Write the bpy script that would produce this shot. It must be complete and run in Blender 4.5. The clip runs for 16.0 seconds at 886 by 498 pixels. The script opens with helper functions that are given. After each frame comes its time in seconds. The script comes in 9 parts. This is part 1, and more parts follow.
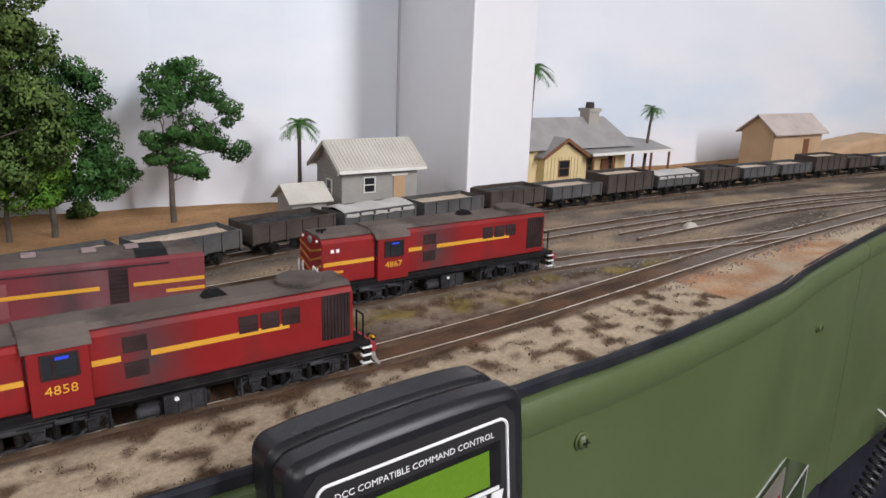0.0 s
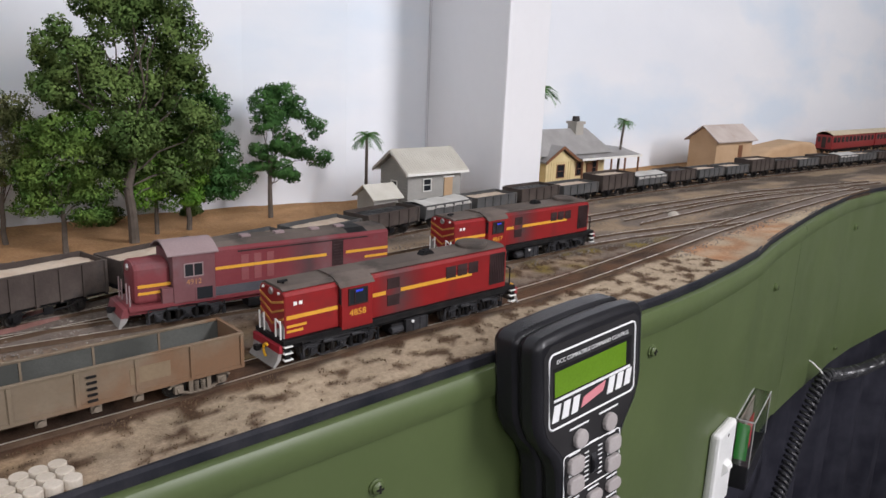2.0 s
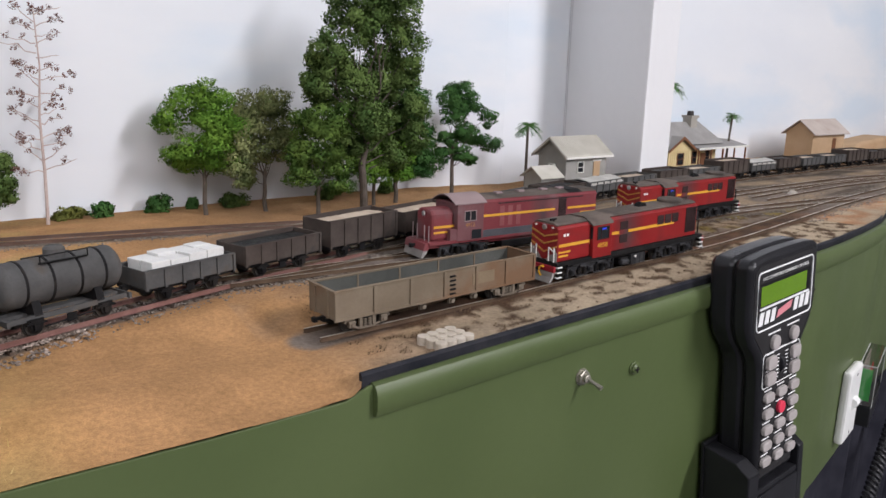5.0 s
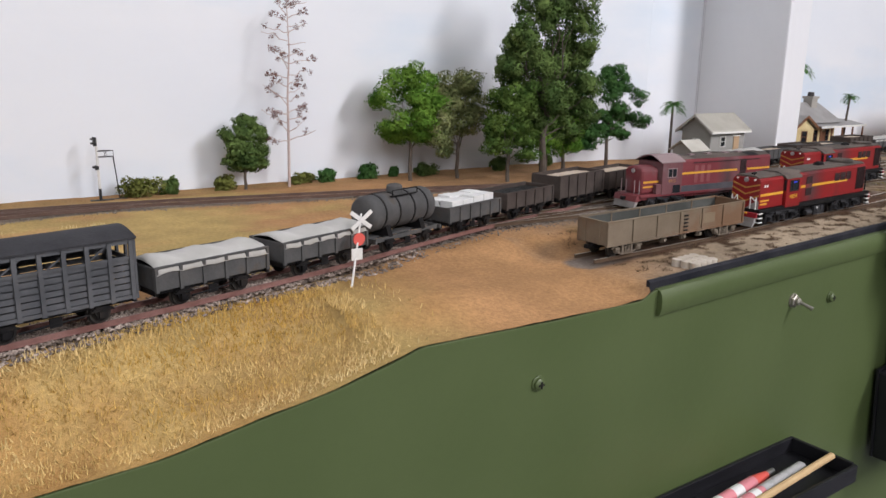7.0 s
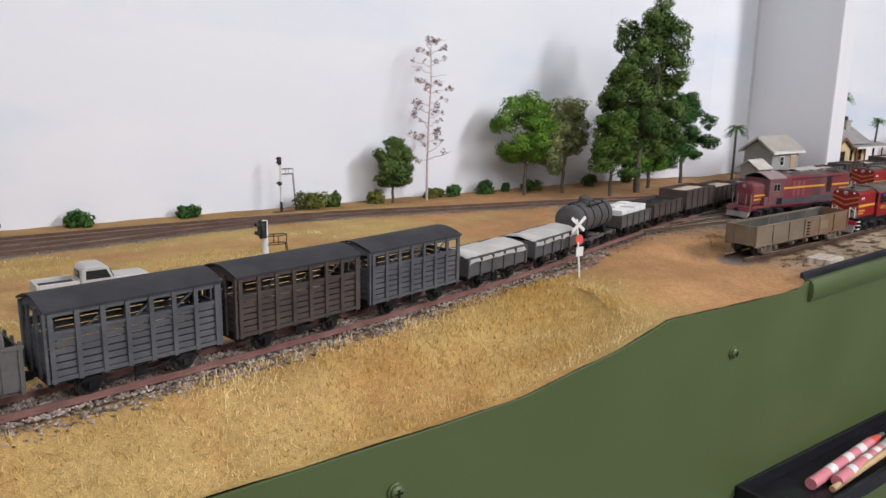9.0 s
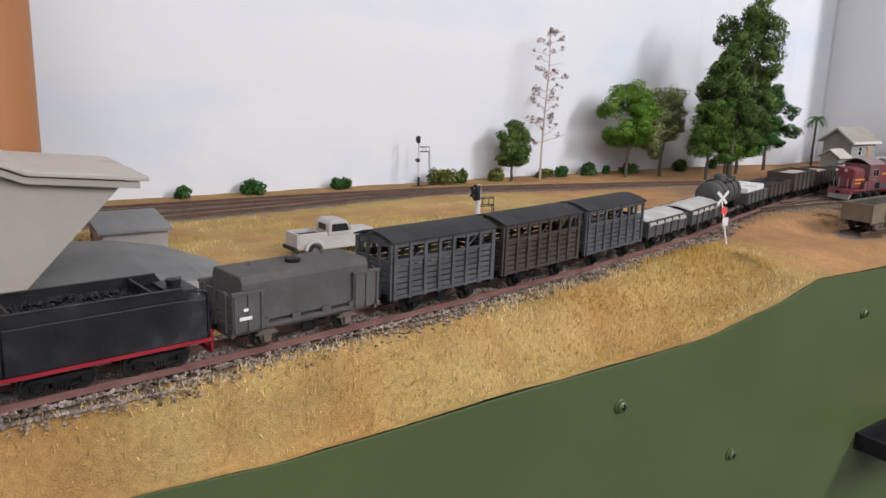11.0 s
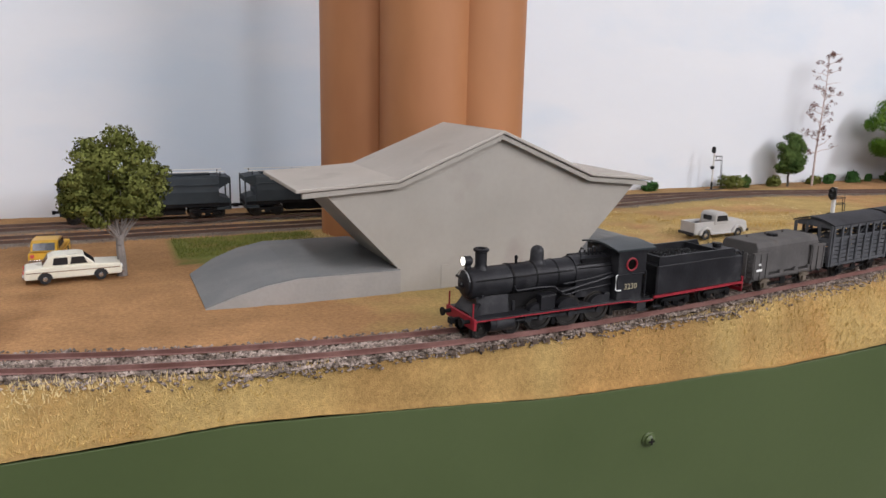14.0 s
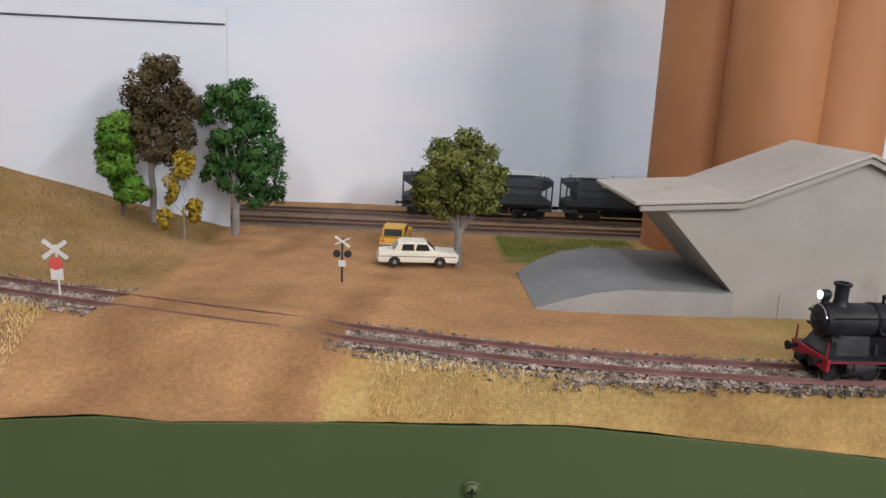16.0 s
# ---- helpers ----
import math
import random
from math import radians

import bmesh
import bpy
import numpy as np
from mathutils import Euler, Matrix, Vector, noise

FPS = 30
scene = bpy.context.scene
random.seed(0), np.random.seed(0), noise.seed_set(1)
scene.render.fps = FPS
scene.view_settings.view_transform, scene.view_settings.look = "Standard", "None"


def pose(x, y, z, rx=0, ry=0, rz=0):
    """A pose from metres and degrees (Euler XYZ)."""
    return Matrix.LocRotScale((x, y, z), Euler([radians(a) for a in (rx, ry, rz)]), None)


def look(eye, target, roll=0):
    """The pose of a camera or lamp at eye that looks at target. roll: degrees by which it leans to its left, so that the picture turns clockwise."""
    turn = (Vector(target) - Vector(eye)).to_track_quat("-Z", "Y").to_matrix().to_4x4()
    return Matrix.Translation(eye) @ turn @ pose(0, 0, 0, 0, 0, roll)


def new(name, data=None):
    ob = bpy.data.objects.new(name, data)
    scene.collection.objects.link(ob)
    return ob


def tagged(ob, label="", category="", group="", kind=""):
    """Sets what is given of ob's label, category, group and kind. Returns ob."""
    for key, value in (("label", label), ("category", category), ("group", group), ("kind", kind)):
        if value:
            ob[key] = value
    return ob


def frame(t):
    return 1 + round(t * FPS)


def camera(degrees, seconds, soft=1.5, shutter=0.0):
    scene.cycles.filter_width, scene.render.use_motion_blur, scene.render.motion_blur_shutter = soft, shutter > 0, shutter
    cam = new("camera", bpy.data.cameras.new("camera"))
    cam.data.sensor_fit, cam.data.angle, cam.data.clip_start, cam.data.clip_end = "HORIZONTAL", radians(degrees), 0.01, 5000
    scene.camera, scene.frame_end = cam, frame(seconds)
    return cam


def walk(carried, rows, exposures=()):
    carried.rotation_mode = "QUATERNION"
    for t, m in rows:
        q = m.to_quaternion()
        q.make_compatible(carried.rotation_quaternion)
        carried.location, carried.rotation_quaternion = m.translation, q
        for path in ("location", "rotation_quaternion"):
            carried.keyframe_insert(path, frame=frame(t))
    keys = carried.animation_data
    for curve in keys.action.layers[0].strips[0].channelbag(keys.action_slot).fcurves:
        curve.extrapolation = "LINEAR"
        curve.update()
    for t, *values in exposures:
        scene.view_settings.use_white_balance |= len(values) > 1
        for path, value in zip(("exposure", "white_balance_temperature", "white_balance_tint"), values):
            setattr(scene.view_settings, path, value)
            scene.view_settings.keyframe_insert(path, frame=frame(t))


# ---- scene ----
cam = camera(60.7, 16.0)

PATH = [
    (0, (-0.0471, -0.6226, 0.1324), (0.2352, -0.2292, 0.0075), 2.15),
    (0.5, (-0.0875, -0.6283, 0.1348), (0.2116, -0.2459, 0.0152), 3.13),
    (1, (-0.1360, -0.6415, 0.1420), (0.1716, -0.2658, 0.0231), 2.56),
    (1.5, (-0.1850, -0.6497, 0.1434), (0.1297, -0.2794, 0.0262), 2.41),
    (2, (-0.2301, -0.6647, 0.1440), (0.0961, -0.3045, 0.0265), 2.42),
    (2.5, (-0.2689, -0.6740, 0.1441), (0.0630, -0.3185, 0.0279), 2.08),
    (3, (-0.2837, -0.6844, 0.1450), (0.0330, -0.3167, 0.0245), 2.20),
    (3.5, (-0.2949, -0.6929, 0.1377), (-0.0046, -0.3052, 0.0135), 2.31),
    (3.7, (-0.3069, -0.6910, 0.1383), (-0.0184, -0.3018, 0.0146), 2.62),
    (5.8, (-0.4934, -0.6806, 0.1256), (-0.1814, -0.3050, 0.0180), 1.02),
    (6, (-0.5163, -0.6782, 0.1257), (-0.2066, -0.3012, 0.0163), 1.06),
    (6.5, (-0.5648, -0.6815, 0.1183), (-0.2578, -0.3022, 0.0092), 0.87),
    (7, (-0.5779, -0.6905, 0.1133), (-0.2997, -0.2915, -0.0021), 0.85),
    (7.5, (-0.6063, -0.6977, 0.1170), (-0.3297, -0.2947, 0.0118), 1.02),
    (8, (-0.6618, -0.6942, 0.1221), (-0.3836, -0.2915, 0.0195), 1.75),
    (8.2, (-0.6814, -0.6920, 0.1225), (-0.4011, -0.2909, 0.0197), 1.58),
    (10.3, (-0.8698, -0.6754, 0.1177), (-0.5680, -0.2913, 0.0107), 1.43),
    (10.5, (-0.8780, -0.6752, 0.1195), (-0.5814, -0.2882, 0.0089), 1.67),
    (11, (-0.8977, -0.6797, 0.1147), (-0.6168, -0.2810, 0.0047), 2.00),
    (11.5, (-0.9513, -0.6825, 0.1135), (-0.6626, -0.2893, 0.0038), 2.46),
    (12, (-0.9878, -0.6796, 0.1152), (-0.7242, -0.2710, -0.0012), 1.60),
    (12.5, (-1.0229, -0.6758, 0.1135), (-0.7903, -0.2485, -0.0019), 2.09),
    (13, (-1.0724, -0.7007, 0.1191), (-0.8311, -0.2759, 0.0126), 1.48),
    (13.5, (-1.1216, -0.7193, 0.1238), (-0.8963, -0.2859, 0.0167), 1.41),
    (14, (-1.1515, -0.7281, 0.1267), (-0.9512, -0.2830, 0.0184), 1.28),
    (14.5, (-1.1743, -0.7367, 0.1282), (-1.0104, -0.2770, 0.0196), 2.69),
    (15, (-1.1750, -0.7416, 0.1253), (-1.0741, -0.2641, 0.0165), 2.76),
    (15.5, (-1.1730, -0.7345, 0.1279), (-1.1183, -0.2503, 0.0160), 2.10),
    (16, (-1.1795, -0.7243, 0.1287), (-1.1574, -0.2374, 0.0172), 2.73),
]
walk(cam, [(t, look(eye, target, roll)) for t, eye, target, roll in PATH])

# ---- room light ----
world = bpy.data.worlds.new("room_dark")
world.use_nodes = True
world.node_tree.nodes["Background"].inputs[0].default_value = (0.9, 0.95, 1.0, 1)
world.node_tree.nodes["Background"].inputs[1].default_value = 0.03
scene.world = world


def light_row(x, y0, y1, z, aim, watts):
    """An overhead row, ceiling tubes and added fill alike, that runs towards the wall, its face turned to aim."""
    data = bpy.data.lights.new("overhead_row_light", "AREA")
    data.shape, data.size, data.size_y, data.energy, data.color = "RECTANGLE", 0.16, y1 - y0, watts, (1.0, 0.975, 1.03)
    ob = new("overhead_row_light", data)
    back = -Vector(aim).normalized()
    across = Vector((0, 1, 0)).cross(back).normalized()
    along = back.cross(across)
    m = Matrix((across, along, back)).transposed().to_4x4()
    m.translation = (x, (y0 + y1) / 2, z)
    ob.matrix_world = m
    return ob


light_row(0.86, -2.9, -0.8, 1.36, (-0.2, 0.55, -0.8), 84.0)
# Added fill row with no known fitting: softens shadows, lifts the middle.
light_row(-0.5, -2.9, -1.0, 1.36, (0.0, 0.6, -0.8), 19.0)
light_row(-1.65, -1.0, -0.1, 1.36, (0.35, 0.05, -0.9), 6.5)
light_row(-1.65, -2.9, -1.0, 1.36, (0.35, 0.75, -0.5), 22.0)
scene.view_settings.exposure = -0.06


# ---- mesh helpers, in millimetres ----
MM = 0.001


def V(x, y, z):
    return Vector((x * MM, y * MM, z * MM))


def box(bm, x0, x1, y0, y1, z0, z1, top=0.0):
    """An upright box; top draws the upper face in on all sides."""
    a, b = sorted((x0, x1)), sorted((y0, y1))
    v = [bm.verts.new(V(x, y, z0)) for x, y in ((a[0], b[0]), (a[1], b[0]), (a[1], b[1]), (a[0], b[1]))]
    v += [bm.verts.new(V(x, y, z1)) for x, y in ((a[0] + top, b[0] + top), (a[1] - top, b[0] + top), (a[1] - top, b[1] - top), (a[0] + top, b[1] - top))]
    for f in ((3, 2, 1, 0), (4, 5, 6, 7), (0, 1, 5, 4), (1, 2, 6, 5), (2, 3, 7, 6), (3, 0, 4, 7)):
        bm.faces.new([v[i] for i in f])
    return v


def prism(bm, outline, axis, a, b):
    """An outline drawn out along an axis: 'x' takes (y, z), 'y' takes (x, z), 'z' takes (x, y)."""
    def place(p, d):
        return V(d, p[0], p[1]) if axis == "x" else V(p[0], d, p[1]) if axis == "y" else V(p[0], p[1], d)
    lo, hi = [bm.verts.new(place(p, a)) for p in outline], [bm.verts.new(place(p, b)) for p in outline]
    n = len(outline)
    bm.faces.new(lo)
    bm.faces.new(hi[::-1])
    for i in range(n):
        bm.faces.new((lo[i], hi[i], hi[(i + 1) % n], lo[(i + 1) % n]))
    return lo + hi


def rod(bm, p, q, r, seg=8, r2=None):
    """A round bar from p to q."""
    p, q = V(*p), V(*q)
    d = q - p
    turn = d.to_track_quat("Z", "Y").to_matrix()
    r2 = r if r2 is None else r2
    rings = []
    for c, rad in ((p, r), (q, r2)):
        rings.append([bm.verts.new(c + turn @ Vector((math.cos(2 * math.pi * i / seg), math.sin(2 * math.pi * i / seg), 0)) * rad * MM) for i in range(seg)])
    for i in range(seg):
        bm.faces.new((rings[0][i], rings[0][(i + 1) % seg], rings[1][(i + 1) % seg], rings[1][i]))
    bm.faces.new(rings[0][::-1])
    bm.faces.new(rings[1])


def pipe(bm, pts, r, seg=6):
    """A bent round bar through points."""
    ps = [V(*p) for p in pts]
    rings = []
    for i, c in enumerate(ps):
        d = (ps[min(i + 1, len(ps) - 1)] - ps[max(i - 1, 0)]).normalized()
        turn = d.to_track_quat("Z", "Y").to_matrix()
        rings.append([bm.verts.new(c + turn @ Vector((math.cos(2 * math.pi * k / seg), math.sin(2 * math.pi * k / seg), 0)) * r * MM) for k in range(seg)])
    for a, b in zip(rings, rings[1:]):
        for k in range(seg):
            bm.faces.new((a[k], a[(k + 1) % seg], b[(k + 1) % seg], b[k]))
    bm.faces.new(rings[0][::-1])
    bm.faces.new(rings[-1])


def lathe(bm, profile, centre, axis="z", seg=20):
    """A round body from (radius, height) pairs."""
    cx, cy, cz = centre
    rings = []
    for r, h in profile:
        ring = []
        for i in range(seg):
            a = 2 * math.pi * i / seg
            u, w = r * math.cos(a), r * math.sin(a)
            ring.append(bm.verts.new(V(cx + u, cy + w, cz + h) if axis == "z" else V(cx + h, cy + u, cz + w) if axis == "x" else V(cx + w, cy + h, cz + u)))
        rings.append(ring)
    for a, b in zip(rings, rings[1:]):
        for i in range(seg):
            bm.faces.new((a[i], a[(i + 1) % seg], b[(i + 1) % seg], b[i]))
    bm.faces.new(rings[0][::-1])
    bm.faces.new(rings[-1])


def finish(bm, smooth=False):
    bmesh.ops.recalc_face_normals(bm, faces=bm.faces)
    if smooth:
        for f in bm.faces:
            f.smooth = True


def part(name, bm, material, parent=None, label="", bevel=0.0, smooth=False, segs=2):
    """Links a bmesh as one mesh object, under a thing or a part."""
    finish(bm, smooth)
    me = bpy.data.meshes.new(name)
    bm.to_mesh(me)
    bm.free()
    me.materials.append(material)
    ob = new(name, me)
    if smooth:
        me.set_sharp_from_angle(angle=radians(38))
    if bevel:
        m = ob.modifiers.new("edge", "BEVEL")
        m.width, m.segments, m.limit_method, m.angle_limit = bevel * MM, segs, "ANGLE", radians(40)
    if parent is not None:
        ob.parent = parent
    if label:
        ob["label"] = label
    return ob


def thing(name, label, category, group="", kind="", at=None):
    ob = new(name)
    ob.empty_display_size = 0.01
    tagged(ob, label, category, group, kind)
    if at is not None:
        ob.matrix_world = at
    return ob


def B():
    return bmesh.new()


def interp(table, x):
    return float(np.interp(x, [p[0] for p in table], [p[1] for p in table]))


# ---- materials ----
def surf(name, c1, c2, scale=120.0, rough=0.6, bump=0.0, metal=0.0, fine=900.0, fine_mix=0.25, c3=None, c3_scale=25.0, c3_at=0.58, spec=0.4, bump_scale=None, per_piece=0.0, per_island=0.0, streak=None):
    """A painted or worn surface: two colours in patches, a fine grain, and a third colour as wear or dirt."""
    m = bpy.data.materials.new(name)
    m.use_nodes = True
    nt = m.node_tree
    N, L = nt.nodes, nt.links
    bs = N["Principled BSDF"]
    tc = N.new("ShaderNodeTexCoord")
    src = tc.outputs["Object"]
    if streak:
        mp = N.new("ShaderNodeMapping")
        mp.inputs["Scale"].default_value = streak
        L.new(src, mp.inputs[0])
        src = mp.outputs[0]

    def noise_node(s, detail=4.0):
        n = N.new("ShaderNodeTexNoise")
        n.inputs["Scale"].default_value, n.inputs["Detail"].default_value = s, detail
        L.new(src, n.inputs["Vector"])
        return n

    def mix(fac, a, b):
        x = N.new("ShaderNodeMix")
        x.data_type = "RGBA"
        for sock, val in ((x.inputs[0], fac), (x.inputs[6], a), (x.inputs[7], b)):
            if isinstance(val, (tuple, float)):
                sock.default_value = (*val, 1) if isinstance(val, tuple) else val
            else:
                L.new(val, sock)
        return x.outputs[2]

    def ramp(fac, lo, hi):
        r = N.new("ShaderNodeMapRange")
        r.inputs[1].default_value, r.inputs[2].default_value = lo, hi
        L.new(fac, r.inputs[0])
        return r.outputs[0]

    big = noise_node(scale)
    col = mix(ramp(big.outputs[0], 0.35, 0.65), c1, c2)
    if c3:
        third = noise_node(c3_scale, 6.0)
        col = mix(ramp(third.outputs[0], c3_at, c3_at + 0.16), col, c3)
    grain = noise_node(fine, 3.0)
    dark = tuple(v * 0.72 for v in c1)
    g = N.new("ShaderNodeMath")
    g.operation = "MULTIPLY"
    L.new(ramp(grain.outputs[0], 0.4, 0.7), g.inputs[0])
    g.inputs[1].default_value = fine_mix
    col = mix(g.outputs[0], col, dark)
    if per_piece or per_island:
        info = N.new("ShaderNodeObjectInfo") if per_piece else N.new("ShaderNodeNewGeometry")
        rnd = info.outputs["Random"] if per_piece else info.outputs["Random Per Island"]
        r = N.new("ShaderNodeMapRange")
        amount = per_piece or per_island
        r.inputs[3].default_value, r.inputs[4].default_value = 1 - amount, 1 + amount
        L.new(rnd, r.inputs[0])
        hsv = N.new("ShaderNodeHueSaturation")
        L.new(r.outputs[0], hsv.inputs["Value"])
        L.new(col, hsv.inputs["Color"])
        col = hsv.outputs[0]
    L.new(col, bs.inputs["Base Color"])
    rr = N.new("ShaderNodeMapRange")
    rr.inputs[3].default_value, rr.inputs[4].default_value = max(0.03, rough - 0.12), min(1.0, rough + 0.12)
    L.new(big.outputs[0], rr.inputs[0])
    L.new(rr.outputs[0], bs.inputs["Roughness"])
    bs.inputs["Metallic"].default_value = metal
    bs.inputs["Specular IOR Level"].default_value = spec
    if bump:
        b = N.new("ShaderNodeBump")
        b.inputs["Strength"].default_value, b.inputs["Distance"].default_value = bump, 0.0008
        L.new((noise_node(bump_scale, 4.0) if bump_scale else grain).outputs[0], b.inputs["Height"])
        L.new(b.outputs[0], bs.inputs["Normal"])
    return m


def plain(name, colour, rough=0.5, metal=0.0, spec=0.5, emit=0.0):
    m = bpy.data.materials.new(name)
    m.use_nodes = True
    bs = m.node_tree.nodes["Principled BSDF"]
    bs.inputs["Base Color"].default_value = (*colour, 1)
    bs.inputs["Roughness"].default_value, bs.inputs["Metallic"].default_value = rough, metal
    bs.inputs["Specular IOR Level"].default_value = spec
    if emit:
        bs.inputs["Emission Color"].default_value = (*colour, 1)
        bs.inputs["Emission Strength"].default_value = emit
    return m


WALL = surf("painted_backdrop", (0.70, 0.725, 0.76), (0.75, 0.765, 0.785), 3.0, 0.7, 0.05, 0.0, 60.0, 0.02, (0.60, 0.68, 0.76), 2.6, 0.50, streak=(1.0, 1.0, 2.6))
PLASTER = surf("white_plaster", (0.72, 0.725, 0.74), (0.75, 0.75, 0.76), 4.0, 0.6, 0.06, 0.0, 90.0, 0.04)
ROOM = surf("room_paint", (0.62, 0.62, 0.60), (0.66, 0.66, 0.64), 2.0, 0.8)
CARPET = surf("grey_carpet", (0.12, 0.12, 0.13), (0.16, 0.16, 0.17), 40.0, 0.95)
FASCIA = surf("olive_green_paint", (0.071, 0.098, 0.035), (0.079, 0.107, 0.039), 14.0, 0.42, 0.12, 0.0, 260.0, 0.05, bump_scale=160.0, spec=0.4)
BLACK_STRIP = surf("black_edge_strip", (0.012, 0.013, 0.018), (0.03, 0.03, 0.035), 60.0, 0.5, 0.2, spec=0.1)
CURTAIN = surf("black_cloth", (0.013, 0.013, 0.019), (0.026, 0.026, 0.034), 30.0, 0.95, 0.3, spec=0.1)

# ---- the layout board: edges, relief ----
EDGE_Z = [(-1700, -14), (-1352, -22), (-1309, -19), (-1280, -21), (-1207, -19), (-1157, -19), (-1108, -18), (-1041, -23), (-990, -27), (-962, -30), (-926, -32), (-884, -33), (-832, -34), (-788, -36), (-735, -35), (-671, -33), (-569, -32), (-513, -30), (-480, -25), (-441, -20), (-413, -14), (-398, -10), (-365, -11), (-310, -13), (-243, -14), (-236, -9), (-120, -6), (0, -2), (120, 1), (167, 2), (291, 0), (423, -2), (2300, -3)]
EDGE_Y = [(-1800, -418), (-520, -417), (-320, -413), (-243, -411), (-236, -411), (-120, -411), (0, -414), (80, -415), (140, -416), (194, -413), (250, -406), (321, -394), (386, -381), (444, -364), (510, -349), (594, -331), (680, -314), (765, -300), (839, -289), (928, -285), (1050, -288), (1300, -320), (2300, -420)]
MAIN = [(-1900, -140), (-1700, -208), (-1403, -306), (-1330, -329), (-1239, -356), (-1193, -371), (-1132, -387), (-1060, -399), (-987, -404), (-920, -402), (-850, -395), (-761, -383), (-677, -371), (-582, -354), (-500, -336), (-416, -314), (-299, -276), (-212, -251), (-93, -224), (20, -197), (162, -166), (310, -148), (450, -140), (543, -137), (725, -136), (1026, -143), (1400, -165), (2200, -240)]


def smooth_line(pts, step=4.0):
    """A smooth plan curve through points, as evenly spaced places."""
    p = np.array(pts, float)
    t = np.r_[0, np.cumsum(np.hypot(*np.diff(p, axis=0).T))]
    tang = np.gradient(p, t, axis=0)
    out = []
    for i in range(len(p) - 1):
        h = t[i + 1] - t[i]
        n = max(2, int(h / step))
        for k in range(n):
            s = k / n
            a, b, c, d = 2 * s**3 - 3 * s**2 + 1, s**3 - 2 * s**2 + s, -2 * s**3 + 3 * s**2, s**3 - s**2
            out.append(a * p[i] + b * h * tang[i] + c * p[i + 1] + d * h * tang[i + 1])
    out.append(p[-1])
    return np.array(out)


class Line:
    """A track's centre line with places by the length along it."""
    def __init__(self, pts):
        self.p = smooth_line(pts)
        self.s = np.r_[0, np.cumsum(np.hypot(*np.diff(self.p, axis=0).T))]

    def at(self, s):
        x, y = np.interp(s, self.s, self.p[:, 0]), np.interp(s, self.s, self.p[:, 1])
        x1, y1 = np.interp(s + 2, self.s, self.p[:, 0]), np.interp(s + 2, self.s, self.p[:, 1])
        x0, y0 = np.interp(s - 2, self.s, self.p[:, 0]), np.interp(s - 2, self.s, self.p[:, 1])
        return x, y, math.atan2(y1 - y0, x1 - x0)

    def near_x(self, x):
        return float(self.s[int(np.argmin(abs(self.p[:, 0] - x)))])

    def pose_at(self, s, z, dip=None):
        """The pose of a vehicle whose middle is at s, with its front to the left."""
        x, y, a = self.at(s)
        if dip is None:
            return pose(x * MM, y * MM, z * MM, 0, 0, math.degrees(a))
        slope = math.degrees(math.atan((dip(x + 40) - dip(x - 40)) / 80))
        return pose(x * MM, y * MM, (z + dip(x)) * MM, 0, 0, math.degrees(a)) @ pose(0, 0, 0, 0, -slope, 0)


RAIL = 4.2
main_line = Line(MAIN)
siding_a = Line([(-228, -350), (-158, -350), (-91, -350), (0, -349), (100, -350), (170, -347), (250, -339), (347, -325), (450, -311), (533, -303), (676, -291), (765, -285), (900, -278)])
siding_b = Line([(-260, -257), (-180, -262), (-90, -271), (0, -279), (100, -283), (200, -282), (300, -281), (393, -290), (464, -299), (533, -305)])
siding_c = Line([(-230, -258), (-100, -246), (60, -236), (200, -226), (370, -216), (480, -214), (586, -215), (700, -220), (815, -236), (1000, -262)])
siding_d = Line([(393, -250), (480, -245), (586, -240), (700, -246), (815, -259), (900, -272)])
back_a = Line([(-1900, -36), (-1300, -36), (-700, -36), (-560, -38), (-440, -48), (-320, -72), (-200, -98), (-60, -134), (60, -170), (160, -168)])
back_b = Line([(-1900, -86), (-1300, -86), (-1100, -88), (-800, -84), (-650, -72), (-520, -52), (-420, -50)])
TRACKS = [main_line, siding_a, siding_b, siding_c, siding_d, back_a, back_b]


def bed_mask(x, y):
    """How near a place lies to a track, 1 on it, 0 away from it."""
    best = 99.0
    for ln in TRACKS:
        k = np.abs(ln.p[:, 0] - x) < 30
        if k.any():
            best = min(best, float(np.hypot(ln.p[k, 0] - x, ln.p[k, 1] - y).min()))
    return best


def dip_a(x):
    """How far the front siding lies below the other tracks."""
    return interp(((-420, 0), (-330, -5), (-250, -9), (-100, -7), (0, -4.5), (100, -2.5), (260, 0)), x)


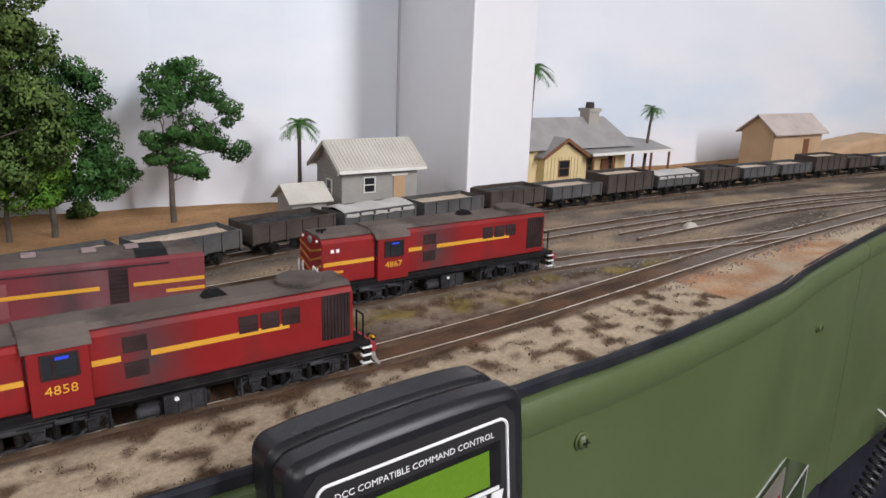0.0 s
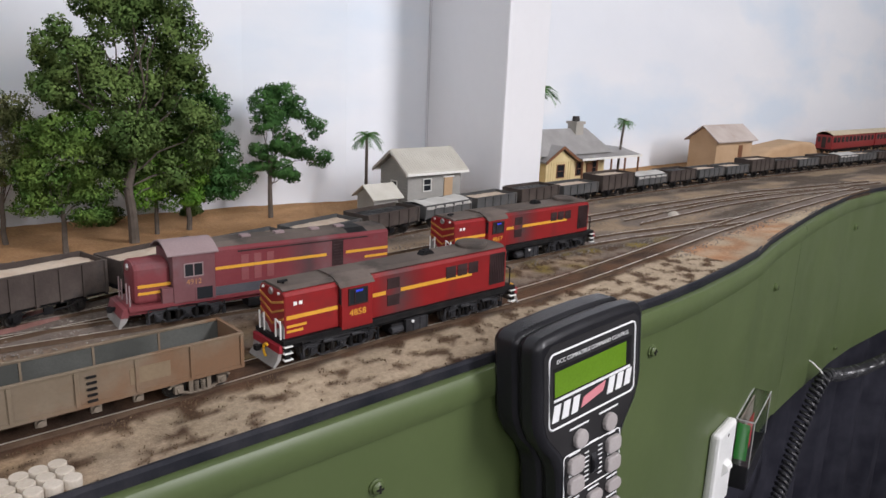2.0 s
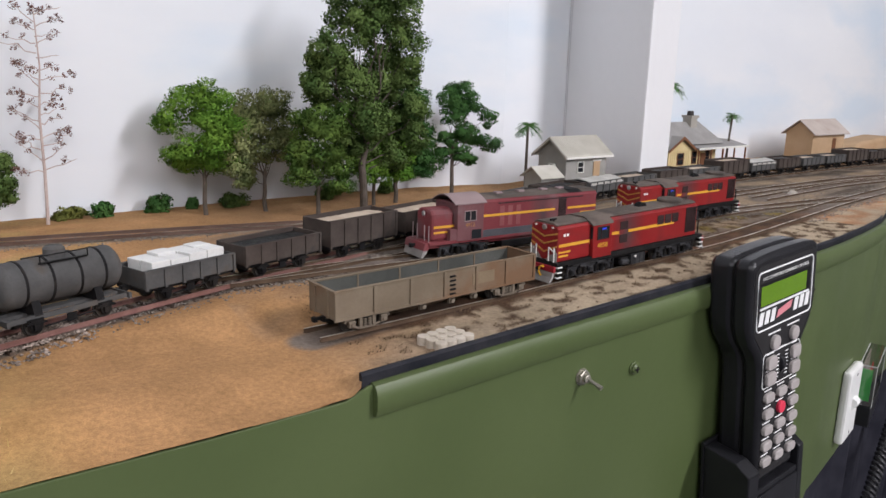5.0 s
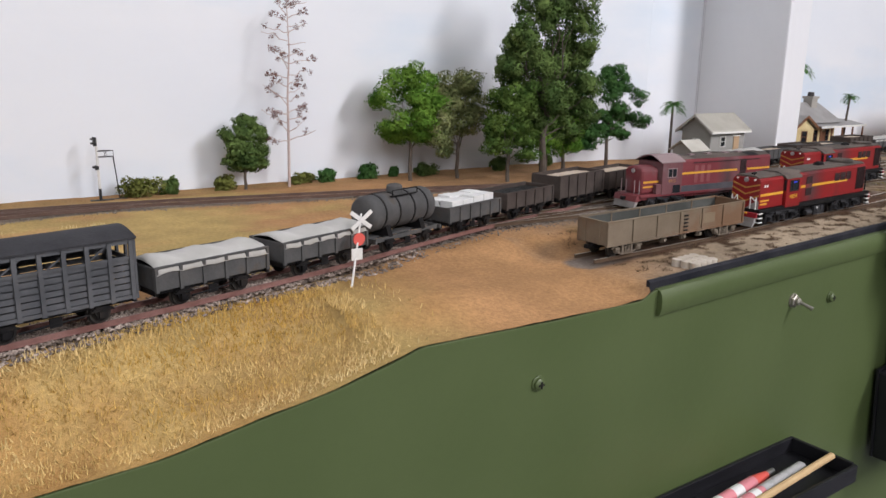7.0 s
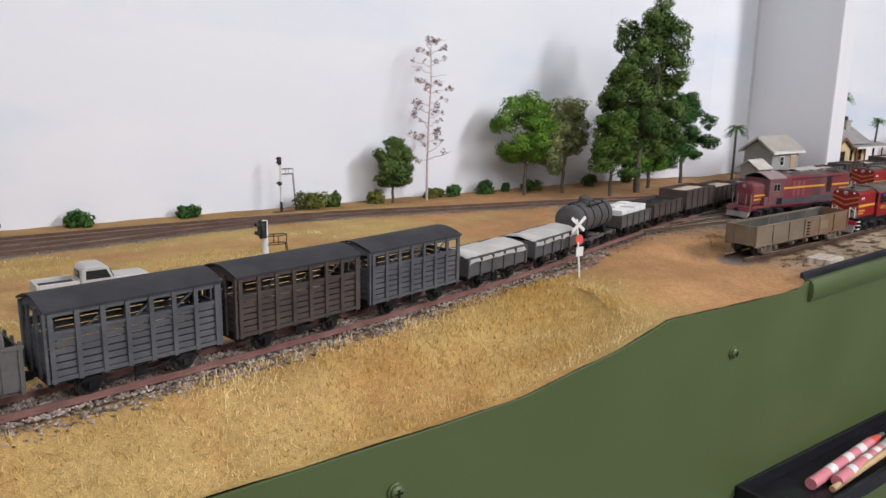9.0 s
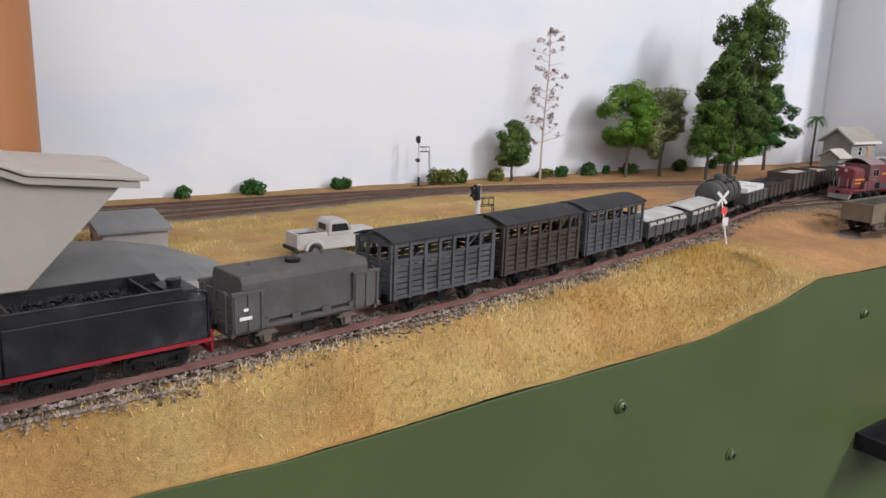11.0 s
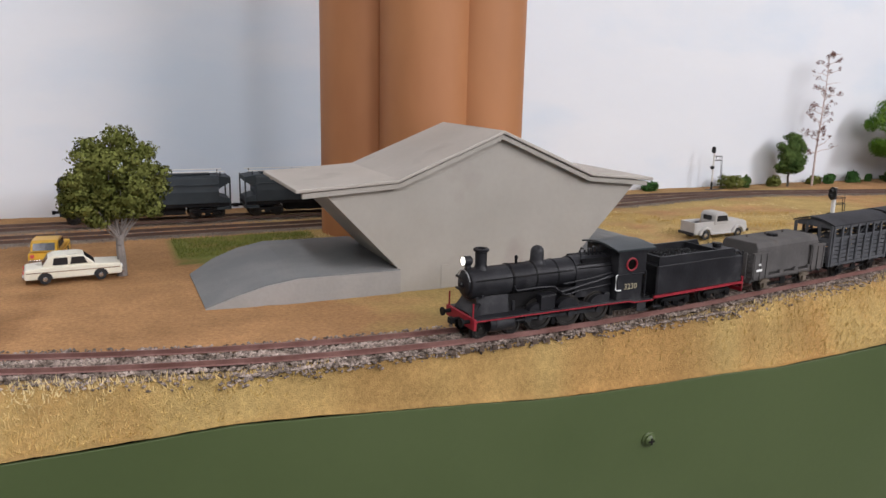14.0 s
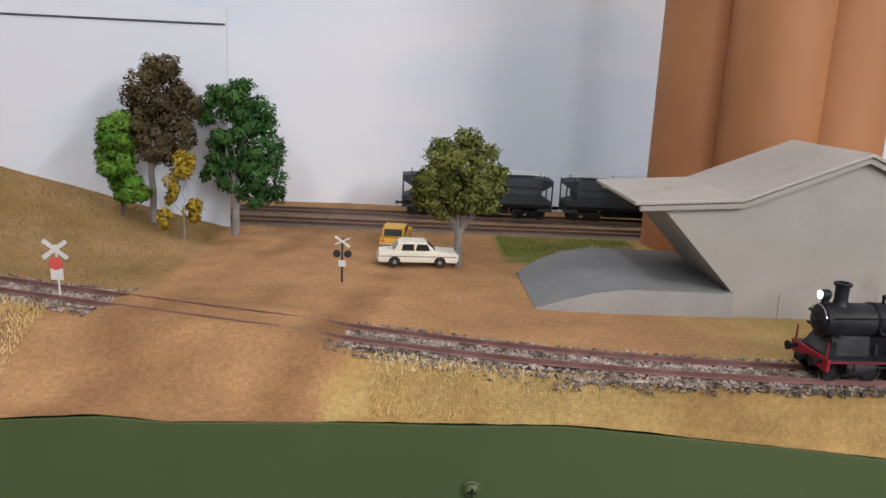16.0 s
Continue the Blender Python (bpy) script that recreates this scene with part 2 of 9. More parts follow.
def ground_z(x, y):
    """The height of the scenery, in millimetres."""
    ye, ze = interp(EDGE_Y, x), interp(EDGE_Z, x)
    z = 0.0
    if x < -236:
        ym = float(np.interp(x, main_line.p[:, 0], main_line.p[:, 1])) - 20
        top = min(ym, ye + 70) if x < -420 else ye + 45
        top = max(top, ye + 3)
        f = min(1.0, max(0.0, (y - ye) / (top - ye)))
        z = (ze - dip_a(x)) * (1 - f * f * (3 - 2 * f))
    if -420 < x < 260:
        f = min(1.0, max(0.0, (-300 - y) / 30.0))
        z += dip_a(x) * f
    z += 2.0 * min(1.0, max(0.0, (x + 235) / 110.0)) * min(1.0, max(0.0, (-60 - y) / 60.0))
    if x < -1330:
        rise = min(1.0, (-1330 - x) / 190.0)
        d = float(np.interp(x, main_line.p[:, 0], main_line.p[:, 1]))
        up = min(1.0, max(0.0, (y - d - 35) / 110.0))
        z += 46 * rise * up * up * (3 - 2 * up)
    if -1345 < x < -1205:
        # the road is made up level with the rails
        away = abs(y - float(np.interp(x, main_line.p[:, 0], main_line.p[:, 1])))
        z += 3.7 * min(1.0, max(0.0, (34 - away) / 14)) * min(1.0, (70 - abs(x + 1275)) / 12)
    z += 0.9 * noise.noise(Vector((x * 0.02, y * 0.02, 0))) + 0.5 * noise.noise(Vector((x * 0.09, y * 0.09, 3)))
    return z


def spots(x, y):
    """Patchy dark scrub in the sand, above zero where it grows."""
    return noise.noise(Vector((x * 0.07, y * 0.10, 11))) + 0.6 * noise.noise(Vector((x * 0.16, y * 0.2, 4))) - 0.06


def zone_colour(x, y):
    """The colour of the ground cover at a place."""
    n = noise.noise(Vector((x * 0.013, y * 0.02, 7))) + 0.5 * noise.noise(Vector((x * 0.05, y * 0.06, 2)))
    n2 = noise.noise(Vector((x * 0.04, y * 0.05, 11)))
    tan, straw, ballast = Vector((0.43, 0.238, 0.108)), Vector((0.44, 0.31, 0.12)), Vector((0.20, 0.158, 0.124))
    soil, sand, rust, green = Vector((0.085, 0.051, 0.031)), Vector((0.42, 0.335, 0.235)), Vector((0.36, 0.19, 0.10)), Vector((0.17, 0.19, 0.045))
    d = bed_mask(x, y)
    ym = float(np.interp(x, main_line.p[:, 0], main_line.p[:, 1]))

    def blend(a, b, f):
        f = min(1.0, max(0.0, f))
        return a.lerp(b, f)

    c = tan.copy()
    if x < -250:
        # meadow and verge on the left half
        if y > ym:
            c = blend(tan, straw, 0.5 + 1.6 * n - max(0, (x + 420) / 120) + 0.6 * max(0, min(1, (y - ym - 60) / 60)) - 2.4 * max(0, min(1, (-1020 - x) / 50)))
            if -1110 < x < -1000 and -200 < y < -105:
                c = blend(c, green, 0.9 + n2)
        else:
            c = blend(straw, Vector((0.40, 0.235, 0.085)), 0.45 + 1.1 * n)
            c = blend(c, tan, (x + 400) / 60)
        road = abs((x + 1290) - (y + 330) * 0.28) < 92 - 0.08 * (y + 330)
        if road:
            c = blend(tan, Vector((0.27, 0.14, 0.062)), 0.2 + 0.6 * n2 + 1.1 * noise.noise(Vector(((x - 0.28 * y) * 0.03, y * 0.006, 21))))
        if x < -1330 and y > ym + 25:
            c = blend(c, blend(Vector((0.25, 0.16, 0.055)), Vector((0.34, 0.22, 0.10)), 0.5 + 1.5 * n), 0.85)
    else:
        k = (x + 250) / 160
        c = blend(tan, ballast, k + 0.6 * n)
        drift = noise.noise(Vector((x * 0.006, y * 0.022, 31))) + 0.5 * noise.noise(Vector((x * 0.02, y * 0.06, 5)))
        c = blend(c, Vector((0.30, 0.225, 0.15)), k * (1.5 * drift - 0.05))
        c = blend(c, Vector((0.105, 0.082, 0.062)), k * (-1.5 * drift - 0.1))
        if x < 420 and y < -290:
            c = blend(c, Vector((0.20, 0.15, 0.045)), k * (1.6 * n2 - 0.1))
        da = y - float(np.interp(x, siding_a.p[:, 0], siding_a.p[:, 1]))
        if da < -14 and x < 330:
            c = blend(blend(c, sand, k), soil, (2.7 * spots(x, y) + 0.1) * min(1.0, max(0.0, (x + 222) / 50)))
        if -14 < da < 75 and x < 300:
            c = blend(c, soil, (0.3 + 2.0 * spots(x, y)) * min(1.0, max(0.0, (x + 215) / 70)))
        if da < -14 and x >= 330:
            c = blend(sand, rust, 0.5 + 2.0 * n)
        if y > -120:
            c = blend(c, tan, 0.8)
    if y > -12:
        c = blend(c, Vector((0.33, 0.19, 0.085)), 0.7)
    if d < 15 and y > interp(EDGE_Y, x) + 4 and not (x < -1180 and abs((x + 1290) - (y + 330) * 0.28) < 100 and y < -150):
        c = blend(c, Vector((0.19, 0.155, 0.13)) if y < -130 else Vector((0.27, 0.22, 0.175)), (15 - d) / 4)
    if -250 <= x < 420:
        # oily brown dirt round the front siding
        oil = blend(Vector((0.125, 0.066, 0.037)), Vector((0.06, 0.036, 0.023)), 0.5 + 1.6 * n2)
        edge_wear = 17 + 7 * noise.noise(Vector((x * 0.05, y * 0.05, 17)))
        c = blend(c, oil, min(0.95, (edge_wear - abs(da)) / 5, (x + 232) / 50, (430 - x) / 120))
    return c


def ground_material():
    m = bpy.data.materials.new("scenic_ground")
    m.use_nodes = True
    N, L = m.node_tree.nodes, m.node_tree.links
    bs = N["Principled BSDF"]
    at = N.new("ShaderNodeAttribute")
    at.attribute_name = "cover"
    tc = N.new("ShaderNodeTexCoord")
    out = at.outputs["Color"]
    for scale, lo, hi, detail in ((11.0, 0.86, 1.1, 3.0), (40.0, 0.84, 1.12, 6.0), (420.0, 0.83, 1.15, 5.0), (1500.0, 0.86, 1.14, 2.0)):
        n = N.new("ShaderNodeTexNoise")
        n.inputs["Scale"].default_value, n.inputs["Detail"].default_value = scale, detail
        L.new(tc.outputs["Object"], n.inputs["Vector"])
        r = N.new("ShaderNodeMapRange")
        r.inputs[1].default_value, r.inputs[2].default_value, r.inputs[3].default_value, r.inputs[4].default_value = 0.3, 0.7, lo, hi
        L.new(n.outputs[0], r.inputs[0])
        h = N.new("ShaderNodeHueSaturation")
        L.new(r.outputs[0], h.inputs["Value"])
        L.new(out, h.inputs["Color"])
        out = h.outputs[0]
        last = n
    L.new(out, bs.inputs["Base Color"])
    bs.inputs["Roughness"].default_value = 0.95
    bs.inputs["Specular IOR Level"].default_value = 0.15
    b = N.new("ShaderNodeBump")
    b.inputs["Strength"].default_value, b.inputs["Distance"].default_value = 0.7, 0.0012
    L.new(last.outputs[0], b.inputs["Height"])
    L.new(b.outputs[0], bs.inputs["Normal"])
    return m


def build_ground():
    xs = [*np.arange(-1800, -260, 7.0), *np.arange(-260, -225, 2.0), *np.arange(-225, 350, 3.5), *np.arange(350, 900, 8.0), *np.arange(900, 2300, 28.0)]
    rows = 96
    verts, cols, faces = [], [], []
    for x in xs:
        ye = interp(EDGE_Y, x) - (2.8 if x < -237 else 0)
        for j in range(rows):
            y = ye + (26 - ye) * (j / (rows - 1)) ** 1.25
            verts.append((x * MM, y * MM, ground_z(x, y) * MM))
            cols.append((*zone_colour(x, y), 1.0))
    for i in range(len(xs) - 1):
        for j in range(rows - 1):
            a = i * rows + j
            faces.append((a, a + rows, a + rows + 1, a + 1))
    me = bpy.data.meshes.new("ground")
    me.from_pydata(verts, [], faces)
    attr = me.color_attributes.new("cover", "FLOAT_COLOR", "POINT")
    attr.data.foreach_set("color", np.array(cols, np.float32).ravel())
    me.materials.append(ground_material())
    for p in me.polygons:
        p.use_smooth = True
    return tagged(new("ground", me), "sandy and ballasted scenery surface of the layout", "ground", kind="structure")


def structure(name, bm, material, label, bevel=0.0):
    return tagged(part(name, bm, material, bevel=bevel), label, name.split("_")[0], kind="structure")


def build_room():
    bm = B()
    box(bm, -3600, 3600, 26, 126, -1000, 1500)
    structure("wall_north", bm, WALL, "white wall with a faint painted cloudy sky")
    bm = B()
    box(bm, -3700, -3600, -3000, 126, -1000, 1500)
    structure("wall_west", bm, ROOM, "plain light room wall")
    bm = B()
    box(bm, 3600, 3700, -3000, 126, -1000, 1500)
    structure("wall_east", bm, ROOM, "plain light room wall")
    bm = B()
    box(bm, -3700, 3700, -3100, -3000, -1000, 1500)
    structure("wall_south", bm, ROOM, "plain light room wall")
    bm = B()
    box(bm, -3700, 3700, -3100, 126, -1100, -1000)
    structure("floor", bm, CARPET, "dark grey carpeted floor")
    bm = B()
    box(bm, -3700, 3700, -3100, 126, 1500, 1600)
    structure("ceiling", bm, ROOM, "plain pale ceiling")
    # the boxed-in pillar, with a slimmer casing behind its left side
    bm = B()
    prism(bm, [(323.5, -136), (414, -110), (414, 24), (347, 24)], "z", -8, 900)
    tagged(part("pillar", bm, PLASTER, bevel=3.0), "white plastered pillar standing before the backdrop", "pillar", kind="structure")
    bm = B()
    prism(bm, [(30, 25.8), (120, 18), (225, -4), (344, 8), (344, 25.5)], "z", -8, 900)
    tagged(part("trim", bm, WALL), "white casing panel beside the pillar", "trim", kind="structure")
    # a thin twisted cord that hangs in the corner between casing and pillar
    cord = thing("hanging_cord", "thin grey twisted cord hanging in the pillar's corner", "cord")
    for turn in (0.0, math.pi):
        bm = B()
        pipe(bm, [(344.6 + 0.55 * math.cos(z * 0.9 + turn), 4.6 + 0.55 * math.sin(z * 0.9 + turn), z) for z in np.arange(40, 420, 1.2)], 0.42, 4)
        part("strand", bm, plain("grey_cord", (0.34, 0.34, 0.36), 0.9), cord)


def sweep_panel(bm, xs, out, thick, bottom, top, cut=1.2):
    """A fascia sheet that follows the board's edge."""
    rings = []
    for x in xs:
        y = interp(EDGE_Y, x)
        dy = (interp(EDGE_Y, x + 4) - interp(EDGE_Y, x - 4)) / 8
        nx, ny = dy / math.hypot(1, dy), -1 / math.hypot(1, dy)
        z0, z1 = bottom(x), top(x)
        rings.append([bm.verts.new(V(x + nx * o, y + ny * o, z)) for o, z in ((out, z0), (out, z1 - cut), (out - cut, z1), (out - thick, z1), (out - thick, z0))])
    for a, b in zip(rings, rings[1:]):
        for k in range(5):
            bm.faces.new((a[k], b[k], b[(k + 1) % 5], a[(k + 1) % 5]))
    bm.faces.new(rings[0])
    bm.faces.new(rings[-1][::-1])


PANEL_BOTTOM = [(-1800, -420), (180, -420), (236, -230), (320, -224), (470, -216), (560, -213), (566, -217), (680, -229), (800, -239), (1060, -233), (2300, -232)]


def build_fascia():
    for n, (a, b) in enumerate(((-1800, 577.6), (578.4, 1500))):
        bm = B()
        sweep_panel(bm, [*np.arange(a, b, 6.0 if n == 0 else 9.0), b], 3.0, 1.3 if n == 0 else 3.0, lambda x: interp(PANEL_BOTTOM, x), lambda x: interp(EDGE_Z, x) - (0.9 if x < -236 else 1.5), 0.3)
        panel = tagged(part(f"trim_{n + 1}", bm, FASCIA, smooth=True), "olive green painted fascia with a wavy top edge" if n == 0 else "olive green painted fascia panel curving along the layout edge", "fascia", kind="structure")
        a = max(a, -231.5)
        # half-round lip along the top of the panel
        bm = B()
        rings = []
        for x in [*np.arange(a, b, 9.0), b]:
            y, z = interp(EDGE_Y, x), interp(EDGE_Z, x)
            dy = (interp(EDGE_Y, x + 4) - interp(EDGE_Y, x - 4)) / 8
            nx, ny = dy / math.hypot(1, dy), -1 / math.hypot(1, dy)
            prof = [(3.2, -17.0), (5.4, -16.4), (6.6, -13), (6.8, -8), (6.2, -4.2), (4.6, -1.6), (2.0, -0.8), (0.6, -1.0)]
            rings.append([bm.verts.new(V(x + nx * o, y + ny * o, z + h)) for o, h in prof])
        for p, q in zip(rings, rings[1:]):
            for k in range(7):
                bm.faces.new((p[k], q[k], q[k + 1], p[k + 1]))
        for r in (rings[0], rings[-1]):
            bm.faces.new(r)
        part("top_lip", bm, FASCIA, panel, smooth=True)
    bm = B()
    sweep_panel(bm, [*np.arange(-236, 1500, 9.0)], 0.4, 2.6, lambda x: interp(EDGE_Z, x) - 12.0, lambda x: interp(EDGE_Z, x) + 4.2)
    tagged(part("trim_3", bm, BLACK_STRIP), "black edging strip along the top of the fascia", "edging", kind="structure")
    # black cloth skirt under the raised panel
    bm = B()
    pts = []
    for i, x in enumerate(np.arange(150, 2300, 9.0)):
        y = interp(EDGE_Y, x) + 26 + 9 * math.sin(i * 0.55) + 4 * math.sin(i * 1.3)
        pts.append((x, y))
    lo, hi = [bm.verts.new(V(x, y, -990)) for x, y in pts], [bm.verts.new(V(x, y, -60)) for x, y in pts]
    for i in range(len(pts) - 1):
        bm.faces.new((lo[i], lo[i + 1], hi[i + 1], hi[i]))
    skirt = part("skirt_curtain", bm, CURTAIN, smooth=True)
    so = skirt.modifiers.new("cloth", "SOLIDIFY")
    so.thickness = 0.002
    tagged(skirt, "pleated black cloth skirt hanging below the layout", "curtain")
    # carcass of the layout under the scenery, down to the floor
    bm = B()
    box(bm, -1800, 140, -408, 26, -990, -60)
    tagged(part("trim_4", bm, BLACK_STRIP), "dark carcass under the layout board", "carcass", kind="structure")


build_ground()
build_room()
build_fascia()

# ---- tracks ----
RUST = surf("rusty_rail", (0.185, 0.09, 0.075), (0.27, 0.145, 0.125), 90.0, 0.5, 0.2, 0.2, 700.0, 0.3)
WORN_RAIL = surf("worn_rail", (0.66, 0.60, 0.50), (0.80, 0.75, 0.66), 60.0, 0.3, 0.1, 0.5, 500.0, 0.15)
RAIL_WEB = surf("rust_brown_rail_web", (0.07, 0.045, 0.03), (0.11, 0.075, 0.05), 90.0, 0.8, 0.2, 0.0, spec=0.1)
BACK_RAIL = surf("dull_brown_rail", (0.10, 0.06, 0.045), (0.14, 0.09, 0.07), 90.0, 0.55, 0.2, 0.2)
SLEEPER = surf("weathered_sleeper", (0.075, 0.052, 0.04), (0.12, 0.09, 0.07), 160.0, 0.9, 0.4, 0.0, 1200.0, 0.4, per_piece=0.3, spec=0.1)
SLEEPER_FAR = surf("weathered_sleeper_far", (0.075, 0.052, 0.04), (0.12, 0.09, 0.07), 160.0, 0.9, 0.4, 0.0, 1200.0, 0.4, per_island=0.3, spec=0.1)


def rail_mesh(line, off, material, parent, dip=None, lo=-9999, hi=9999):
    bm = B()
    prev = None
    pts = line.p[::3] if len(line.p) > 12 else line.p
    pts = pts[(pts[:, 0] >= lo) & (pts[:, 0] <= hi)]
    d = np.gradient(pts, axis=0)
    d /= np.hypot(d[:, 0], d[:, 1])[:, None]
    for (x, y), (dx, dy) in zip(pts, d):
        nx, ny = -dy, dx
        low = dip(x) if dip else 0.0
        ring = [bm.verts.new(V(x + nx * (off + o), y + ny * (off + o), z + low)) for o, z in ((-1.1, 1.7), (-0.35, 2.2), (-0.45, RAIL), (0.45, RAIL), (0.35, 2.2), (1.1, 1.7))]
        if prev:
            for k in range(6):
                f = bm.faces.new((prev[k], ring[k], ring[(k + 1) % 6], prev[(k + 1) % 6]))
                f.material_index = 1 if k == 2 else 0
        prev = ring
    ob = part("rail", bm, RAIL_WEB if material is WORN_RAIL else material, parent)
    ob.data.materials.append(material)
    return ob


def sleeper_mesh():
    bm = B()
    box(bm, -1.5, 1.5, -12.6, 12.6, -0.8, 1.7, 0.25)
    finish(bm)
    me = bpy.data.meshes.new("sleeper")
    bm.to_mesh(me)
    bm.free()
    me.materials.append(SLEEPER)
    return me


def build_track(line, label, rails, near=None, road=None, dip=None, sunk=0.0):
    top = thing("railway_track", label, "track", "layout tracks")
    for off in (-8.75, 8.75):
        if line is main_line:
            rail_mesh(line, off, rails, top, dip, hi=-120)
            rail_mesh(line, off, WORN_RAIL, top, dip, lo=-132)
        else:
            rail_mesh(line, off, rails, top, dip)
    shape = sleeper_mesh()
    far = B()
    far_used = False
    for s in np.arange(4, line.s[-1] - 3, 7.4):
        x, y, a = line.at(s)
        if road and road[0] < x < road[1]:
            continue
        a += random.uniform(-0.02, 0.02)
        low = (dip(x) if dip else 0.0) - sunk
        if near and near[0] < x < near[1]:
            ob = new("sleeper", shape)
            ob.matrix_basis = pose(x * MM, y * MM, low * MM, 0, 0, math.degrees(a))
            ob.parent = top
        else:
            far_used = True
            vs = box(far, -1.5, 1.5, -12.6, 12.6, -0.8, 1.7, 0.25)
            bmesh.ops.transform(far, matrix=pose(x * MM, y * MM, low * MM, 0, 0, math.degrees(a)), verts=vs)
    if far_used:
        tagged(part("buried_sleeper", far, SLEEPER_FAR, top), kind="stuff")
    else:
        far.free()


build_track(main_line, "rusty main line track on weathered sleepers in stone ballast", RUST, (-1180, 120), (-1335, -1215), None, 1.45)
build_track(siding_a, "worn siding track half buried in brown dirt", WORN_RAIL, (-262, 300), None, dip_a, 2.2)
build_track(siding_b, "worn yard track holding two diesel locomotives", WORN_RAIL, sunk=0.5)
build_track(siding_c, "worn yard track in grey ballast", WORN_RAIL, sunk=0.5)
build_track(siding_d, "worn yard track in grey ballast", WORN_RAIL, sunk=0.5)
build_track(back_a, "rusty back track along the wall", BACK_RAIL, sunk=2.4)
build_track(back_b, "rusty back track along the wall", BACK_RAIL, sunk=2.4)

# ---- buildings ----
CREAM_ROOF = surf("grey_cream_roof", (0.46, 0.44, 0.38), (0.52, 0.50, 0.44), 60.0, 0.7, 0.2, 0.0, 500.0, 0.1)
GREY_BOARD = surf("grey_weatherboard", (0.27, 0.262, 0.24), (0.32, 0.31, 0.285), 50.0, 0.8, 0.2)
CREAM_WALL = surf("cream_weatherboard", (0.60, 0.48, 0.25), (0.66, 0.54, 0.30), 60.0, 0.8, 0.1)
IRON_ROOF = surf("grey_iron_roof", (0.26, 0.25, 0.24), (0.32, 0.31, 0.30), 60.0, 0.6, 0.2)
BROWN_TRIM = surf("brown_trim_paint", (0.15, 0.065, 0.03), (0.19, 0.08, 0.04), 60.0, 0.6)
TAN_WALL = surf("tan_board", (0.42, 0.28, 0.16), (0.48, 0.33, 0.20), 40.0, 0.8, 0.1)
PINK_ROOF = surf("faded_iron_roof", (0.48, 0.42, 0.38), (0.40, 0.33, 0.29), 30.0, 0.7, 0.1, c3=(0.33, 0.24, 0.19), c3_scale=35.0)
DARK_GLASS = plain("dark_window_glass", (0.02, 0.022, 0.025), 0.12)
WHITE_TRIM = surf("white_trim_paint", (0.68, 0.67, 0.62), (0.74, 0.73, 0.68), 60.0, 0.6)
GREY_CARD = surf("weathered_grey_sheeting", (0.335, 0.315, 0.275), (0.39, 0.365, 0.325), 16.0, 0.8, 0.1, 0.0, 300.0, 0.08, (0.30, 0.27, 0.24), 22.0, 0.60)
GREY_ROOF = surf("weathered_grey_roof", (0.39, 0.36, 0.315), (0.44, 0.405, 0.36), 20.0, 0.75, 0.1, 0.0, 300.0, 0.08, (0.33, 0.30, 0.26), 26.0, 0.60)
CONCRETE = surf("grey_concrete", (0.30, 0.29, 0.27), (0.36, 0.345, 0.325), 30.0, 0.85, 0.15, 0.0, 500.0, 0.15)
SLATE_TOP = surf("dark_grey_tarmac_top", (0.17, 0.175, 0.175), (0.215, 0.215, 0.21), 40.0, 0.85, 0.15)
SILO = surf("bare_orange_brown_card", (0.36, 0.155, 0.062), (0.42, 0.185, 0.076), 9.0, 0.6, 0.05, 0.0, 120.0, 0.05, (0.36, 0.15, 0.062), 14.0, 0.56, streak=(1.0, 1.0, 0.35))


def gable(bm, x0, x1, y0, y1, ym, ze, zr, over, t):
    """A pitched roof with thickness, its ridge along x."""
    for ya, yb in ((y0 - over, ym), (y1 + over, ym)):
        k = (zr - ze) / abs(ym - (y0 if ya < ym else y1))
        za = zr - k * abs(ym - ya)
        prism(bm, [(ya, za), (yb, zr), (yb, zr + t), (ya, za + t)], "x", x0 - over, x1 + over)


def window(parent, x, y, z, w, h, facing, pane=DARK_GLASS, trim=WHITE_TRIM, bars=True):
    """A sash window on a wall that faces -y or -x."""
    bm = B()
    if facing == "y":
        box(bm, x - w / 2, x + w / 2, y - 0.3, y + 0.3, z - h / 2, z + h / 2)
    else:
        box(bm, x - 0.3, x + 0.3, y - w / 2, y + w / 2, z - h / 2, z + h / 2)
    win = part("window", bm, pane, parent)
    bm = B()
    e = 0.8
    for a0, a1, b0, b1 in ((-w / 2 - e, w / 2 + e, h / 2, h / 2 + e), (-w / 2 - e, w / 2 + e, -h / 2 - e, -h / 2), (-w / 2 - e, -w / 2, -h / 2, h / 2), (w / 2, w / 2 + e, -h / 2, h / 2), (-w / 2, w / 2, -0.3, 0.3) if bars else (-w / 2, w / 2, h / 2 - 0.2, h / 2)):
        if facing == "y":
            box(bm, x + a0, x + a1, y - 1.0, y + 0.2, z + b0, z + b1)
        else:
            box(bm, x - 1.0, x + 0.2, y + a0, y + a1, z + b0, z + b1)
    part("frame", bm, trim, win)


FRAME_BLACK_POT = plain("sooty_clay_pot", (0.035, 0.03, 0.028), 0.8)


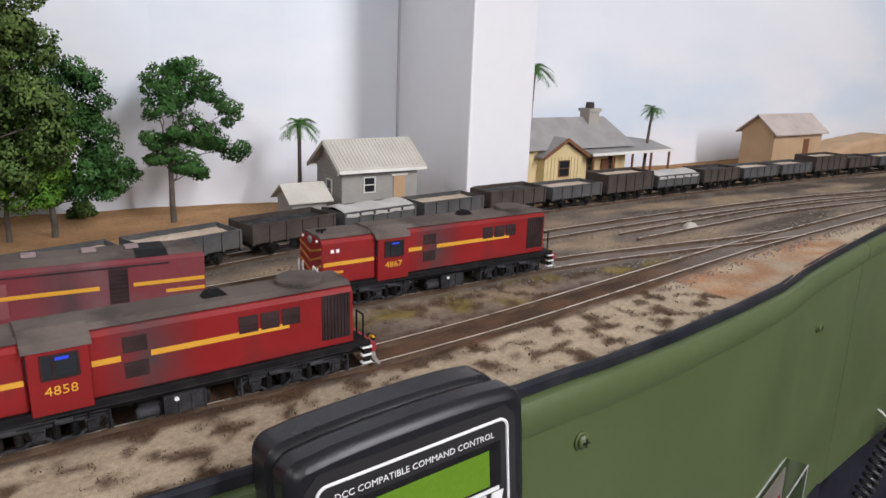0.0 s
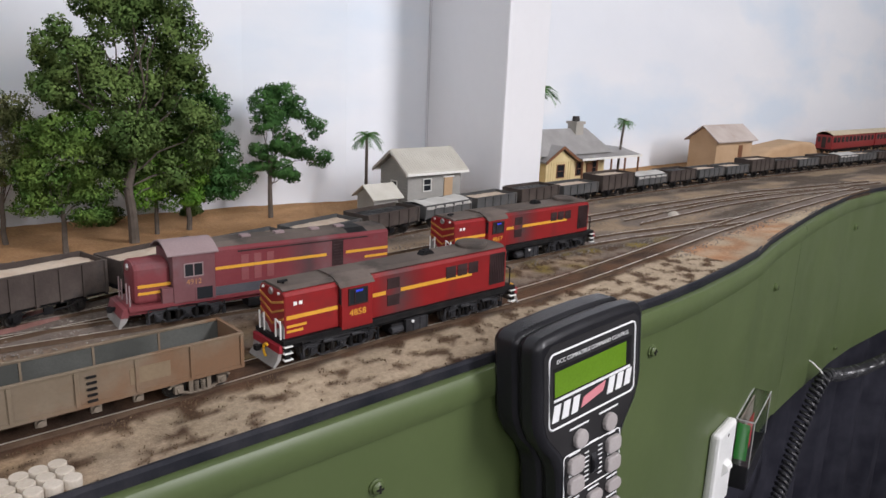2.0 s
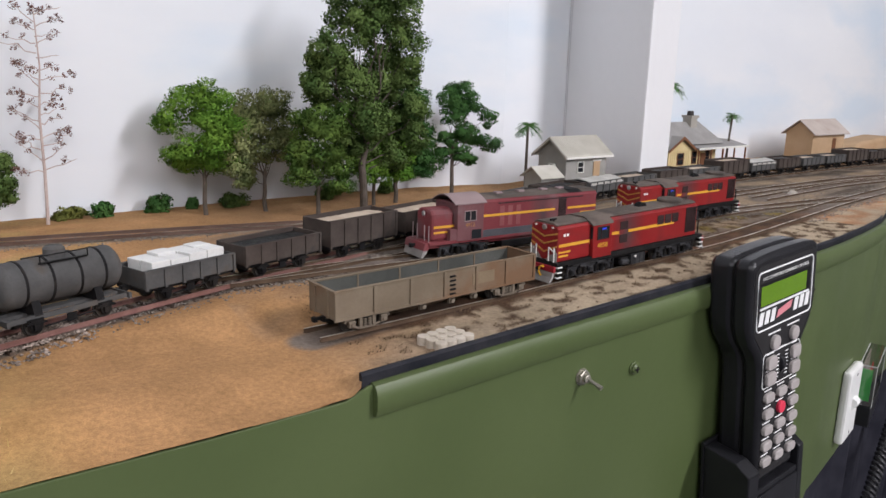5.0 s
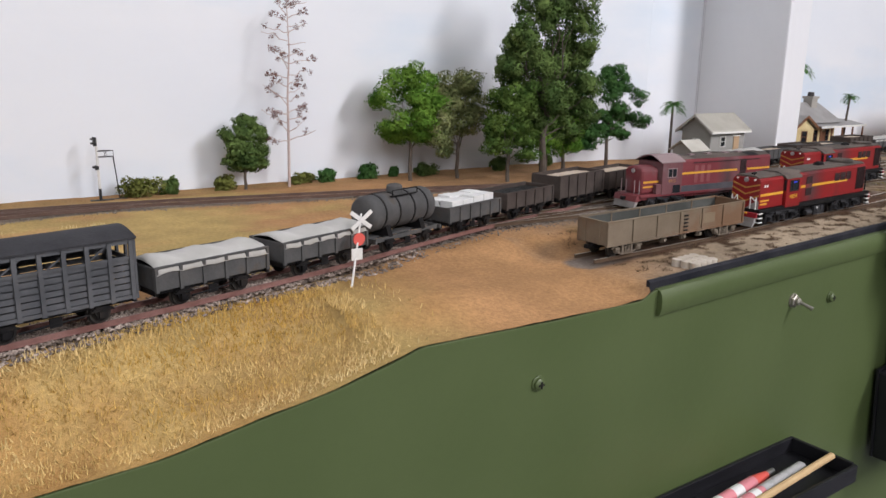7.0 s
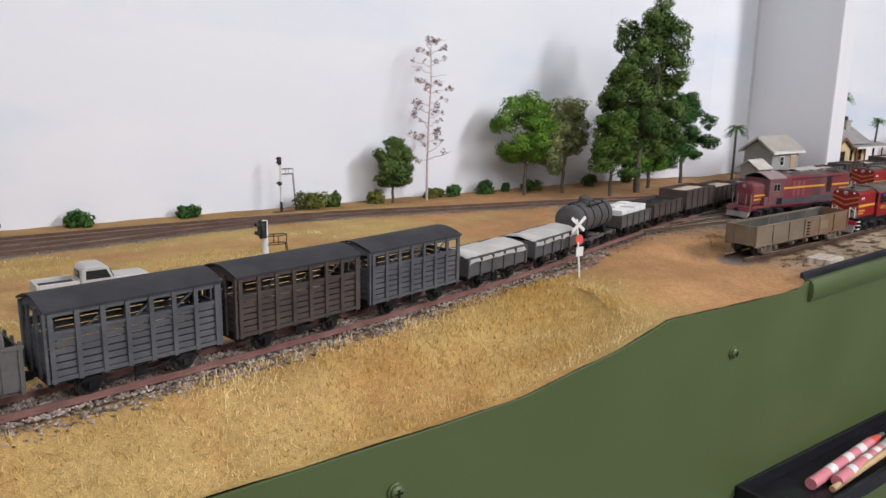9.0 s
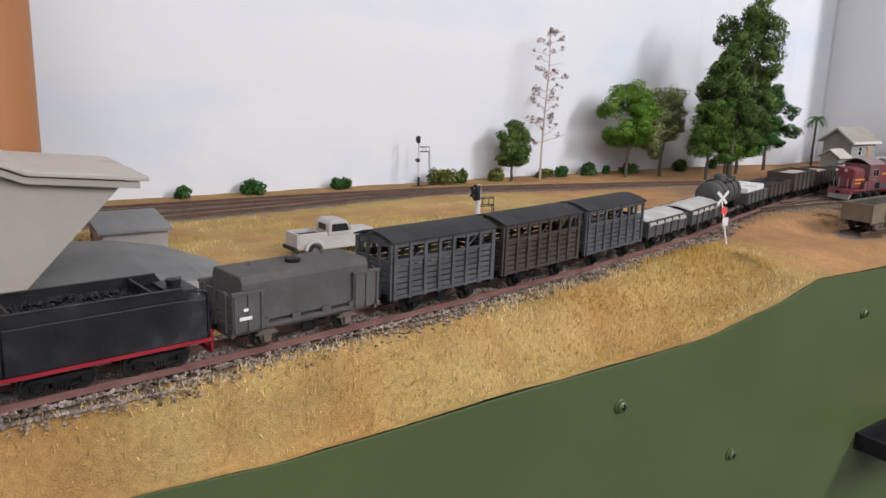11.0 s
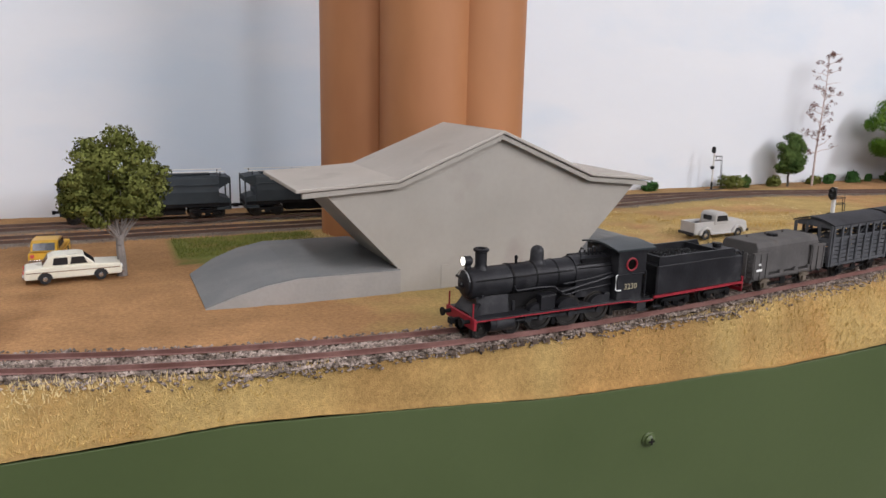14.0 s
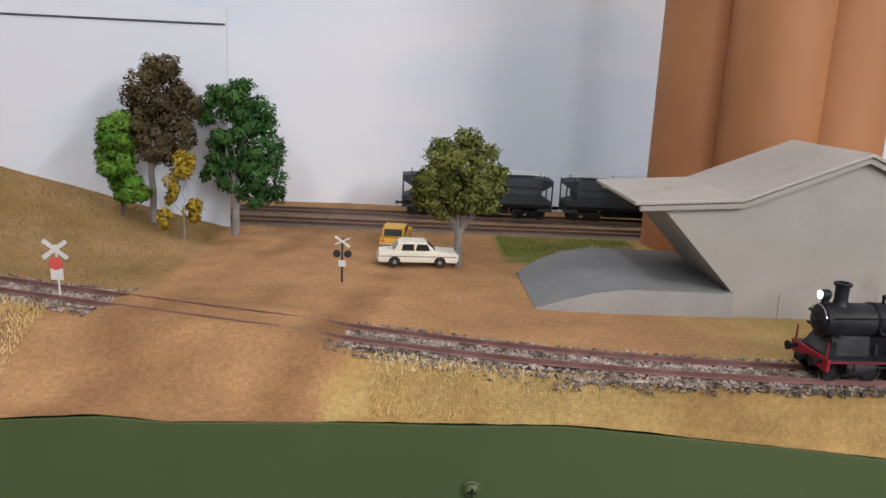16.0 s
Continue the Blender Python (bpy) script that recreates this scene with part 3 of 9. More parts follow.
def small_house():
    top = thing("signal_cottage", "small grey weatherboard building with a pale gabled roof", "building")
    x0, x1, y0, y1, ym = 223, 290, -111, -69, -90
    bm = B()
    prism(bm, [(y0, -2), (y1, -2), (y1, 46), (ym, 61), (y0, 46)], "x", x0, x1)
    part("wall", bm, GREY_BOARD, top)
    for z in np.arange(2, 43, 3.0):
        bm = B()
        prism(bm, [(y0 - 0.9, z), (y0 - 0.1, z), (y0 - 0.1, z + 2.9), (y0 - 0.4, z + 2.9)], "x", x0 - 0.6, x1 + 0.6)
        part("weatherboard", bm, GREY_BOARD, top)
    for z in np.arange(2, 59, 3.0):
        half = 21 if z < 43 else max(0.0, (60 - z) * 1.38)
        if half > 2:
            bm = B()
            box(bm, x0 - 0.9, x0 - 0.1, ym - half, ym + half, z, z + 2.7)
            part("weatherboard", bm, GREY_BOARD, top)
    bm = B()
    gable(bm, x0, x1, y0, y1, ym, 47.4, 63, 6, 1.8)
    part("roof", bm, CREAM_ROOF, top, bevel=0.4)
    for x in np.arange(x0 - 4, x1 + 5, 3.1):
        for way in (-1, 1):
            bm = B()
            prism(bm, [(ym + way * 0.8, 64.4), (ym + way * 26.4, 45.4), (ym + way * 26.4, 45.9), (ym + way * 0.8, 64.9)], "x", x, x + 0.5)
            part("roof_rib", bm, CREAM_ROOF, top)
    for k in (-1, 1):
        bm = B()
        prism(bm, [(ym, 64), (ym, 61), (ym + k * 27, 40.6), (ym + k * 27, 43.6)], "x", x0 - 7.2, x0 - 6.0)
        part("bargeboard", bm, GREY_CARD, top, "grey bargeboard")
        bm = B()
        box(bm, x0 - 6, x1 + 6, ym + k * 27.6 - 0.6, ym + k * 27.6 + 0.6, 41.4, 43.6)
        part("gutter", bm, WHITE_TRIM, top)
    window(top, x0 - 0.9, -91, 26, 8, 15, "x")
    window(top, 246, y0 - 0.8, 31, 9, 11, "y")
    bm = B()
    box(bm, 268, 279, y0 - 1.6, y0 - 0.9, 2, 37)
    part("door", bm, TAN_WALL, top, "tan plank door")
    bm = B()
    box(bm, 266, 281, y0 - 1.9, y0 - 1.0, 37, 38.6)
    part("door_head", bm, WHITE_TRIM, top)


def outhouse():
    top = thing("small_shed", "little grey shed with a pale pitched roof", "shed")
    bm = B()
    prism(bm, [(-118, -2), (-92, -2), (-92, 25), (-105, 33), (-118, 25)], "x", 178, 206)
    part("wall", bm, GREY_BOARD, top)
    bm = B()
    gable(bm, 178, 206, -118, -92, -105, 25, 34, 4, 1.4)
    part("roof", bm, CREAM_ROOF, top, bevel=0.3)


def station():
    top = thing("station_building", "cream station building with a grey hipped roof and brown trim", "building")
    bm = B()
    box(bm, 446, 594, -64, -12, -2, 44)
    part("wall", bm, CREAM_WALL, top)
    bm = B()
    base = [(438, -71, 43.5), (602, -71, 43.5), (602, -6, 43.5), (438, -6, 43.5)]
    ridge = [(458, -40, 72.5), (582, -38, 72.5)]
    v = [bm.verts.new(V(*p)) for p in base + ridge]
    for f in ((0, 1, 5, 4), (1, 2, 5), (2, 3, 4, 5), (3, 0, 4), (3, 2, 1, 0)):
        bm.faces.new([v[i] for i in f])
    part("roof", bm, IRON_ROOF, top)
    bm = B()
    prism(bm, [(-82, 37.6), (-50, 44.4), (-10, 44.4), (-10, 45.8), (-50, 45.8), (-82, 39.0)], "x", 524, 651)
    part("verandah_roof", bm, IRON_ROOF, top)
    bm = B()
    box(bm, 524, 651.4, -83.2, -82.0, 36.6, 39.4)
    part("gutter", bm, WHITE_TRIM, top)
    for x in (528, 558, 588, 618, 648):
        bm = B()
        box(bm, x - 0.9, x + 0.9, -80.5, -78.7, -2, 37.8)
        part("verandah_post", bm, BROWN_TRIM, top)
    bm = B()
    prism(bm, [(466, -2), (518, -2), (518, 37), (492, 52), (466, 37)], "y", -74, -60)
    part("gable_wall", bm, CREAM_WALL, top)
    for k in (-1, 1):
        bm = B()
        prism(bm, [(492, 55.6), (492, 53.4), (492 + k * 31, 35.6), (492 + k * 31, 37.8)], "y", -78, -50)
        part("gable_roof", bm, IRON_ROOF, top, "grey iron gable roof")
        bm = B()
        prism(bm, [(492, 56.0), (492, 52.2), (492 + k * 31.4, 34.6), (492 + k * 31.4, 38.2)], "y", -79.2, -78.1)
        part("bargeboard", bm, BROWN_TRIM, top, "brown bargeboard")
    for x in np.arange(470, 516, 4.6):
        bm = B()
        box(bm, x, x + 0.6, -74.7, -74.1, 3, min(36.5, 51 - abs(x - 492) * 0.58))
        part("batten", bm, CREAM_WALL, top)
    window(top, 492, -74.5, 25, 13, 15, "y", trim=BROWN_TRIM)
    for x in (540, 572):
        window(top, x, -64.4, 24, 9, 16, "y", trim=BROWN_TRIM)
    bm = B()
    box(bm, 556, 567, -64.9, -64.1, -2, 30)
    part("door", bm, BROWN_TRIM, top)
    bm = B()
    box(bm, 551, 566, -47, -33, 58, 81)
    part("chimney", bm, GREY_CARD, top, "grey chimney stack")
    bm = B()
    box(bm, 549.4, 567.6, -48.6, -31.4, 78.4, 81.6)
    part("chimney_cap", bm, GREY_CARD, top)
    bm = B()
    lathe(bm, [(4.5, 0), (5.0, 1.0), (4.3, 6.4)], (558, -40, 81.5), seg=12)
    part("chimney_pot", bm, FRAME_BLACK_POT, top, "dark chimney pot")


def far_shed():
    top = thing("goods_shed", "tan goods shed with a faded iron gable roof", "shed")
    bm = B()
    prism(bm, [(-84, -2), (-38, -2), (-38, 52), (-61, 70), (-84, 52)], "x", 844, 956)
    part("wall", bm, TAN_WALL, top)
    bm = B()
    gable(bm, 844, 956, -84, -38, -61, 52.6, 71, 6, 2)
    part("roof", bm, PINK_ROOF, top, bevel=0.3)
    bm = B()
    box(bm, 913, 925, -84.8, -83.9, 14, 42)
    part("door", bm, BROWN_TRIM, top)
    bm = B()
    prism(bm, [(1040, -3), (1330, -3), (1300, 28), (1240, 33), (1130, 25)], "y", -44, 10)
    tagged(part("earth_mound", bm, TAN_WALL, bevel=8.0, segs=4), "low brown earth mound by the wall", "mound")


BROWN_POST = surf("brown_wooden_post", (0.10, 0.055, 0.03), (0.15, 0.085, 0.05), 90.0, 0.8)


def grain_shed():
    top = thing("grain_shed", "grey flared grain shed with a kinked gable roof", "shed")
    prof = [(-993, -14), (-864, -14), (-864, 15), (-818, 64), (-860, 67), (-926, 94), (-994, 67), (-1040, 64), (-993, 15)]
    bm = B()
    prism(bm, prof, "y", -310, -228)
    part("wall", bm, GREY_CARD, top)
    for y0, y1, t, mat, name in ((-315.5, -222, 2.2, GREY_ROOF, "roof"),):
        bm = B()
        up = [(-1056, 66), (-995, 70), (-926, 98), (-859, 70), (-809, 65.5)]
        dn = [(x, z - t) for x, z in up][::-1]
        prism(bm, up + dn, "y", y0, y1)
        part(name, bm, mat, top, bevel=0.5)
    bm = B()
    up = [(-1052, 63.5), (-994, 67.4), (-926, 95.4), (-860, 67.4), (-813, 63)]
    prism(bm, up + [(x, z - 3.0) for x, z in up][::-1], "y", -314, -310.4)
    part("bargeboard", bm, GREY_CARD, top)
    bm = B()
    prism(bm, up + [(x, z - 3.0) for x, z in up][::-1], "y", -227.6, -224)
    part("bargeboard", bm, GREY_CARD, top)
    # plinth joints along the foot of the front
    for x in (-992, -962, -905, -870):
        bm = B()
        box(bm, x - 2.4, x + 2.4, -310.4, -310.05, -14, 15)
        part("post", bm, GREY_CARD, top)
    dock = thing("loading_dock", "raised concrete loading ramp with a dark asphalt top", "ramp")
    for stations in (((-1106, 0.2, -309, -226), (-1090, 6, -310, -212), (-1073, 11, -311, -206), (-1054, 14, -312, -203), (-992, 14, -312, -205)), ((-865, 14, -312, -196), (-806, 13, -311, -204), (-780, 9.5, -306, -216), (-757, 3.5, -282, -240))):
        bm, cap = B(), B()
        for mesh, lift, low, grow in ((bm, 0.0, -14.0, 0.0), (cap, 0.7, 0.05, -1.2)):
            rings = []
            for x, z, y0, y1 in stations:
                under = -14.0 if mesh is bm else z + low
                rings.append([mesh.verts.new(V(x, y, h)) for y, h in ((y0 - grow, under), (y0 - grow, z + lift), (y1 + grow, z + lift), (y1 + grow, under))])
            for a, b in zip(rings, rings[1:]):
                for k in range(4):
                    mesh.faces.new((a[k], b[k], b[(k + 1) % 4], a[(k + 1) % 4]))
            mesh.faces.new(rings[0])
            mesh.faces.new(rings[-1][::-1])
        part("retaining_wall", bm, CONCRETE, dock)
        part("top_surface", cap, SLATE_TOP, dock, "dark grey asphalt surface")
    hut = thing("pump_hut", "small grey hut with a low sloping roof", "hut")
    bm = B()
    prism(bm, [(-190, -4), (-150, -4), (-150, 19), (-190, 14)], "x", -808, -769)
    part("wall", bm, CONCRETE, hut)
    bm = B()
    prism(bm, [(-193, 14), (-147, 19.8), (-147, 21.4), (-193, 15.8)], "x", -811, -766)
    part("roof", bm, SLATE_TOP, hut, bevel=0.3)
    bm = B()
    box(bm, -815, -812, -199, -196, -4, 17)
    part("post", bm, BROWN_POST, hut)


def silo():
    top = thing("grain_silo", "tall orange-brown cluster of round silo tubes", "silo")
    for x, y, r in ((-952, -120, 36), (-920, -172, 35), (-872, -168, 37)):
        bm = B()
        lathe(bm, [(r, -4), (r, 330)], (x, y, 0), seg=56)
        part("tube", bm, SILO, top, smooth=True)


def end_board():
    top = thing("backdrop_board", "white end backdrop board with a thin dark line near the top", "board")
    bm = B()
    box(bm, -1760, -1327, -112, -108, -4, 171)
    part("panel", bm, WALL, top)
    bm = B()
    box(bm, -1760, -1328, -112.6, -112.1, 158.5, 160)
    part("line", bm, plain("dark_line", (0.05, 0.05, 0.07), 0.7), top, "thin dark line")


for build in (small_house, outhouse, station, far_shed, grain_shed, silo, end_board):
    build()

# ---- plants ----
BARK = surf("grey_brown_bark", (0.075, 0.06, 0.047), (0.12, 0.098, 0.08), 120.0, 0.9, 0.5, 0.0, 700.0, 0.3)
PALE_BARK = surf("pale_grey_bark", (0.20, 0.18, 0.165), (0.28, 0.25, 0.23), 120.0, 0.9, 0.4, 0.0, 700.0, 0.3)


PINK_BARK = surf("pale_pinkish_bark", (0.46, 0.36, 0.33), (0.56, 0.47, 0.43), 120.0, 0.9, 0.3)


def leaf_mat(name, a, b):
    return surf(name, a, b, 45.0, 0.75, 0.0, 0.0, 900.0, 0.3, per_island=0.12, spec=0.04)


LEAF_DEEP = leaf_mat("deep_green_foliage", (0.036, 0.098, 0.028), (0.092, 0.20, 0.056))
LEAF_BRIGHT = leaf_mat("bright_green_foliage", (0.075, 0.19, 0.024), (0.215, 0.37, 0.058))
LEAF_DARK = leaf_mat("dark_olive_foliage", (0.068, 0.122, 0.035), (0.159, 0.231, 0.068))
LEAF_OLIVE = leaf_mat("yellow_olive_foliage", (0.12, 0.138, 0.034), (0.25, 0.265, 0.075))
LEAF_BROWN = leaf_mat("brown_dry_foliage", (0.103, 0.079, 0.039), (0.157, 0.121, 0.061))
LEAF_WATTLE = leaf_mat("yellow_wattle_flowers", (0.42, 0.29, 0.03), (0.55, 0.40, 0.05))
LEAF_GREY = leaf_mat("grey_green_foliage", (0.07, 0.105, 0.036), (0.33, 0.35, 0.15))
LEAF_MIX = leaf_mat("mixed_green_foliage", (0.055, 0.115, 0.027), (0.165, 0.25, 0.055))
LEAF_DEAD = leaf_mat("russet_seed_heads", (0.17, 0.085, 0.072), (0.27, 0.16, 0.135))


def leaf_cloud(clumps, count, size, rng, spread=9):
    """Many small leaf tufts over the shells of clumps (x, y, z, rx, ry, rz)."""
    big = np.array(clumps, float)
    n = len(big) * spread
    base = np.repeat(big, spread, axis=0)
    d = rng.normal(size=(n, 3))
    d /= np.linalg.norm(d, axis=1)[:, None]
    k = rng.uniform(0.40, 0.64, (n, 1))
    mid, rad = base[:, :3] + d * base[:, 3:] * (0.68, 0.68, 0.9), base[:, 3:] * k
    weight = rad[:, 0] * rad[:, 1] + rad[:, 1] * rad[:, 2] + rad[:, 0] * rad[:, 2]
    idx = rng.choice(n, count, p=weight / weight.sum())
    d = rng.normal(size=(count, 3))
    d /= np.linalg.norm(d, axis=1)[:, None]
    lump = 1 + 0.16 * np.sin(d[:, 0] * 4.1 + idx) * np.cos(d[:, 2] * 4.7 + idx * 1.7) + 0.10 * np.sin(d[:, 1] * 9 + idx * 0.6)
    far = (lump * rng.uniform(0.62, 1.08, count))[:, None]
    p = mid[idx] + d * rad[idx] * far
    # tufts lie roughly along the shell, so that each clump keeps a lit and a shaded side
    a = np.cross(d + rng.normal(size=(count, 3)) * 0.55, rng.normal(size=(count, 3)))
    a /= np.linalg.norm(a, axis=1)[:, None]
    b = np.cross(d + rng.normal(size=(count, 3)) * 0.55, a)
    b /= np.linalg.norm(b, axis=1)[:, None]
    c = np.cross(a, b)
    s = size * rng.uniform(0.6, 1.4, (count, 1))
    quad = np.stack((p + a * s, p + b * s * 0.75 + c * s * 0.3, p - a * s * 0.8, p - b * s * 0.75 + c * s * 0.3), axis=1).reshape(-1, 3) * MM
    k = np.arange(count)[:, None] * 4
    faces = np.concatenate((k + (0, 1, 2), k + (0, 2, 3)), axis=1).reshape(-1, 3)
    me = bpy.data.meshes.new("crown")
    me.vertices.add(len(quad))
    me.vertices.foreach_set("co", quad.astype(np.float32).ravel())
    me.loops.add(faces.size)
    me.loops.foreach_set("vertex_index", faces.astype(np.int32).ravel())
    me.polygons.add(len(faces))
    me.polygons.foreach_set("loop_start", np.arange(0, faces.size, 3, dtype=np.int32))
    me.polygons.foreach_set("use_smooth", np.ones(len(faces), dtype=bool))
    me.update(calc_edges=True)
    # foam-like shading: the tufts of a clump share its rounded surface
    out = p - base[idx, :3]
    out /= np.linalg.norm(out, axis=1)[:, None] + 1e-9
    nrm = d * 0.75 + out * 0.6 + rng.normal(size=(count, 3)) * 0.28
    nrm /= np.linalg.norm(nrm, axis=1)[:, None]
    me.normals_split_custom_set_from_vertices(np.repeat(nrm, 4, axis=0).tolist())
    return me


def limb(bm, a, b, r0, r1, rng, seg=7, bend=0.12):
    a, b = np.array(a, float), np.array(b, float)
    length = np.linalg.norm(b - a)
    pts = []
    for k in range(5):
        f = k / 4
        wob = rng.normal(size=3) * length * bend * 0.25 * math.sin(math.pi * f)
        pts.append(a + (b - a) * f + wob)
    for k in range(4):
        f0, f1 = k / 4, (k + 1) / 4
        rod(bm, pts[k], pts[k + 1], r0 + (r1 - r0) * f0, seg, r0 + (r1 - r0) * f1)


def tree(name, label, at, height, clumps, leaf, count, size, seed, trunk_r=3.0, bark=BARK, fork=0.35, lean=(0, 0)):
    """A tree: trunk with limbs to each clump, and a crown of leaf tufts. Clumps are given from the foot, in mm."""
    rng = np.random.default_rng(seed)
    x, y = at
    z = ground_z(x, y) - 1
    top = thing(name, label, "tree", "", "", pose(x * MM, y * MM, z * MM))
    bm = B()
    head = (lean[0], lean[1], height * fork)
    limb(bm, (0, 0, 0), head, trunk_r, trunk_r * 0.7, rng, 9, 0.06)
    for c in clumps:
        low = 0.75 + 0.25 * rng.random()
        mid = (head[0] * low, head[1] * low, min(head[2], c[2] * 0.8) * low)
        limb(bm, mid, (c[0], c[1], c[2]), trunk_r * 0.22, trunk_r * 0.07, rng, 5, 0.2)
    part("trunk", bm, bark, top, smooth=True)
    me = leaf_cloud(clumps, int(count * 1.9), size * 0.74, rng)
    me.materials.append(leaf)
    ob = new("crown", me)
    ob.parent = top
    return top


def plant_all():
    R = np.random.default_rng
    # wood before the wall
    def about(x0, places, depth, rng):
        return [(x - x0, rng.uniform(-depth, depth), z, r, r * 0.95, r * flat) for x, z, r, flat in places]
    bright = [(-175, 60, 20.1, 0.7), (-160, 56, 21.4, 0.7), (-146, 58, 20.1, 0.7), (-177, 82, 17.9, 0.7), (-147, 84, 20.1, 0.7), (-131, 78, 17.9, 0.7), (-165, 98, 19.0, 0.7), (-152, 106, 17.9, 0.7), (-142, 100, 15.4, 0.7), (-160, 78, 16.6, 0.7), (-133, 62, 14.2, 0.7)]
    tree("broadleaf_tree", "bright green broadleaf tree with a thin trunk", (-158, -27), 118, about(-158, bright, 14, R(1)), LEAF_BRIGHT, 16000, 1.35, 1, 2.2)
    grey = [(-134, 56, 16.2, 0.7), (-120, 74, 15.0, 0.7), (-118, 99, 17.5, 0.7), (-102, 104, 17.5, 0.7), (-90, 90, 15.0, 0.7), (-88, 62, 17.5, 0.7), (-104, 60, 16.2, 0.7), (-134, 38, 15.0, 0.7), (-110, 84, 15.0, 0.7), (-78, 76, 15.0, 0.7), (-124, 48, 15.0, 0.7)]
    tree("broadleaf_tree", "grey-green and yellow broadleaf tree with open limbs", (-104, -36), 112, about(-104, grey, 12, R(2)), LEAF_GREY, 13000, 1.3, 2, 2.2)
    tall = [(-23, 206, 18.5, 0.9), (-4, 200, 16.8, 0.9), (-42, 186, 16.8, 0.9), (-20, 184, 21.8, 0.9), (7, 184, 18.5, 0.9), (-35, 166, 16.8, 0.9), (-11, 162, 23.5, 0.9), (11, 150, 18.5, 1.0), (1, 130, 21.8, 0.9), (-75, 148, 14.3, 0.9), (-65, 134, 18.5, 0.85), (-45, 134, 16.8, 0.9), (-75, 118, 15.1, 0.8), (-36, 112, 23.5, 0.8), (-10, 108, 23.5, 0.85), (-59, 110, 15.1, 0.8), (12, 114, 15.1, 1.0), (26, 128, 13.4, 0.9), (-3, 90, 23.5, 0.7), (21, 88, 20.2, 0.7), (-29, 88, 20.2, 0.7), (-16, 68, 20.2, 0.7), (27, 68, 16.8, 0.7), (-83, 138, 8.4, 0.8), (-22, 54, 19, 0.7), (5, 52, 19, 0.7), (-45, 64, 17, 0.7)]
    tree("tall_fig_tree", "very tall dense dark green tree by the wall", (-26, -84), 215, about(-26, tall, 22, R(3)), LEAF_DARK, 44000, 1.55, 3, 4.0, BARK, 0.42)
    low = [(-28, 70, 18, 0.8), (-12, 84, 18, 0.7), (8, 86, 18, 0.7), (24, 72, 16, 0.8), (10, 54, 20, 0.7), (-18, 52, 20, 0.7), (-4, 68, 18, 0.8), (-22, 38, 17, 0.6), (8, 36, 18, 0.6), (26, 46, 14, 0.6)]
    tree("broadleaf_tree", "bright green tree under the tall tree", (2, -58), 96, about(-6, low, 16, R(5)), LEAF_BRIGHT, 15000, 1.35, 5, 2.0)
    mass = [(38, 112, 15, 0.8), (56, 106, 15, 0.8), (64, 88, 16, 0.8), (44, 86, 14, 0.8), (66, 64, 18, 0.8), (58, 42, 20, 0.6), (40, 40, 18, 0.6), (76, 46, 14, 0.7), (30, 62, 12, 0.8), (14, 104, 12, 0.8), (24, 40, 16, 0.6), (62, 30, 16, 0.5)]
    tree("broadleaf_tree", "dense green tree with gaps between its limbs", (30, -56), 118, about(34, mass, 16, R(4)), LEAF_DEEP, 15000, 1.35, 4, 2.4)
    side = [(-96, 80, 16, 0.8), (-82, 90, 16, 0.8), (-72, 70, 18, 0.8), (-95, 58, 18, 0.7), (-78, 46, 19, 0.6), (-60, 50, 17, 0.7), (-104, 56, 13, 0.7), (-66, 88, 16, 0.8), (-98, 38, 16, 0.6), (-70, 36, 17, 0.6)]
    tree("broadleaf_tree", "low dense green tree beside the tall tree", (-76, -86), 98, about(-84, side, 14, R(6)), LEAF_MIX, 14000, 1.35, 6, 2.2)
    right = [(96, 106, 13.8, 0.6599999999999999), (117, 112, 14.8, 0.6599999999999999), (132, 102, 13.8, 0.71), (142, 84, 11.7, 0.76), (93, 88, 12.7, 0.71), (122, 70, 14.8, 0.6599999999999999), (141, 58, 14.8, 0.6599999999999999), (130, 64, 12.7, 0.6599999999999999), (95, 54, 13.8, 0.56), (110, 48, 13.8, 0.56), (120, 42, 11.7, 0.56), (102, 72, 11.7, 0.6599999999999999), (88, 64, 9.5, 0.6599999999999999), (108, 98, 12.7, 0.6599999999999999)]
    tree("broadleaf_tree", "deep green tree with tiered foliage and open gaps", (114, -44), 118, about(101, right, 12, R(7)), LEAF_DEEP, 14000, 1.3, 7, 2.4, fork=0.5)
    # along the back track
    egg = [(-3, 0, 63, 10, 10, 7), (5, 0, 60, 9, 9, 7), (-9, 0, 53, 12, 11, 9), (10, 0, 51, 12, 11, 9), (0, 0, 46, 14, 13, 10), (-9, 0, 38, 12, 12, 9), (10, 0, 37, 12, 12, 9), (0, -4, 32, 15, 14, 9), (-10, 0, 26, 11, 11, 7), (11, 0, 26, 11, 11, 7), (0, 0, 22, 12, 11, 5)]
    tree("bushy_tree", "small egg-shaped deep green tree", (-326, -2), 68, egg, LEAF_DARK, 11000, 1.3, 8, 1.6)
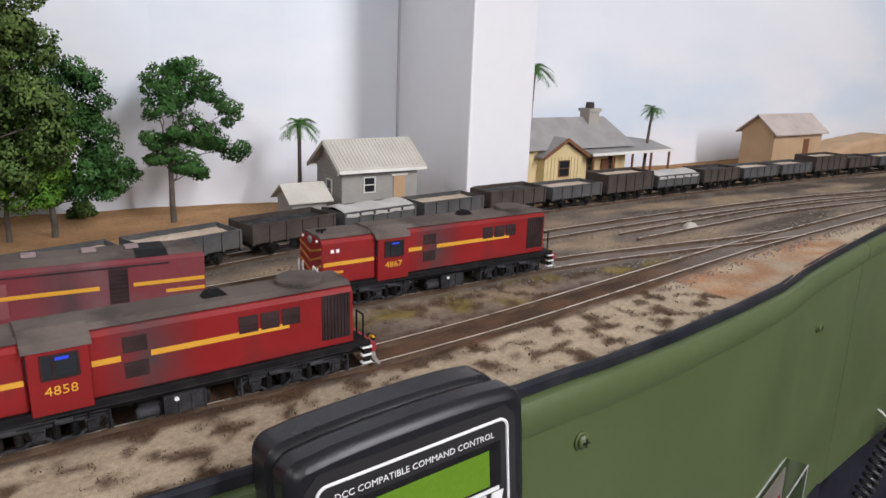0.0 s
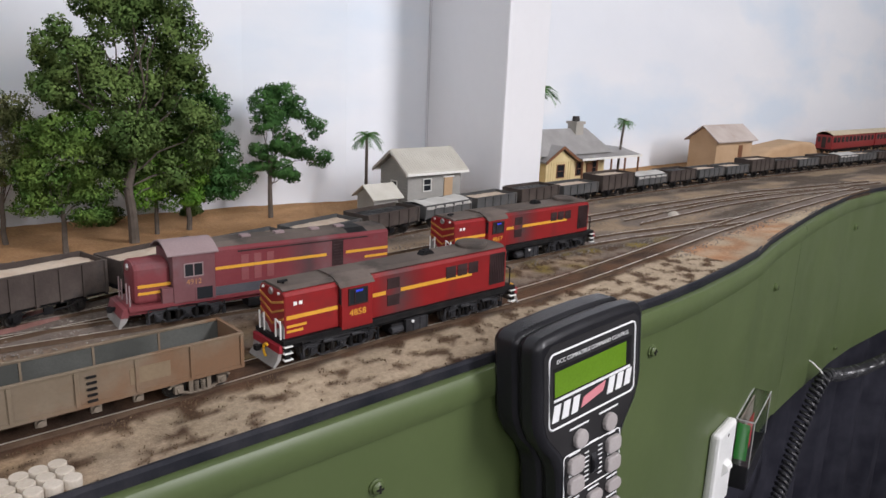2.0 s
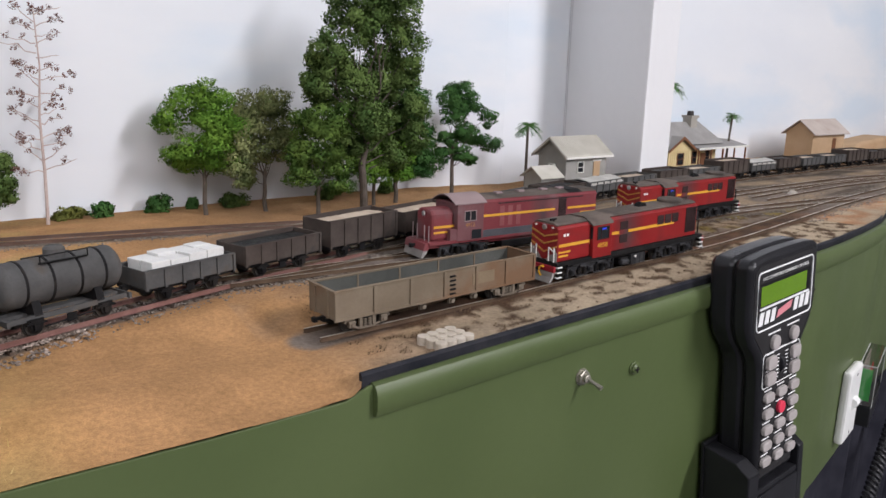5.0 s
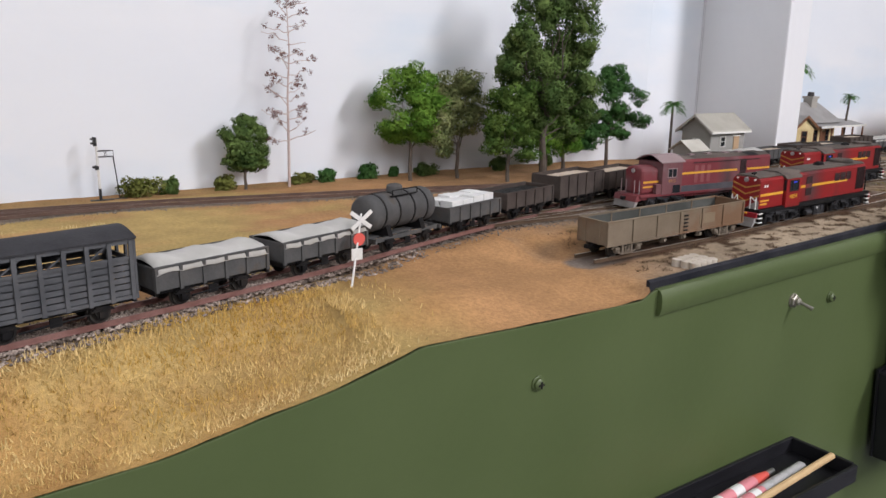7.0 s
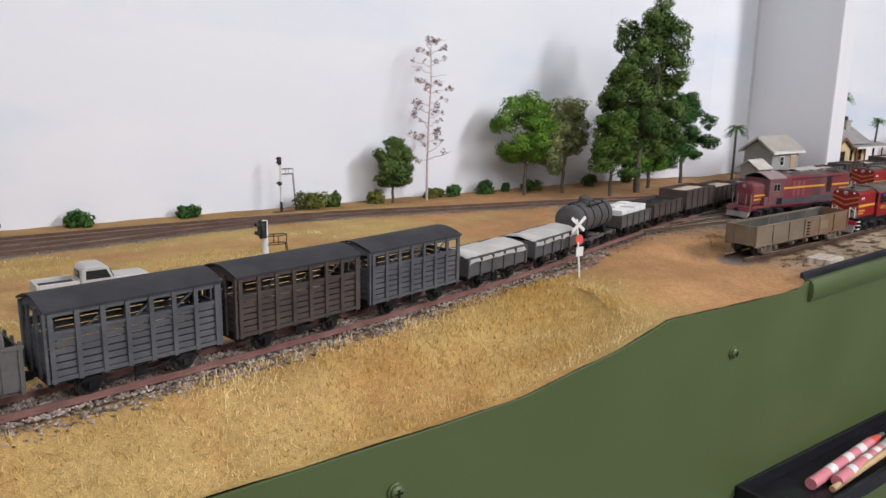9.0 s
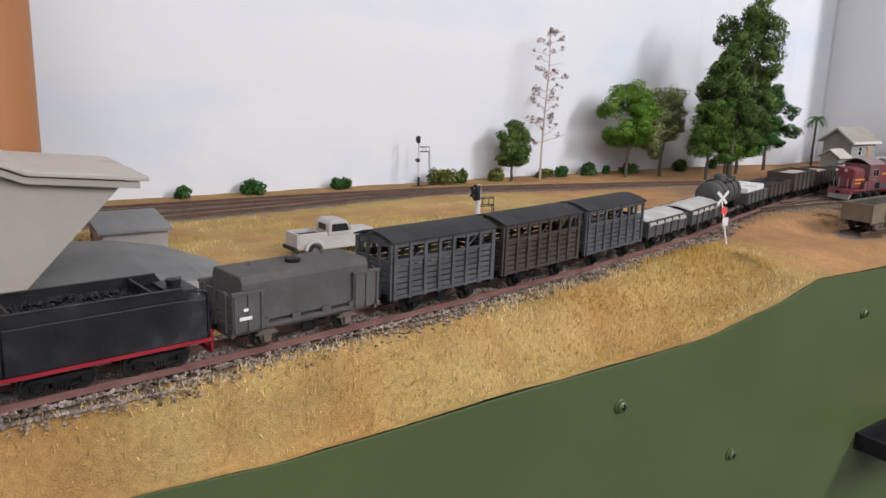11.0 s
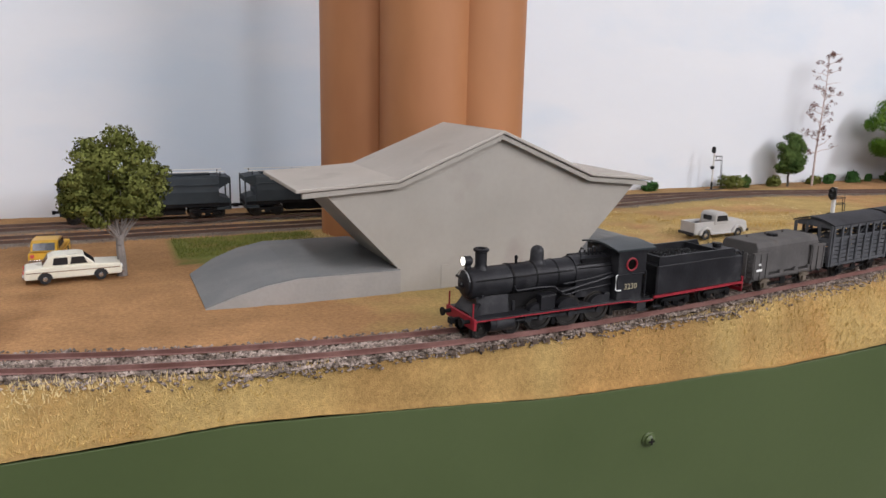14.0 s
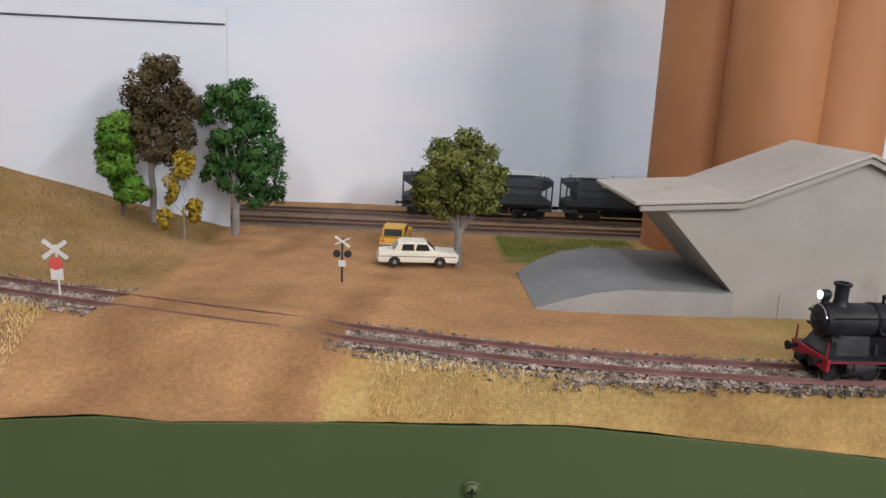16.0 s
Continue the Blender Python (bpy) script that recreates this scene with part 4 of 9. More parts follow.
    # beside the road
    ball = [(-2, 0, 84, 17, 16, 10), (-17, 0, 74, 16, 15, 10), (13, 2, 74, 16, 15, 10), (-5, -10, 66, 18, 17, 11), (20, 0, 60, 15, 14, 9), (-25, 0, 56, 15, 14, 10), (3, -12, 52, 17, 15, 10), (-14, 8, 58, 16, 15, 10), (31, 0, 62, 9, 8, 5), (-21, -6, 44, 14, 13, 8), (15, 0, 45, 14, 13, 8), (-2, 6, 46, 14, 13, 8), (-28, 0, 40, 13, 12, 8), (-14, -8, 36, 14, 13, 8), (5, -6, 36, 14, 13, 8), (21, 0, 38, 13, 12, 8), (26, 4, 50, 12, 11, 8), (-31, 2, 50, 11, 10, 7)]
    ball = [(x * 0.8, y * 0.8, 94 - (94 - z) * 0.86, a * 0.84, b * 0.84, c * 0.9) for x, y, z, a, b, c in ball]
    tree("shade_tree", "round olive-green shade tree with a pale trunk", (-1146, -212), 92, ball, LEAF_OLIVE, 13000, 1.3, 9, 3.2, PALE_BARK, 0.3)
    # group at the end board
    gr = [(0, 0, 110, 17, 15, 10), (-14, 0, 96, 14, 13, 10), (16, 2, 92, 15, 13, 12), (22, 0, 66, 16, 14, 13), (-6, 0, 72, 14, 12, 10), (24, 0, 44, 16, 14, 13), (0, 4, 46, 14, 13, 10), (-18, 0, 50, 8, 8, 7), (8, 0, 80, 12, 11, 9), (10, 0, 56, 12, 11, 9), (4, 2, 100, 12, 11, 8), (-12, 0, 60, 9, 8, 7), (12, 0, 32, 12, 10, 8)]
    tree("broadleaf_tree", "deep green tree with a pale mottled trunk", (-1316, -138), 118, gr, LEAF_DEEP, 16000, 1.4, 10, 3.2, PALE_BARK, 0.4)
    br = [(10, 0, 116, 11.7, 12, 9.2), (-5, 0, 104, 13.5, 13, 13.8), (-10, 0, 84, 11.7, 12, 16.1), (10, 0, 88, 12.6, 12, 11.5), (23, 0, 92, 12.6, 12, 12.6), (0, 0, 60, 15.3, 15, 11.5), (21, 0, 66, 11.7, 12, 11.5), (-8, 0, 76, 11, 10, 9), (16, 0, 78, 10, 9, 8), (14, 0, 104, 10, 9, 8), (-14, 0, 70, 9, 8, 8), (8, 0, 52, 12, 10, 8)]
    tree("dry_gum_tree", "brown dry gum tree with sparse foliage", (-1374, -152), 122, br, LEAF_BROWN, 14000, 1.2, 11, 2.8, PALE_BARK, 0.4)
    lo = [(0, 0, 62, 14, 13, 12), (-6, 0, 40, 15, 13, 13), (6, 0, 22, 14, 12, 10)]
    tree("bushy_tree", "bright green bushy sapling", (-1394, -160), 74, lo, LEAF_BRIGHT, 8000, 1.4, 12, 1.6)
    wa = [(0, 0, 54, 8, 7, 9), (-10, 0, 38, 6, 6, 9), (6, 0, 26, 7, 6, 9), (-14, 0, 16, 6, 5, 6), (4, 0, 58, 6, 6, 5)]
    tree("wattle_tree", "slender wattle with yellow flower clumps", (-1344, -178), 66, wa, LEAF_WATTLE, 1500, 1.5, 13, 0.9, PALE_BARK, 0.3)
    # bushes
    for i, (x, y, w, h, m) in enumerate(((-541, 14, 20, 13, LEAF_DEEP), (-635, 14, 22, 15, LEAF_DEEP), (-416, 6, 42, 17, LEAF_OLIVE), (-394, 6, 15, 15, LEAF_DARK), (-343, 6, 22, 14, LEAF_OLIVE), (-264, 10, 26, 11, LEAF_OLIVE), (-240, 10, 24, 13, LEAF_DEEP), (-190, 10, 30, 16, LEAF_DEEP), (-158, 8, 11, 11, LEAF_DEEP), (-116, 4, 28, 13, LEAF_DARK), (-20, 0, 30, 16, LEAF_DARK), (55, 2, 24, 13, LEAF_DARK), (-700, 12, 18, 11, LEAF_DEEP))):
        rng = R(50 + i)
        z = ground_z(x, y)
        top = thing("low_bush", "low rounded green bush at the foot of the wall", "bush", "bushes along the wall", "", pose(x * MM, y * MM, z * MM))
        cl = [(rng.uniform(-0.3, 0.3) * w, rng.uniform(-0.15, 0.1) * w, h * rng.uniform(0.25, 0.55), w * 0.27, w * 0.22, h * 0.42) for _ in range(6)]
        me = leaf_cloud(cl, 2200, 1.15, rng)
        me.materials.append(m)
        ob = new("leaves", me)
        ob.parent = top


def palm(label, at, height, r, seed, lean=0.0, crown=15.0):
    rng = np.random.default_rng(seed)
    x, y = at
    top = thing("palm_tree", label, "palm", "palms", "", pose(x * MM, y * MM, (ground_z(x, y) - 1) * MM))
    bm = B()
    pts = [(lean * f * f, 0, height * f) for f in np.linspace(0, 1, 9)]
    for k in range(8):
        rod(bm, pts[k], pts[k + 1], r * (1.15 - 0.3 * k / 8), 9, r * (1.05 - 0.3 * k / 8))
    part("trunk", bm, BARK, top)
    verts, faces = [], []
    for i in range(34):
        a = rng.uniform(0, 6.28)
        lift = rng.uniform(-0.5, 1.3)
        L = crown * rng.uniform(0.8, 1.1)
        spine = []
        for f in np.linspace(0, 1, 6):
            d = L * f
            spine.append(np.array((lean + d * math.cos(a) * math.cos(lift * 0.7), d * math.sin(a) * math.cos(lift * 0.7), height + d * math.sin(lift * 0.7) - 0.55 * L * f * f)))
        side = np.array((-math.sin(a), math.cos(a), 0))
        for p, q in zip(spine, spine[1:]):
            for s in (-1, 1):
                for m in (0, 0.5):
                    b = p + (q - p) * m
                    tip = b + side * s * crown * 0.2 + (q - p) * 0.9 + np.array((0, 0, -crown * 0.07))
                    k = len(verts)
                    verts += [tuple(v * MM) for v in (b, b + (q - p) * 0.35, tip)]
                    faces.append((k, k + 1, k + 2))
    me = bpy.data.meshes.new("fronds")
    me.from_pydata(verts, [], faces)
    me.materials.append(LEAF_DEEP)
    ob = new("fronds", me)
    ob.parent = top


def dead_tree():
    rng = np.random.default_rng(5)
    x, y = -283, -4
    top = thing("bare_tree", "tall slender bare tree with russet seed heads", "tree", "", "", pose(x * MM, y * MM, 0))
    bm = B()
    limb(bm, (0, 0, -1), (3, 0, 172), 1.5, 0.4, rng, 7, 0.04)
    clumps = []
    for i in range(30):
        h = 40 + 128 * (i + rng.random()) / 30
        side = 1 if i % 2 else -1
        L = rng.uniform(16, 34) * (1.0 - 0.35 * max(0, (h - 110) / 60))
        p = (3 * h / 172, 0, h)
        q = (p[0] + side * L * rng.uniform(0.55, 1.0), L * 0.4 * rng.normal(), h + L * rng.uniform(0.1, 0.65))
        limb(bm, p, q, 0.5, 0.22, rng, 5, 0.25)
        for f in (0.6, 0.85, 1.0):
            if rng.random() < 0.72:
                m = [p[0] + (q[0] - p[0]) * f, p[1] + (q[1] - p[1]) * f, p[2] + (q[2] - p[2]) * f]
                r = rng.uniform(2.0, 3.8)
                clumps.append((m[0] + rng.normal() * 2.2, m[1] + rng.normal() * 2.2, m[2] + rng.normal() * 1.8 + 1, r, r, r * 0.8))
    clumps += [(rng.normal() * 4 + 3, rng.normal() * 3, 168 + rng.normal() * 4, 3, 3, 2.4) for _ in range(5)]
    part("trunk", bm, PINK_BARK, top)
    me = leaf_cloud(clumps, 2500, 0.75, rng)
    me.materials.append(LEAF_DEAD)
    ob = new("seed_foliage", me)
    ob.parent = top


plant_all()
palm("small palm with a slim dark trunk beside the cottage", (211, -60), 77, 1.7, 1, 0, 17)
palm("small palm with a slightly leaning trunk", (632, -59), 83, 1.7, 2, 6, 15)
palm("tall palm with a dark trunk beside the pillar", (423, -95), 124, 2.0, 3, 3, 19)
dead_tree()


def soot(m, x0, wide=13.0):
    """Adds a smear of exhaust soot across a vehicle's side."""
    N, L = m.node_tree.nodes, m.node_tree.links
    bs = N["Principled BSDF"]
    src = bs.inputs["Base Color"].links[0].from_socket
    tc, sep, n = N.new("ShaderNodeTexCoord"), N.new("ShaderNodeSeparateXYZ"), N.new("ShaderNodeTexNoise")
    n.inputs["Scale"].default_value, n.inputs["Detail"].default_value = 70.0, 5.0
    L.new(tc.outputs["Object"], sep.inputs[0])
    L.new(tc.outputs["Object"], n.inputs["Vector"])
    off, size, r, k = N.new("ShaderNodeMath"), N.new("ShaderNodeMath"), N.new("ShaderNodeMapRange"), N.new("ShaderNodeMath")
    off.operation, size.operation, k.operation = "SUBTRACT", "ABSOLUTE", "MULTIPLY"
    L.new(sep.outputs[0], off.inputs[0])
    off.inputs[1].default_value = x0 * 0.001
    L.new(off.outputs[0], size.inputs[0])
    L.new(size.outputs[0], r.inputs[0])
    r.inputs[1].default_value, r.inputs[2].default_value, r.inputs[3].default_value, r.inputs[4].default_value = 0.002, wide * 0.001, 1.35, 0.0
    L.new(r.outputs[0], k.inputs[0])
    L.new(n.outputs[0], k.inputs[1])
    mix = N.new("ShaderNodeMix")
    mix.data_type = "RGBA"
    L.new(k.outputs[0], mix.inputs[0])
    L.new(src, mix.inputs[6])
    mix.inputs[7].default_value = (0.05, 0.044, 0.045, 1)
    L.new(mix.outputs[2], bs.inputs["Base Color"])
    return m


# ---- rolling stock: built round the middle of each vehicle, front to -x, z from the rail top ----
ENGINE_BLACK = surf("sooty_black_paint", (0.010, 0.010, 0.012), (0.022, 0.022, 0.025), 60.0, 0.45, 0.15, 0.0, 700.0, 0.25, (0.055, 0.054, 0.056), 55.0, 0.55, spec=0.25)
FRAME_BLACK = surf("oily_black_frame", (0.007, 0.007, 0.008), (0.016, 0.015, 0.015), 90.0, 0.6, 0.2, 0.0, 700.0, 0.2, (0.035, 0.03, 0.026), 80.0, 0.6, spec=0.1)
WHEEL_STEEL = surf("dark_wheel_steel", (0.03, 0.028, 0.027), (0.06, 0.055, 0.05), 90.0, 0.45, 0.1, 0.5, spec=0.1)
LINING_RED = surf("red_lining_paint", (0.24, 0.012, 0.022), (0.31, 0.016, 0.028), 80.0, 0.5)
CAB_ROOF = surf("grey_black_cab_roof", (0.035, 0.042, 0.045), (0.055, 0.062, 0.066), 60.0, 0.4, 0.1, 0.0, 600.0, 0.2, spec=0.18)
COAL = surf("coal", (0.012, 0.012, 0.013), (0.03, 0.03, 0.03), 500.0, 0.45, 0.6, per_island=0.4, spec=0.1)
PLOUGH_GREY = surf("dusty_pale_grey_paint", (0.22, 0.21, 0.20), (0.31, 0.295, 0.28), 60.0, 0.7)
STEEL = plain("bright_steel", (0.55, 0.55, 0.55), 0.3, 0.9)
WHITE_PAINT = plain("white_paint", (0.75, 0.75, 0.72), 0.5)
YELLOW_PAINT = plain("yellow_paint", (0.72, 0.40, 0.02), 0.5)
CREAM_PAINT = plain("cream_digits", (0.40, 0.35, 0.23), 0.6)
LAMP_GLOW = plain("lit_lamp_lens", (1.0, 0.97, 0.9), 0.2, emit=3.0)
WAGON_GREY = surf("weathered_wagon_grey", (0.065, 0.065, 0.065), (0.10, 0.099, 0.097), 60.0, 0.8, 0.2, 0.0, 700.0, 0.2, (0.085, 0.068, 0.054), 60.0, 0.56, spec=0.1)
GIN_GREY = surf("dull_mauve_grey", (0.085, 0.08, 0.077), (0.12, 0.113, 0.108), 60.0, 0.8, 0.2, 0.0, 600.0, 0.2, (0.095, 0.08, 0.068), 60.0, 0.58, spec=0.1)
WAGON_BLUE = surf("weathered_blue_grey", (0.07, 0.073, 0.079), (0.108, 0.11, 0.115), 60.0, 0.8, 0.2, 0.0, 700.0, 0.2, (0.075, 0.068, 0.06), 70.0, 0.6, spec=0.1)
WAGON_BROWN = surf("weathered_brown_black", (0.055, 0.044, 0.039), (0.085, 0.069, 0.06), 60.0, 0.8, 0.2, 0.0, 700.0, 0.2, (0.035, 0.035, 0.035), 60.0, 0.56, spec=0.1)
WAGON_ROOF = surf("sooty_wagon_roof", (0.03, 0.03, 0.033), (0.05, 0.05, 0.054), 60.0, 0.7, 0.2, spec=0.1)
TARP = surf("pale_tarpaulin", (0.40, 0.39, 0.36), (0.50, 0.49, 0.46), 50.0, 0.8, 0.3, 0.0, 400.0, 0.1)
CRATE_WHITE = surf("white_load_blocks", (0.62, 0.62, 0.60), (0.72, 0.72, 0.70), 50.0, 0.7, 0.2)
LOAD_TAN = surf("tan_load", (0.42, 0.33, 0.25), (0.50, 0.42, 0.33), 80.0, 0.9, 0.3)
DIESEL_RED = soot(surf("indian_red_paint", (0.19, 0.012, 0.013), (0.245, 0.015, 0.016), 30.0, 0.42, 0.06, 0.0, 500.0, 0.1, (0.105, 0.02, 0.019), 30.0, 0.56, spec=0.28), -8.0, 17.0)
FADED_RED = soot(surf("faded_dusty_red_paint", (0.155, 0.03, 0.036), (0.19, 0.05, 0.055), 28.0, 0.65, 0.08, 0.0, 500.0, 0.15, (0.14, 0.085, 0.088), 24.0, 0.52, spec=0.18), 22.0)
DIESEL_ROOF = surf("sooty_grey_roof", (0.085, 0.07, 0.06), (0.135, 0.11, 0.095), 30.0, 0.8, 0.1, 0.0, 500.0, 0.15, (0.035, 0.032, 0.03), 40.0, 0.52, spec=0.1)
FADED_ROOF = surf("dusty_mauve_roof", (0.23, 0.17, 0.17), (0.28, 0.21, 0.21), 30.0, 0.8, 0.1)
STRIPE = surf("golden_yellow_stripe", (0.62, 0.31, 0.03), (0.68, 0.36, 0.04), 50.0, 0.5)
GRILLE = surf("dirty_grille", (0.03, 0.018, 0.018), (0.05, 0.03, 0.03), 90.0, 0.6, 0.2, spec=0.1)
BOGIE_GREY = surf("dusty_black_bogie", (0.016, 0.016, 0.018), (0.04, 0.04, 0.043), 120.0, 0.6, 0.2, 0.0, 700.0, 0.2, (0.075, 0.07, 0.066), 170.0, 0.62, spec=0.2)
HOP_SIDE = surf("rust_stained_khaki_paint", (0.155, 0.122, 0.086), (0.20, 0.162, 0.118), 30.0, 0.75, 0.12, 0.0, 500.0, 0.15, (0.165, 0.098, 0.058), 22.0, 0.46, spec=0.1)
HOP_INSIDE = surf("dull_grey_green_inside", (0.06, 0.062, 0.056), (0.095, 0.097, 0.088), 40.0, 0.8, 0.1, spec=0.1)
TAN_BOGIE = surf("dusty_tan_bogie", (0.13, 0.105, 0.08), (0.19, 0.16, 0.125), 120.0, 0.85, 0.2, spec=0.1)
HOPPER_DARK = surf("dark_blue_grey_paint", (0.028, 0.035, 0.04), (0.042, 0.05, 0.055), 40.0, 0.5, 0.08, spec=0.18)
CARRIAGE_RED = surf("carriage_red_paint", (0.20, 0.02, 0.022), (0.24, 0.028, 0.028), 40.0, 0.45)
CARRIAGE_ROOF = surf("cream_carriage_roof", (0.50, 0.42, 0.28), (0.58, 0.50, 0.36), 40.0, 0.6)
BLUE_GLOW = plain("blue_cab_blind", (0.03, 0.06, 0.7), 0.3)
FIGURE_TEAL = plain("teal_cab_interior", (0.06, 0.18, 0.20), 0.5)
NAVY_GREY = surf("dusty_blue_grey_sill", (0.06, 0.062, 0.072), (0.10, 0.098, 0.105), 40.0, 0.7, spec=0.15)
FADED_PANEL = surf("pale_dusty_red_paint", (0.20, 0.062, 0.066), (0.235, 0.082, 0.085), 60.0, 0.7, spec=0.15)
DUSTY_CAB = surf("grey_dusted_red_paint", (0.135, 0.055, 0.06), (0.17, 0.08, 0.084), 34.0, 0.75, 0.06, 0.0, 500.0, 0.15, (0.17, 0.13, 0.13), 30.0, 0.55, spec=0.12)
NOSE_GOLD = surf("dusty_gold_stripe", (0.34, 0.15, 0.04), (0.48, 0.24, 0.06), 60.0, 0.6, spec=0.2)
DUSTY_GOLD = plain("dusty_gold_digits", (0.36, 0.17, 0.07), 0.7)


def mk(name, material, parent, shape, label="", bevel=0.0, smooth=False):
    bm = B()
    shape(bm)
    return part(name, bm, material, parent, label, bevel, smooth)


def digits(text, material, parent, at, size, facing="near", name="lettering"):
    """Raised characters on the near (-y) side, or on a face set by a matrix."""
    cu = bpy.data.curves.new(name, "FONT")
    cu.body, cu.size, cu.extrude, cu.align_x, cu.align_y = text, size * MM, 0.0001, "CENTER", "CENTER"
    cu.resolution_u = 2
    ob = new(name, cu)
    m = at if isinstance(at, Matrix) else pose(at[0] * MM, at[1] * MM, at[2] * MM, 90, 0, 0)
    dg = bpy.context.evaluated_depsgraph_get()
    me = bpy.data.meshes.new_from_object(ob.evaluated_get(dg))
    bpy.data.objects.remove(ob)
    me.transform(m)
    me.materials.clear()
    me.materials.append(material)
    out = new(name, me)
    out.parent = parent
    return out


def wheel(parent, x, side, r, material=WHEEL_STEEL, spokes=0, gauge=8.3):
    y = side * gauge

    def disc(bm):
        prof = [(r * 0.2, -0.9), (r + 0.7, -0.9), (r + 0.7, -0.3), (r, -0.2), (r, 1.2), (r * 0.8, 1.2), (r * 0.78, 0.5), (r * 0.3, 0.5), (r * 0.28, 1.4)]
        lathe(bm, [(a, b * side) for a, b in prof], (x, y, r), "y", 22)
    return mk("wheel", material, parent, disc)


def axle_pair(parent, x, r, spokes=0, material=WHEEL_STEEL):
    for s in (-1, 1):
        wheel(parent, x, s, r, material, spokes)
    mk("axle", FRAME_BLACK, parent, lambda bm: rod(bm, (x, -8, r), (x, 8, r), 1.0, 8))


def bogie(parent, x, wheels, r, material, wide=12.2, name="bogie"):
    """A bogie with side frames, axle boxes and springs."""
    span = max(wheels) - min(wheels)
    top = mk(name, material, parent, lambda bm: box(bm, x - span / 2 - 1, x + span / 2 + 1, -7, 7, r + 0.2, r + 2.0))

    def frame_side(bm, s):
        y0, y1 = s * (wide - 1.2), s * wide
        a, b = x + min(wheels) - 3.4, x + max(wheels) + 3.4
        prism(bm, [(a, r + 1.8), (a + 1.5, r + 2.9), (b - 1.5, r + 2.9), (b, r + 1.8), (b - 0.5, r + 0.8), (a + 0.5, r + 0.8)], "y", y0, y1)
        ws = sorted(wheels)
        for w in ws:
            box(bm, x + w - 1.7, x + w + 1.7, y0 - s * 0.3, y1 + s * 0.9, r - 1.3, r + 1.6)
            rod(bm, (x + w, y1, r), (x + w, y1 + s * 1.5, r), 0.9, 8)
        for p, q in zip(ws, ws[1:]):
            m = x + (p + q) / 2
            prism(bm, [(m - 2.8, r + 1.0), (m + 2.8, r + 1.0), (m + 1.8, r - 1.9), (m - 1.8, r - 1.9)], "y", y0, y1 + s * 0.5)
            for d in (-1.0, 0.0, 1.0):
                rod(bm, (m + d, y1 + s * 0.6, r - 1.6), (m + d, y1 + s * 0.6, r + 0.6), 0.42, 6)
            rod(bm, (x + p + 1.5, y1, r - 1.0), (m - 1.6, y1, r - 1.7), 0.4, 5)
            rod(bm, (x + q - 1.5, y1, r - 1.0), (m + 1.6, y1, r - 1.7), 0.4, 5)
    for s in (-1, 1):
        mk("side_frame", material, top, lambda bm, s=s: frame_side(bm, s))
    for w in wheels:
        for s in (-1, 1):
            wheel(top, x + w, s, r)
    return top


